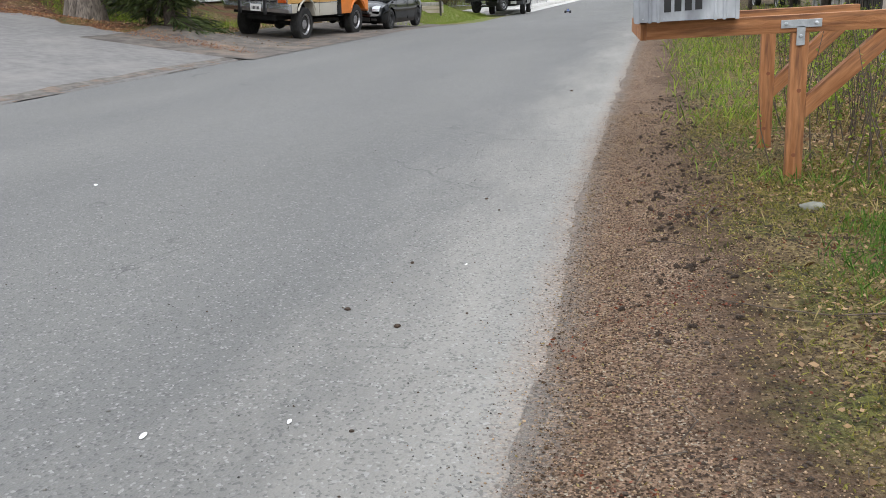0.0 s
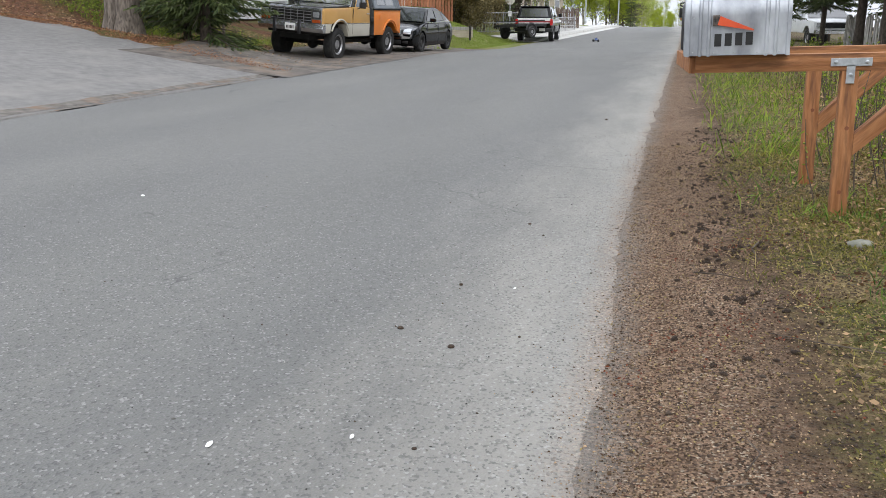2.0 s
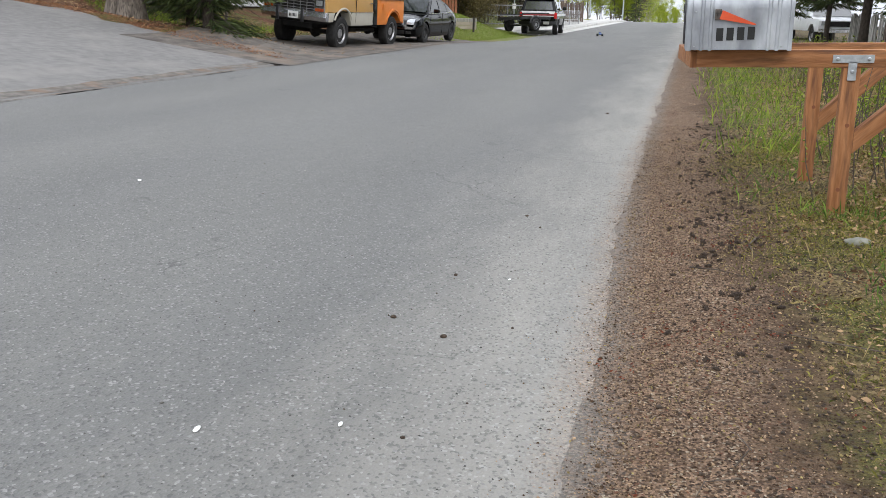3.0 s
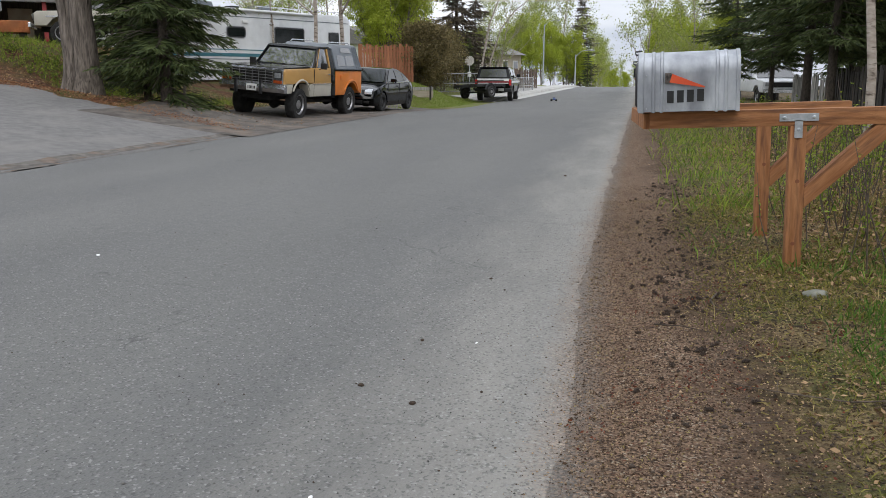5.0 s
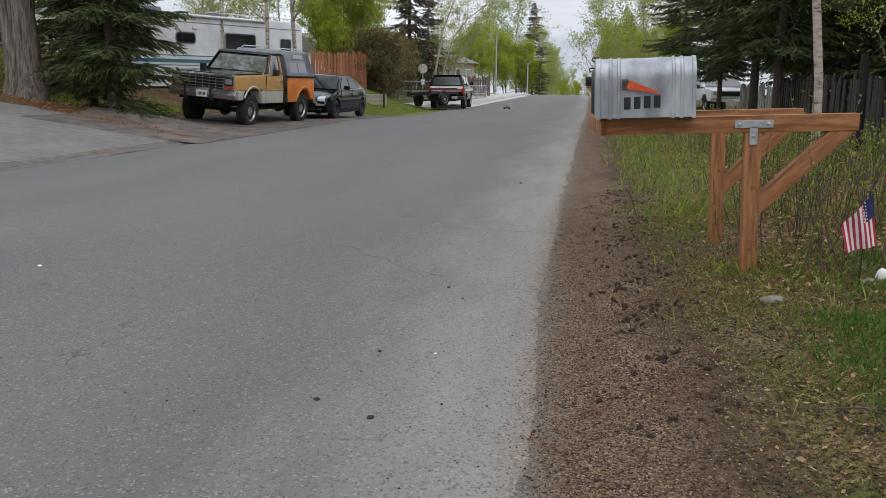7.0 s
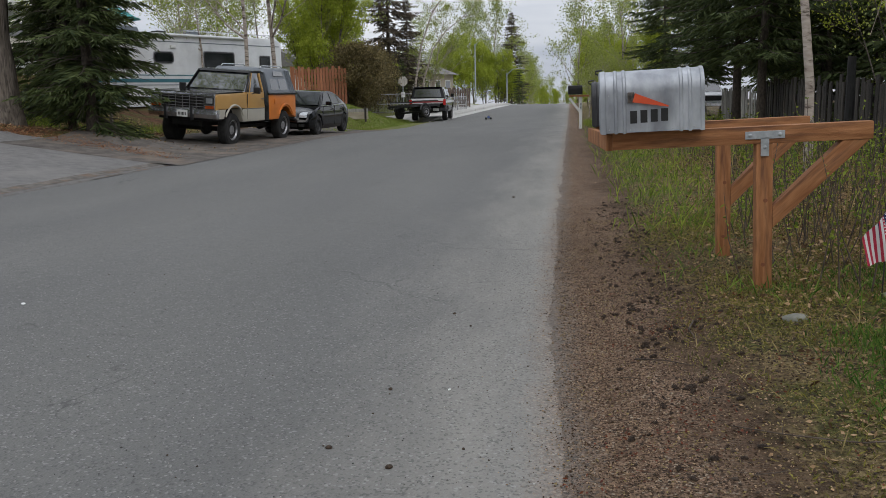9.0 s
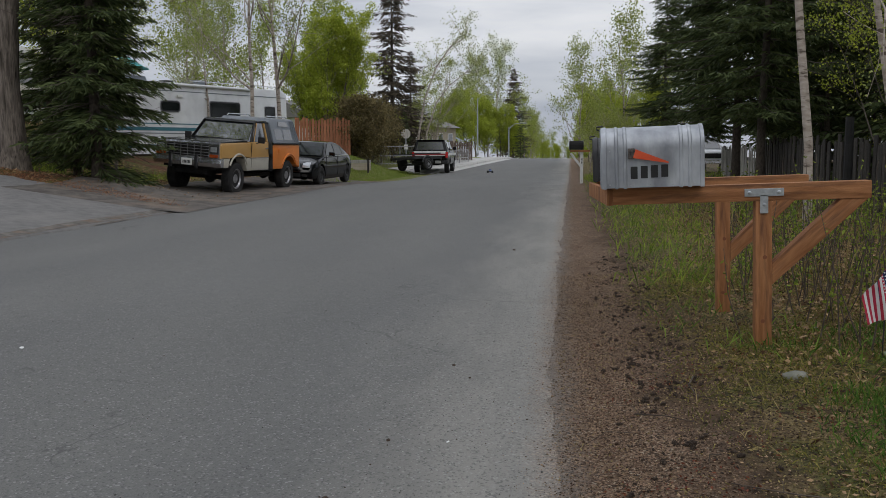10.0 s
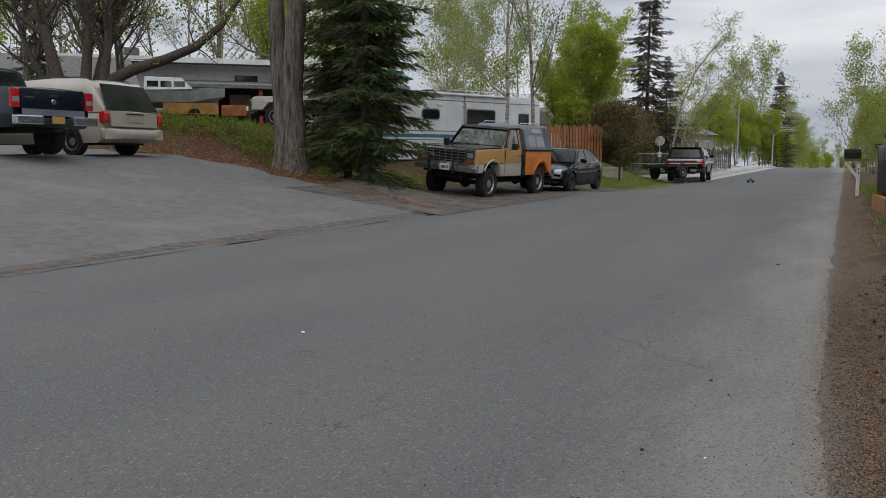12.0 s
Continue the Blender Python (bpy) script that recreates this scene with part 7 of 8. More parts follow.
# ---- more trees: the trunk by the drive, the bare trees, the woods behind ----
def old_cottonwood(m):
    """Twin furrowed trunks rising together; limbs and thin leaf high up."""
    rng = np.random.default_rng(21)
    t = thing("cottonwood_tree", m, "old twin-trunked tree with furrowed grey-brown bark", "tree")
    bm = bmesh.new()
    for k, (dx, lean, fork) in enumerate(((-0.15, -0.012, -0.035), (0.16, 0.012, 0.06))):
        pts, rad = [], []
        for i, z in enumerate(np.linspace(-0.4, 9.5, 22)):
            pts.append((dx + lean * max(z, 0) + fork * max(z - 1.9, 0) + 0.03 * math.sin(z * 1.7 + k), 0.05 * math.sin(z + k), z))
            rad.append((0.29 if k else 0.245) * (1 - 0.06 * z) * (1.35 if z < 0.1 else 1.0) + 0.012 * math.sin(5 * z))
        rings0 = len(bm.verts)
        tube(bm, pts, rad, 22)
        bm.verts.ensure_lookup_table()
        for v in bm.verts[rings0:]:
            c = Vector((dx + lean * max(v.co.z, 0) + fork * max(v.co.z - 1.9, 0), 0, v.co.z))
            d = v.co - c
            a = math.atan2(d.y, d.x)
            v.co += d.normalized() * 0.025 * math.sin(11 * a + 1.5 * math.sin(2 * v.co.z)) if d.length > 1e-3 else Vector()
    tips = []
    for z0, a, L, r in ((2.9, 2.9, 3.6, 0.06), (3.8, 0.4, 2.6, 0.05), (4.6, 4.2, 3.0, 0.05), (5.5, 2.2, 3.2, 0.06), (6.2, 5.4, 3.0, 0.06), (7.2, 1.0, 3.0, 0.05), (8.0, 3.6, 3.0, 0.05)):
        grow(rng, bm, tips, Vector((0, 0, z0)), Vector((math.cos(a), math.sin(a), 0.25)).normalized(), L, r, 1, 0.6, 0.2)
    part("trunk", bm, BARK, t, smooth=True)
    P = np.array([q[0] for q in tips])
    pick = rng.integers(0, len(P), 2600)
    v, f = blades(rng, P[pick] + rng.normal(0, 0.1, (2600, 3)), rng.normal(0, 1, (2600, 3)), 0.06, 0.045)
    cloud_mesh("crown", v, f, LEAF_PALE, t)
    return t


old_cottonwood(pose(-12.65, 17.55, bank_at(-12.45, 17.55) - 0.05))


def bent_tree(m):
    """A dark many-stemmed tree with one long limb that sweeps sideways, nearly bare."""
    rng = np.random.default_rng(31)
    t = thing("bare_tree", m, "dark many-stemmed bare tree with one long sweeping limb", "tree")
    bm, tips = bmesh.new(), []
    sweep = [(0.7, 0, 1.75), (1.4, -0.1, 2.1), (2.3, -0.15, 2.4), (3.2, -0.2, 2.8), (4.0, -0.1, 3.5), (4.7, 0.0, 4.6), (5.2, 0.1, 5.9)]
    tube(bm, [(0.1, 0, -0.3), (0.25, 0, 0.6)] + sweep, [0.3, 0.24, 0.19, 0.17, 0.15, 0.13, 0.1, 0.07, 0.04], 10)
    for k, (dx, lx, ly) in enumerate(((-0.5, -0.28, 0.05), (0.0, -0.08, 0.1), (0.35, 0.16, -0.05), (-0.2, 0.06, 0.2), (-0.8, -0.4, 0.0))):
        grow(rng, bm, tips, Vector((dx * 0.4, 0.1 * k - 0.2, -0.2)), Vector((lx, ly, 1)).normalized(), 7.5 - 0.5 * k, 0.24 - 0.02 * k, 0, 0.5, 0.1, 0.4, 2)
    for i, p in enumerate(sweep[2:]):
        for s in (0, 1):
            grow(rng, bm, tips, Vector(p), Vector(rng.normal(0, 0.5, 3) + (0.2, 0, 0.5 - 0.4 * s)).normalized(), 1.3, 0.03, 2, 0.6, 0.6)
    part("trunk", bm, SPRUCE_BARK, t, smooth=True)
    P = np.array([q[0] for q in tips])
    pick = rng.integers(0, len(P), 5000)
    v, f = blades(rng, P[pick] + rng.normal(0, 0.1, (5000, 3)), rng.normal(0, 1, (5000, 3)), 0.06, 0.045)
    cloud_mesh("crown", v, f, LEAF_OLIVE, t)
    return t


bent_tree(pose(-20.7, 18.3, bank_at(-20.7, 18.3), 0, 0, 40))
plant(BARE, -24.5, 19.5, 30, 0.95)
plant(BARE, -22.0, 14.5 + 6.5, 160, 0.8)
plant(SPRUCE_A, -27.0, 21.5, 10, 0.7)
WOODS = ((BIRCH, -14.6, 32.0, 30, 0.6), (FAR_OLIVE, -17.5, 36.0, 0, 0.6), (FAR_OLIVE, -19.0, 40.0, 90, 0.65), (FAR_OLIVE, -16.4, 42.0, 200, 0.6), (SPRUCE_A, -15.6, 49.0, 0, 0.8), (FAR_OLIVE, -21.5, 34.0, 50, 0.7),
         (FAR_OLIVE, -25.0, 40.0, 120, 0.75), (FAR_GREEN, -30.0, 38.0, 0, 1.0), (FAR_OLIVE, -36.0, 30.0, 70, 1.0), (FAR_GREEN, -38.0, 26.0, 30, 1.0), (FAR_OLIVE, -33.0, 44.0, 30, 1.2),
         (BARE, -30.0, 26.5, 30, 1.0), (OLIVE, -16.5, 26.0, 30, 0.8), (FAR_OLIVE, -22.0, 50.0, 130, 0.8), (FAR_GREEN, -17.0, 56.0, 20, 1.0), (SPRUCE_A, -19.0, 60.0, 20, 0.9),
         (FAR_GREEN, -8.0, 98.0, 140, 0.62), (FAR_OLIVE, -8.5, 110.0, 10, 0.7), 
         (FAR_OLIVE, -9.9, 135.0, 10, 0.7), (FAR_GREEN, -10.0, 130.0, 10, 0.7), (SPRUCE_A, -2.5, 160.0, 10, 0.4), (FAR_GREEN, -11.2, 165.0, 10, 0.65), (FAR_OLIVE, 2.5, 150.0, 40, 0.6), (FAR_GREEN, 5.0, 170.0, 10, 0.7),
         (FAR_GREEN, 1.4, 62.0, 10, 0.6), (FAR_OLIVE, 2.4, 72.0, 80, 0.65), (FAR_GREEN, 3.4, 48.0, 280, 0.6), (FAR_OLIVE, 4.8, 52.0, 30, 0.65), (SPRUCE_B, 6.0, 45.0, 30, 0.7), (FAR_OLIVE, 1.8, 88.0, 10, 0.6), (FAR_GREEN, 3.0, 104.0, 10, 0.6),
         (SPRUCE_A, 8.5, 28.0, 0, 0.9), (SPRUCE_A, 10.5, 24.0, 50, 1.0), (SPRUCE_B, 9.6, 33.0, 50, 1.0), (SPRUCE_A, 7.0, 33.0, 80, 0.95), (FAR_OLIVE, 11.0, 14.0, 60, 0.9), (FAR_OLIVE, -16.0, 52.0, 60, 0.8), (BIRCH, -34.0, 36.5, 10, 1.0), (BIRCH, -37.0, 37.0, 100, 1.05), (BIRCH, -31.5, 36.5, 200, 0.95), (FAR_OLIVE, -38.5, 34.5, 0, 1.2), (FAR_OLIVE, -35.0, 40.0, 0, 1.3), (FAR_OLIVE, -41.0, 36.0, 90, 1.3), (FAR_GREEN, -11.5, 95.0, 60, 0.6), (FAR_OLIVE, -10.8, 105.0, 60, 0.55), (FAR_GREEN, -10.0, 118.0, 60, 0.6), (FAR_OLIVE, -8.8, 124.0, 160, 0.5), (FAR_GREEN, -8.3, 145.0, 260, 0.55), (FAR_GREEN, -14.0, 62.0, 260, 0.5), (FAR_OLIVE, -13.2, 68.0, 260, 0.55), (OLIVE, 7.2, 19.5, 10, 0.6),
         (SPRUCE_A, 12.0, 18.0, 110, 1.0), (SPRUCE_B, 12.0, 40.0, 0, 1.1), (SPRUCE_A, 9.0, 9.0, 15, 0.9),
         (BUSH, -12.5, 50.0, 50, 1.0), (SPRUCE_A, -11.4, 53.0, 50, 0.4), (BUSH, -13.0, 48.5, 150, 1.1), (SPRUCE_A, 6.5, 52.0, 15, 0.6), (SPRUCE_A, 9.0, 42.0, 15, 1.1), (SPRUCE_B, 7.5, 36.0, 15, 1.0),
         (FAR_GREEN, -3.0, 190.0, 15, 0.5), (FAR_OLIVE, 0.5, 200.0, 15, 0.5), (FAR_OLIVE, -12.0, 180.0, 15, 0.9), (FAR_GREEN, 7.0, 185.0, 15, 0.9), (FAR_OLIVE, -4.0, 210.0, 15, 0.6), (SPRUCE_A, 3.0, 215.0, 15, 0.7),
         # unseen trees beside and behind the camera, added for reflections and to shade the verge
         (SPRUCE_A, 7.0, 5.0, 15, 0.9), (SAPLING, 6.6, 10.0, 15, 1.0), (SPRUCE_A, 8.5, 0.0, 55, 1.0), (FAR_GREEN, 6.0, -3.0, 15, 1.0), (FAR_OLIVE, 6.0, -11.0, 15, 1.1), 
         (SPRUCE_A, -9.5, -14.0, 15, 1.0), (FAR_OLIVE, -11.0, -20.0, 15, 1.2), (FAR_GREEN, -13.0, -8.0, 15, 1.1), (FAR_OLIVE, -22.0, -4.0, 15, 1.1), (SPRUCE_A, -24.0, 4.0, 15, 1.0), (FAR_GREEN, -9.0, -30.0, 15, 1.1), (SPRUCE_A, -1.0, -60.0, 15, 1.2))
for k, wx in enumerate((-15.5, -13.0, -11.5, -9.5, -8.0, -6.5, -4.5, -2.0, 0.5)):  # woods where the street bends away
    plant(FAR_GREEN if k % 2 else FAR_OLIVE, wx, 232.0 + 3 * (k % 3), 50 * k, 0.72 + 0.05 * (k % 4), "small distant tree at the bend of the street")
for model, wx, wy, wturn, wsize in WOODS:
    plant(model, wx, wy, wturn, wsize)


def leaning_birch(m, path, r, label, leaf=0.09):
    t = thing("birch_tree", m, label, "tree")
    rng = np.random.default_rng(41)
    bm, tips = bmesh.new(), []
    n = len(path)
    tube(bm, path, [r * (1 - 0.75 * i / (n - 1)) for i in range(n)], 9)
    for i in range(n // 2, n):
        for k in range(4):
            grow(rng, bm, tips, Vector(path[i]), Vector(rng.normal(0, 0.6, 3) + (0.2, 0, 0.5)).normalized(), 1.6, r * 0.3, 2, 0.6, 0.5)
    part("trunk", bm, BIRCH_BARK, t, smooth=True)
    P = np.array([q[0] for q in tips])
    k = 1500
    v, f = blades(rng, P[rng.integers(0, len(P), k)] + rng.normal(0, 0.15, (k, 3)), rng.normal(0, 1, (k, 3)), leaf, leaf * 0.72)
    cloud_mesh("crown", v, f, LEAF_PALE, t)


leaning_birch(pose(-10.0, 50.0, bank_at(-10, 50)), [(0, 0, -0.3), (0.1, 0, 2), (0.5, 0, 4.2), (1.2, 0, 6.0), (2.0, 0, 7.1), (2.9, 0, 7.7)], 0.075, "leaning birch whose crown arches over the street")
leaning_birch(pose(-9.7, 50.5, bank_at(-9.7, 50.5)), [(0, 0, -0.3), (0.2, 0, 2.2), (0.8, 0, 4.0), (1.6, 0, 5.0), (2.6, 0, 5.75), (3.5, 0, 6.0)], 0.055, "pale birch bending low over the verge", 0.07)
leaning_birch(pose(4.0, 10.6, 0.0), [(0.1, 0, -0.3), (-0.1, 0, 0.8), (-0.29, 0, 1.7), (-0.5, 0, 2.85), (-0.8, 0, 4.6), (-1.0, 0, 7.0)], 0.06, "thin pale birch leaning over the fence", 0.04)


# ---- verge: grass, weeds, litter, cones, twigs, gravel ----
rng_v = np.random.default_rng(77)


def scatter(n, x0, x1, y0, y1, keep):
    x, y = rng_v.uniform(x0, x1, n), rng_v.uniform(y0, y1, n)
    side = x - road_right(y)
    ok = rng_v.uniform(0, 1, n) < keep(side, x, y)
    return x[ok], y[ok]


def patch(x, y, s, seed):
    """Smooth patchiness between 0 and 1."""
    return 0.5 + 0.25 * (np.sin(s * x + seed) * np.sin(s * 1.3 * y + 2 * seed) + np.sin(s * 2.1 * x - 1.7 * s * y + seed) + 0.6 * np.sin(s * 3.7 * (x + y) + 3 * seed))


def turf(name, n, box_, keep, length, width, mat, label, lean=0.5):
    x, y = scatter(n, *box_, keep)
    k = len(x)
    pos = np.stack([x, y, land(x, y) - 0.005], 1)
    way = np.stack([rng_v.normal(0, lean, k), rng_v.normal(0, lean, k), np.ones(k)], 1)
    ln = length * rng_v.uniform(0.5, 1.4, k)
    v, f = blades(rng_v, pos, way, ln, width, ln * rng_v.uniform(0, 0.45, k))
    tagged(cloud_mesh(name, v, f, mat), label, "grass", kind="stuff")


turf("grass", 60000, (0.6, 6, 2.2, 16), lambda s, x, y: np.clip((s - 0.55 - 0.5 * (y < 5)) * 1.6, 0, 1) * np.where(y > 4.9, np.clip(1.55 - s, 0.06, 1), 0.5) * np.clip(patch(x, y, 2.3, 1) * 1.6 - 0.4, 0, 1), 0.13, 0.007, GRASS_FRESH, "fresh green grass blades in uneven tufts")
turf("grass", 26000, (0.9, 3.0, 2.4, 5.6), lambda s, x, y: np.clip((s - 1.35) * 2, 0, 1) * np.clip(patch(x, y, 3.1, 4) * 2 - 0.6, 0, 1), 0.07, 0.006, LUSH, "thick fresh grass at the foot of the stand", 0.4)
turf("moss_grass", 150000, (0.6, 4.5, 1.6, 8), lambda s, x, y: np.clip((s - 0.48 - 0.2 * np.clip((3.9 - y) / 1.5, 0, 1)) * 1.8, 0, 1) * np.clip(patch(x, y, 1.7, 5) * 2.0 - 0.3, 0, 1), 0.036, 0.005, MOSS_GRASS, "short yellow-green mossy grass on the verge", 0.9)
turf("lush_grass", 46000, (1.2, 4.0, 2.3, 5.2), lambda s, x, y: np.clip((s - 0.95) * 2.2, 0, 1) * np.clip(patch(x, y, 1.9, 14) * 2.4 - 0.75, 0, 1), 0.065, 0.006, LUSH, "lush green grass beside the small flag", 0.45)
turf("dry_grass", 42000, (0.5, 6, 1.6, 16), lambda s, x, y: np.clip((s - 0.5 - 0.2 * np.clip((3.9 - y) / 1.5, 0, 1)) * 0.9, 0, 0.8) * np.clip(patch(x, y, 2.9, 2) * 1.5 - 0.3, 0, 1), 0.1, 0.005, GRASS_DRY, "straw-coloured dead grass", 1.4)
turf("verge_grass", 50000, (-0.5, 8, 7, 40), lambda s, x, y: np.clip((s - 0.4) * 1.6, 0, 1) * np.clip(2.4 - s, 0.15, 1) * np.clip(patch(x, y, 1.6, 5) * 1.6 - 0.2, 0, 1), 0.22, 0.012, WEED, "long fresh verge grass along the road")
turf("tall_dry_grass", 5000, (1.0, 6, 6.2, 16), lambda s, x, y: np.clip((s - 1.2), 0, 1) * np.clip(patch(x, y, 1.9, 7) * 2 - 0.7, 0, 1), 0.5, 0.008, GRASS_DRY, "tall bleached grass stems", 0.35)
turf("lawn_grass", 60000, (-14, -6.9, 29.5, 46), lambda s, x, y: np.where((road_left(y) - x > 0.8), 1.0, 0.0), 0.07, 0.02, LAWN, "green lawn grass on the sloping bank")
turf("bank_grass", 26000, (-26, -8, 16.9, 24), lambda s, x, y: np.clip(patch(x, y, 1.2, 9) * 1.8 - 0.6, 0, 1) * (y > 19.3) * (road_left(y) - x > np.where(y < 17.9, 1.5, 3.9)), 0.3, 0.016, WEED, "green weeds along the leafy bank", 0.6)


def weeds(name, n, box_, keep, height, leaf, mat, label, seed, stem_mat=STICK):
    """Upright thin stems with small leaves in pairs."""
    rng = np.random.default_rng(seed)
    x, y = scatter(n, *box_, keep)
    sv, sf, lv = [], [], []
    base = 0
    pos, way = [], []
    for a, b in zip(x, y):
        h = height * rng.uniform(0.45, 1.2)
        z = float(land(a, b)) - 0.02
        top = np.array([a + rng.normal(0, 0.16) * h, b + rng.normal(0, 0.16) * h, z + h])
        low = np.array([a, b, z])
        bend = (low + top) / 2 + rng.normal(0, 0.04, 3) * h
        for k, (p, w) in enumerate(((low, 0.0055), (bend, 0.004), (top, 0.0018))):
            for q in range(3):
                ang = q * 2.094
                sv.append(p + w * np.array([math.cos(ang), math.sin(ang), 0]))
        for k in (0, 3):
            for q in range(3):
                sf.append((base + k + q, base + k + (q + 1) % 3, base + k + 3 + (q + 1) % 3, base + k + 3 + q))
        base += 9
        for s in rng.uniform(0.25, 1.0, int(rng.integers(7, 18))):
            p = low + (bend - low) * min(1, 2 * s) if s < 0.5 else bend + (top - bend) * (2 * s - 1)
            pos.append(p), way.append(rng.normal(0, 1, 3) + (0, 0, 0.35))
    ob = tagged(cloud_mesh(name, sv, sf, stem_mat), label, "weeds", kind="stuff")
    v, f = blades(rng, np.array(pos), np.array(way), leaf * rng.uniform(0.6, 1.5, len(pos)), leaf * 0.55)
    cloud_mesh("leaves", v, f, mat, ob)


weeds("weeds", 1500, (1.3, 5.5, 5.6, 15), lambda s, x, y: np.clip((s - 1.3) * 1.2, 0, 1) * np.clip(patch(x, y, 2.2, 3) * 1.7 - 0.3, 0, 1), 0.5, 0.04, WEED, "green wild stems with small spring leaves", 51)
weeds("weeds", 700, (2.2, 7.5, 9, 24), lambda s, x, y: np.clip((s - 1.8) * 1.2, 0, 1) * np.clip(patch(x, y, 1.4, 2) * 1.6 - 0.3, 0, 1), 0.45, 0.06, WEED, "leafy green undergrowth before the fence", 52)
weeds("rose_canes", 150, (1.1, 3.6, 4.9, 8.0), lambda s, x, y: np.clip((s - 1.0) * 2, 0, 1), 0.85, 0.025, WEED, "thin dark wild rose canes round the stand", 53)
weeds("hedge", 1100, (-25, -13.6, 19.5, 21.2), lambda s, x, y: np.ones_like(x), 0.34, 0.055, WEED, "low straggling green hedge on the bank", 54)


def litter(name, n, box_, keep, size, mat, label, lift=0.006, flat=0.35):
    x, y = scatter(n, *box_, keep)
    k = len(x)
    pos = np.stack([x, y, land(x, y) + lift], 1)
    way = np.stack([rng_v.normal(0, 1, k), rng_v.normal(0, 1, k), rng_v.normal(0, flat, k)], 1)
    v, f = blades(rng_v, pos, way, size * rng_v.uniform(0.5, 1.5, k), size * 0.6)
    tagged(cloud_mesh(name, v, f, mat), label, "leaf litter", kind="stuff")


litter("leaf_litter", 70000, (0.6, 4, 1.4, 9), lambda s, x, y: np.clip((s - 0.6) * 0.8, 0, 0.9) * np.clip(patch(x, y, 2.0, 6) * 1.5 - 0.2, 0, 1), 0.021, LITTER, "brown and tan fallen leaves on the verge")
litter("leaf_litter", 30000, (1.2, 6, 4.8, 14), lambda s, x, y: np.clip((s - 1.1) * 1.2, 0, 0.9), 0.035, LITTER, "brown leaf litter on the floor of the wood", 0.01)
litter("big_leaves", 2600, (0.9, 4, 1.4, 7), lambda s, x, y: np.clip((s - 0.62), 0, 0.6), 0.034, LITTER, "large curled brown leaves among the grass", 0.01)
litter("bud_scales", 7000, (0.45, 2.2, 1.4, 6), lambda s, x, y: np.clip(patch(x, y, 3.3, 8) * 3.2 - 1.9, 0, 1), 0.013, RUST_LITTER, "rust-red bud scales scattered on the gravel")
litter("leaf_litter", 34000, (-26, -7.2, 15.6, 26), lambda s, x, y: (y > np.interp(road_left(y) - x, [0, 1.7, 3.4, 6, 9, 26], [14.7, 15.3, 15.8, 16.5, 16.8, 18.5])) * np.where((y < 18.8) | (road_left(y) - x > 3.4), 0.9, 0.06), 0.05, LITTER, "dry brown leaves over the bank beside the driveway", 0.012)
litter("rust_leaves", 30000, (-17, -7.0, 15.2, 19.5), lambda s, x, y: np.clip(1 - np.abs(y - 0.35 - np.interp(road_left(y) - x, [0, 1.7, 3.4, 6, 9, 26], [14.7, 15.3, 15.8, 16.5, 16.8, 18.5])) / 0.7, 0, 1), 0.03, RUST_LEAF, "rust-brown fallen leaves along the driveway edge", 0.03)
litter("straw_bits", 40000, (0.35, 3, 1.2, 8), lambda s, x, y: np.clip(s * 0.8 + 0.1, 0, 0.9) * np.clip(patch(x, y, 2.7, 16) * 1.6 - 0.2, 0.1, 1), 0.011, GRASS_DRY, "short straw and chaff on the gravel", 0.004)


SOIL = surface("dark_soil", (0.035, 0.024, 0.017), (0.09, 0.064, 0.045), 30, 0.95, bump=0.6)


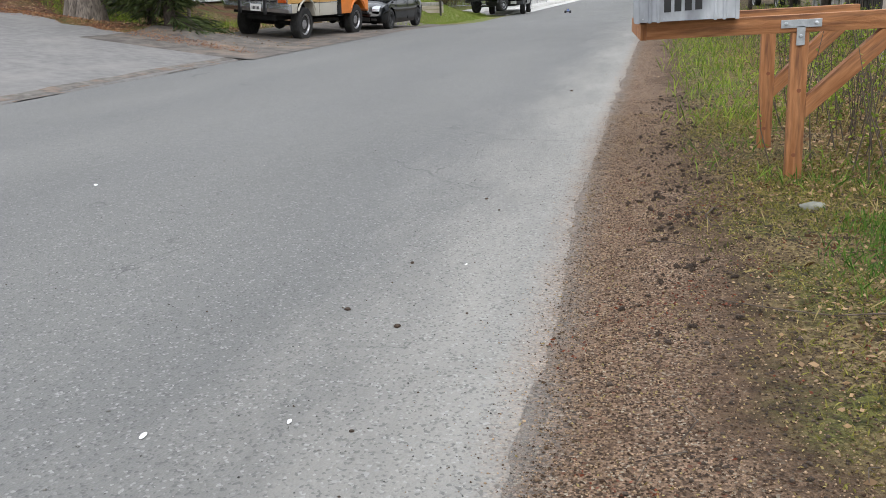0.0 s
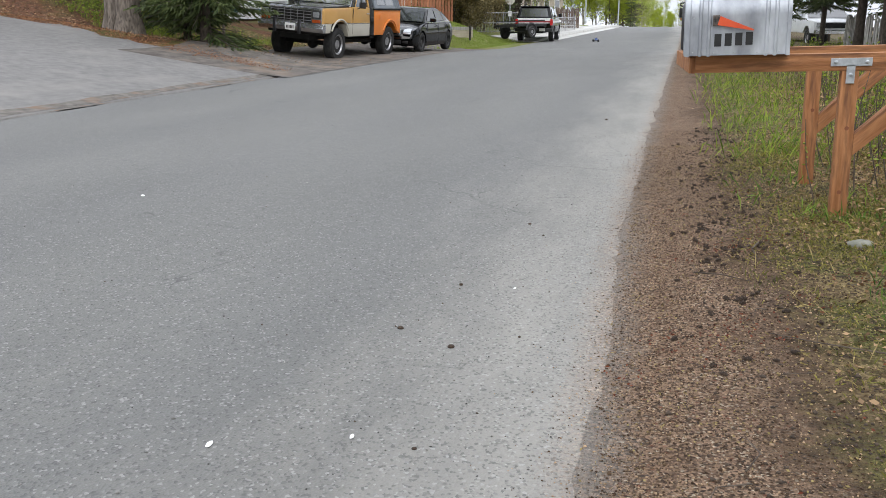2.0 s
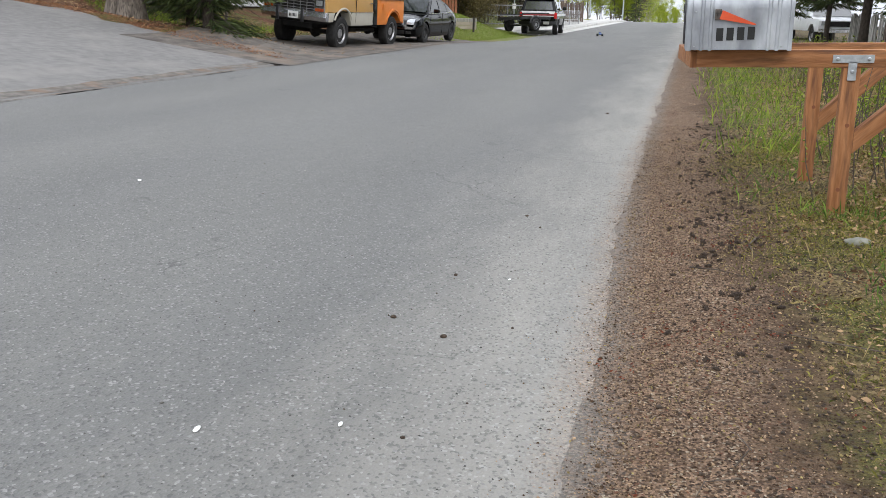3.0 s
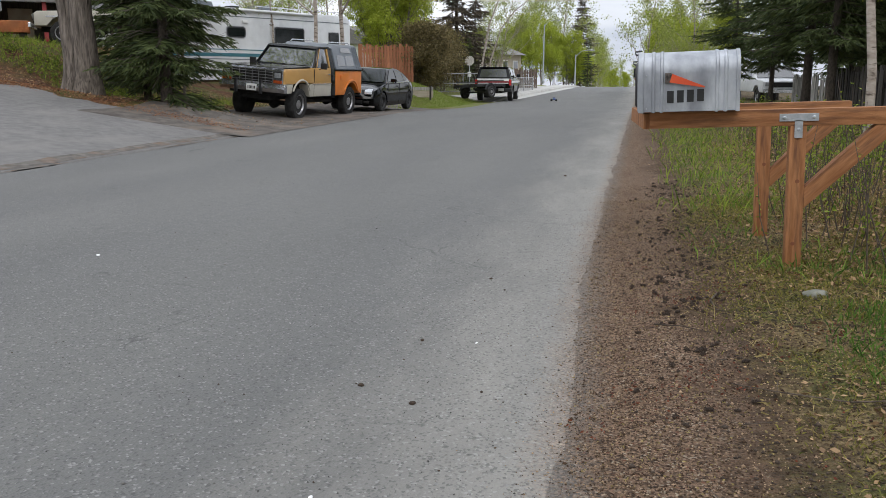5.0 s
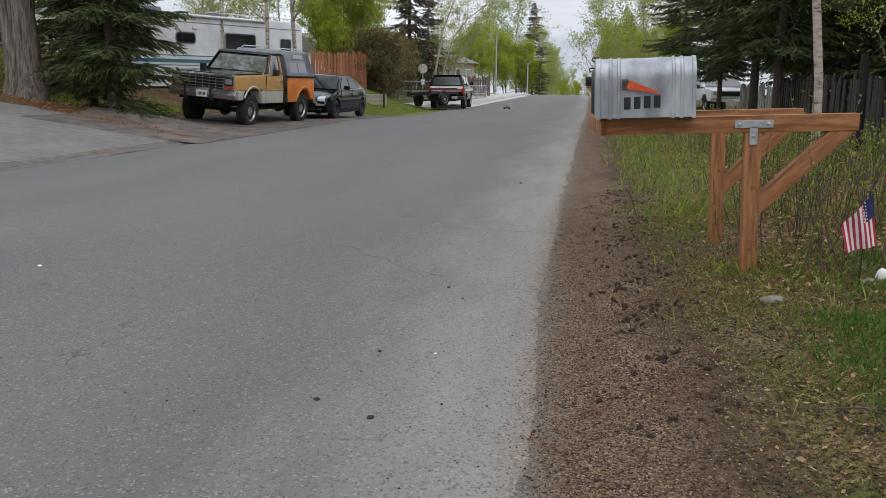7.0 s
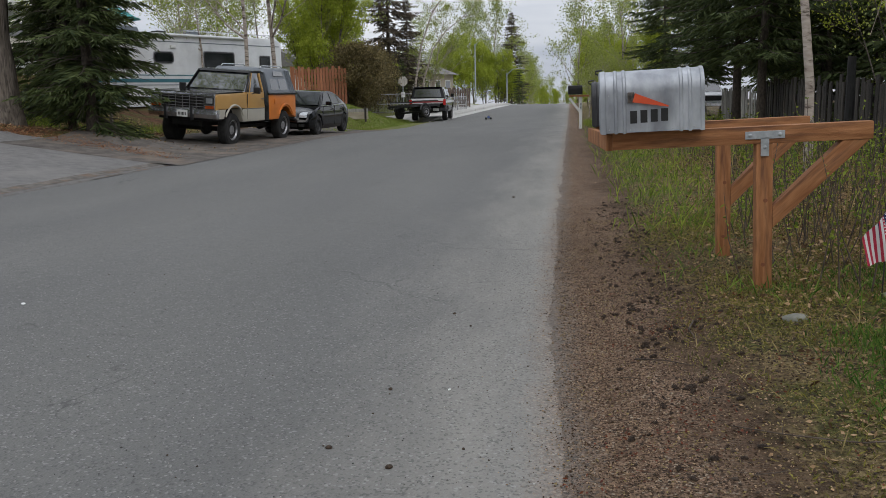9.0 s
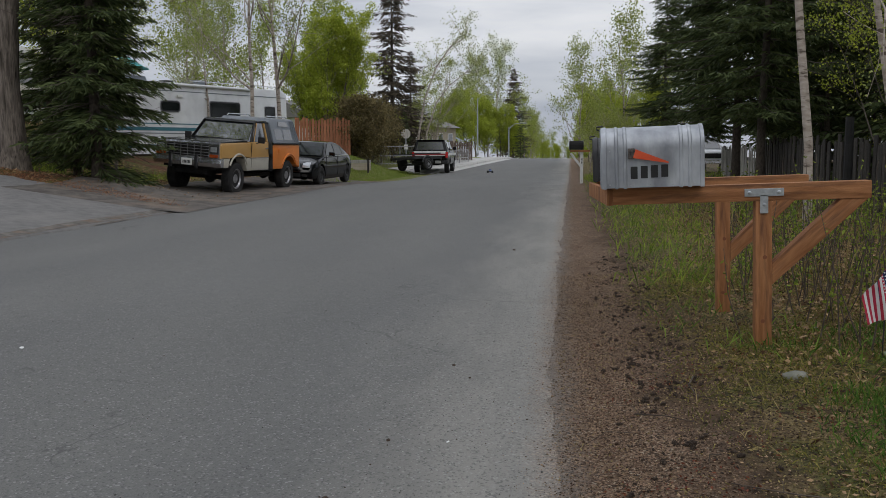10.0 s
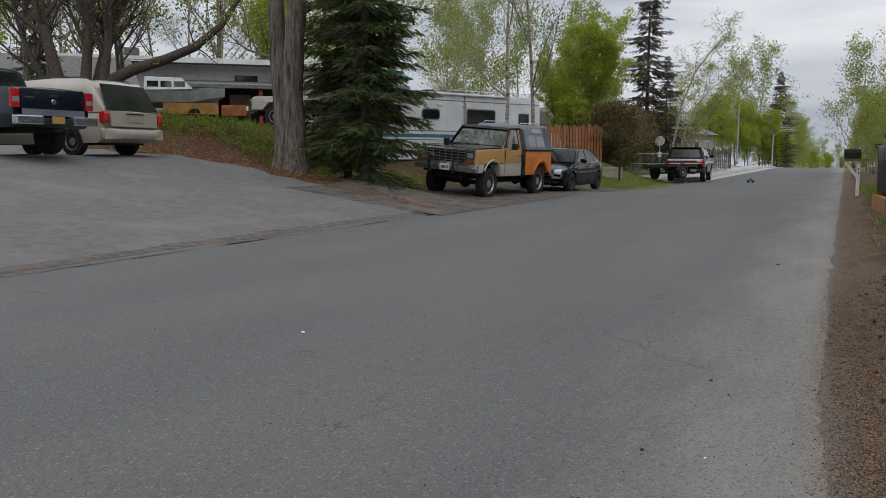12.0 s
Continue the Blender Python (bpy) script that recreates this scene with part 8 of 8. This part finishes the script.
def gravel():
    """Loose chips on the shoulder and strewn over the road's edge."""
    shape = np.array([(1, 0, 0), (0, 1, 0), (-1, 0, 0), (0, -1, 0), (0, 0, 0.8), (0, 0, -0.5)])
    tri = np.array([(0, 1, 4), (1, 2, 4), (2, 3, 4), (3, 0, 4), (1, 0, 5), (2, 1, 5), (3, 2, 5), (0, 3, 5)])
    for name, n, box_, keep, lo, hi, mat, label in (
            ("gravel", 64000, (0.1, 1.9, 1.0, 8.0), lambda s, x, y: np.where(s > 0.02, np.clip(1.3 - s * 0.7, 0, 1), 0.5 * np.exp((s - 0.02) * 22)), 0.0016, 0.0052, PEBBLE, "loose brown gravel chips of the shoulder"),
            ("gravel", 5000, (-0.6, 1.5, 8.0, 20.0), lambda s, x, y: np.where(s > 0.02, 0.9, np.exp((s - 0.02) * 22)), 0.003, 0.008, PEBBLE, "loose brown gravel chips of the shoulder"),
            ("edge_chips", 46000, (-0.2, 0.75, 1.0, 9.0), lambda s, x, y: np.where(s > 0, 0.9, 0.6 * np.exp(-np.abs(s / 0.07))), 0.0012, 0.0034, PEBBLE, "fine chips where gravel thins out over the asphalt"),
            ("soil_clods", 16000, (0.5, 3.2, 1.6, 9.0), lambda s, x, y: np.clip((s - 0.1) * 2.0, 0, 1) * np.clip(patch(x, y, 2.4, 12) * 2.0 - 0.45, 0, 1), 0.0025, 0.009, SOIL, "dark crumbled soil clods on the verge"),
            ("road_grit", 12000, (-5.5, 0.4, 1.2, 9.0), lambda s, x, y: np.where(s < 0, 0.12 + 0.8 * np.exp(s * 1.1), 0), 0.0016, 0.0042, GRIT, "fine grit strewn on the asphalt"),
            ("dark_crumbs", 480, (-3.0, 0.4, 1.2, 9.0), lambda s, x, y: np.where(s < 0, 0.06 + 0.6 * np.exp(s * 1.0), 0), 0.0025, 0.006, CONE, "dark bark crumbs on the asphalt")):
        x, y = scatter(n, *box_, keep)
        k = len(x)
        on_road = x < road_right(y)
        z = np.where(on_road, 0.0, land(x, y))
        r = rng_v.uniform(lo, hi, k) * np.where(rng_v.uniform(0, 1, k) > 0.97, 1.8, 1.0)
        a = rng_v.uniform(0, 6.28, k)
        p = shape[None] * (r[:, None, None] * rng_v.uniform(0.6, 1.3, (k, 6, 1)))
        c, s = np.cos(a)[:, None], np.sin(a)[:, None]
        v = np.stack([p[..., 0] * c - p[..., 1] * s + x[:, None], p[..., 0] * s + p[..., 1] * c + y[:, None], p[..., 2] + (z + r * 0.2)[:, None]], -1).reshape(-1, 3)
        f = (tri[None] + 6 * np.arange(k)[:, None, None]).reshape(-1, 3)
        tagged(cloud_mesh(name, v, f, mat), label, "gravel", kind="stuff")


gravel()


def pine_cones():
    """Fallen cones, each an overlapping pile of scales."""
    meshes = []
    for seed in range(4):
        rng = np.random.default_rng(60 + seed)
        bm = bmesh.new()
        lathe(bm, [(0.004, -0.03), (0.012, -0.02), (0.016, 0.0), (0.012, 0.02), (0.003, 0.032)], 7, pose(0, 0, 0.012, 0, 90, 0))
        for k in range(26):
            a, u = rng.uniform(0, 6.28), rng.uniform(-0.026, 0.026)
            r = 0.017 * (1 - (u / 0.035) ** 2) + 0.002
            c = Vector((u, r * math.cos(a), 0.012 + r * math.sin(a)))
            d = Vector((0.35, math.cos(a), math.sin(a))).normalized()
            s = Vector((0, -math.sin(a), math.cos(a)))
            bm.faces.new([bm.verts.new(c - s * 0.006), bm.verts.new(c + d * 0.011), bm.verts.new(c + s * 0.006)])
        me = bpy.data.meshes.new("pine_cone")
        bm.to_mesh(me)
        bm.free()
        me.materials.append(CONE)
        meshes.append(me)
    x, y = scatter(2400, 0.45, 2.0, 2.9, 9.5, lambda s, x, y: np.exp(-((s - 0.42 - 0.02 * y) / 0.23) ** 2) * np.clip(patch(x, y, 5.3, 12) * 1.8 - 0.5, 0, 1))
    for i, (a, b) in enumerate(zip(x[:270], y[:270])):
        ob = new("pine_cone", meshes[i % 4])
        ob.matrix_basis = pose(a, b, float(land(a, b)), rng_v.uniform(-20, 20), rng_v.uniform(-15, 15), rng_v.uniform(0, 360)) @ Matrix.Scale(rng_v.uniform(0.22, 0.58), 4)
        tagged(ob, "small dark weathered cone lying on the dirt", "pine cone", "fallen cones")


pine_cones()


def twig(points, r, label):
    bm = bmesh.new()
    pts = [(px, py, float(land(px, py)) + 0.008 + 0.012 * (k % 2)) for k, (px, py) in enumerate(points)]
    tube(bm, pts, [r * (1 - 0.6 * k / (len(pts) - 1)) for k in range(len(pts))], 6)
    for k in range(1, len(pts) - 1):
        p = Vector(pts[k])
        tube(bm, [p, p + Vector((0.06 * math.sin(3.1 * k), 0.07 * math.cos(2.3 * k), 0.015))], [r * 0.5, r * 0.2], 4)
    ob = part("twig", bm, STICK, None, label, True)
    tagged(ob, label, "twig", "fallen twigs")


twig([(1.72, 2.98), (1.5, 3.1), (1.36, 3.12), (1.14, 3.18), (1.0, 3.3)], 0.0042, "long dead twig lying across the dirt")
twig([(1.02, 4.6), (0.98, 4.42), (1.0, 4.28), (1.06, 4.2)], 0.0045, "crooked dead twig on the shoulder")
twig([(0.72, 4.05), (0.84, 3.97), (0.96, 3.92)], 0.004, "short dead twig on the shoulder")
twig([(1.9, 2.95), (1.72, 3.0), (1.6, 3.08)], 0.01, "thick broken twig among the leaves")

rng_t = np.random.default_rng(91)
for k in range(22):  # short dead sticks strewn over the shoulder
    tx, ty, ta, tl = rng_t.uniform(0.62, 1.55), rng_t.uniform(2.1, 5.2), rng_t.uniform(0, 6.28), rng_t.uniform(0.03, 0.11)
    twig([(tx, ty), (tx + tl * math.cos(ta), ty + tl * math.sin(ta)), (tx + 2 * tl * math.cos(ta + 0.4), ty + 2 * tl * math.sin(ta + 0.4))], rng_t.uniform(0.0014, 0.0028), "short thin dead twig on the gravel shoulder")


def lump(name, x, y, s, mat, label, cat, z=None, seed=0):
    """An uneven stone or crumb."""
    rng = np.random.default_rng(seed)
    bm = bmesh.new()
    bmesh.ops.create_icosphere(bm, subdivisions=2, radius=1.0)
    for v in bm.verts:
        k = 1 + 0.18 * noise.noise(v.co * 1.7 + Vector((seed, 0, 0)))
        v.co = Vector((v.co.x * s[0], v.co.y * s[1], v.co.z * s[2])) * k
    ob = part(name, bm, mat, None, "", True)
    ob.matrix_basis = pose(x, y, (float(land(x, y)) if z is None else z) + s[2] * 0.3, 0, 0, rng.uniform(0, 360))
    tagged(ob, label, cat)


lump("stone", 1.47, 4.53, (0.075, 0.042, 0.022), STONE, "half-buried grey field stone by the post", "stone", seed=3)
for i, (px, py, pr) in enumerate(((-0.094, 2.93, 0.014), (-0.33, 3.05, 0.013), (-0.258, 3.63, 0.011), (-0.191, 4.81, 0.011), (-0.347, 9.84, 0.018), (0.12, 3.1, 0.007), (0.02, 2.2, 0.008))):
    lump("crumb", px, py, (pr, pr * 0.8, pr * 0.6), CONE, "small dark crumb lying on the asphalt", "debris", 0.0, i)
for i, (px, py, pr) in enumerate(((-0.53, 2.05, 0.015), (-0.17, 2.21, 0.011), (-2.75, 4.78, 0.022), (-0.02, 3.65, 0.008))):
    lump("paper_scrap", px, py, (pr * 1.3, pr * 0.6, 0.003), WHITE_PAINT, "small white scrap lying on the asphalt", "debris", 0.002, 20 + i)
lump("white_stone", 2.11, 5.05, (0.04, 0.03, 0.055), WHITE_PAINT, "white painted stone standing in the grass", "stone", seed=9)
lump("stone", 2.02, 4.98, (0.085, 0.03, 0.018), STONE, "flat grey stone half hidden in the grass", "stone", seed=11)
lump("paper_scrap", 1.83, 5.65, (0.014, 0.01, 0.008), WHITE_PAINT, "small white scrap among the fallen leaves", "debris", seed=31)
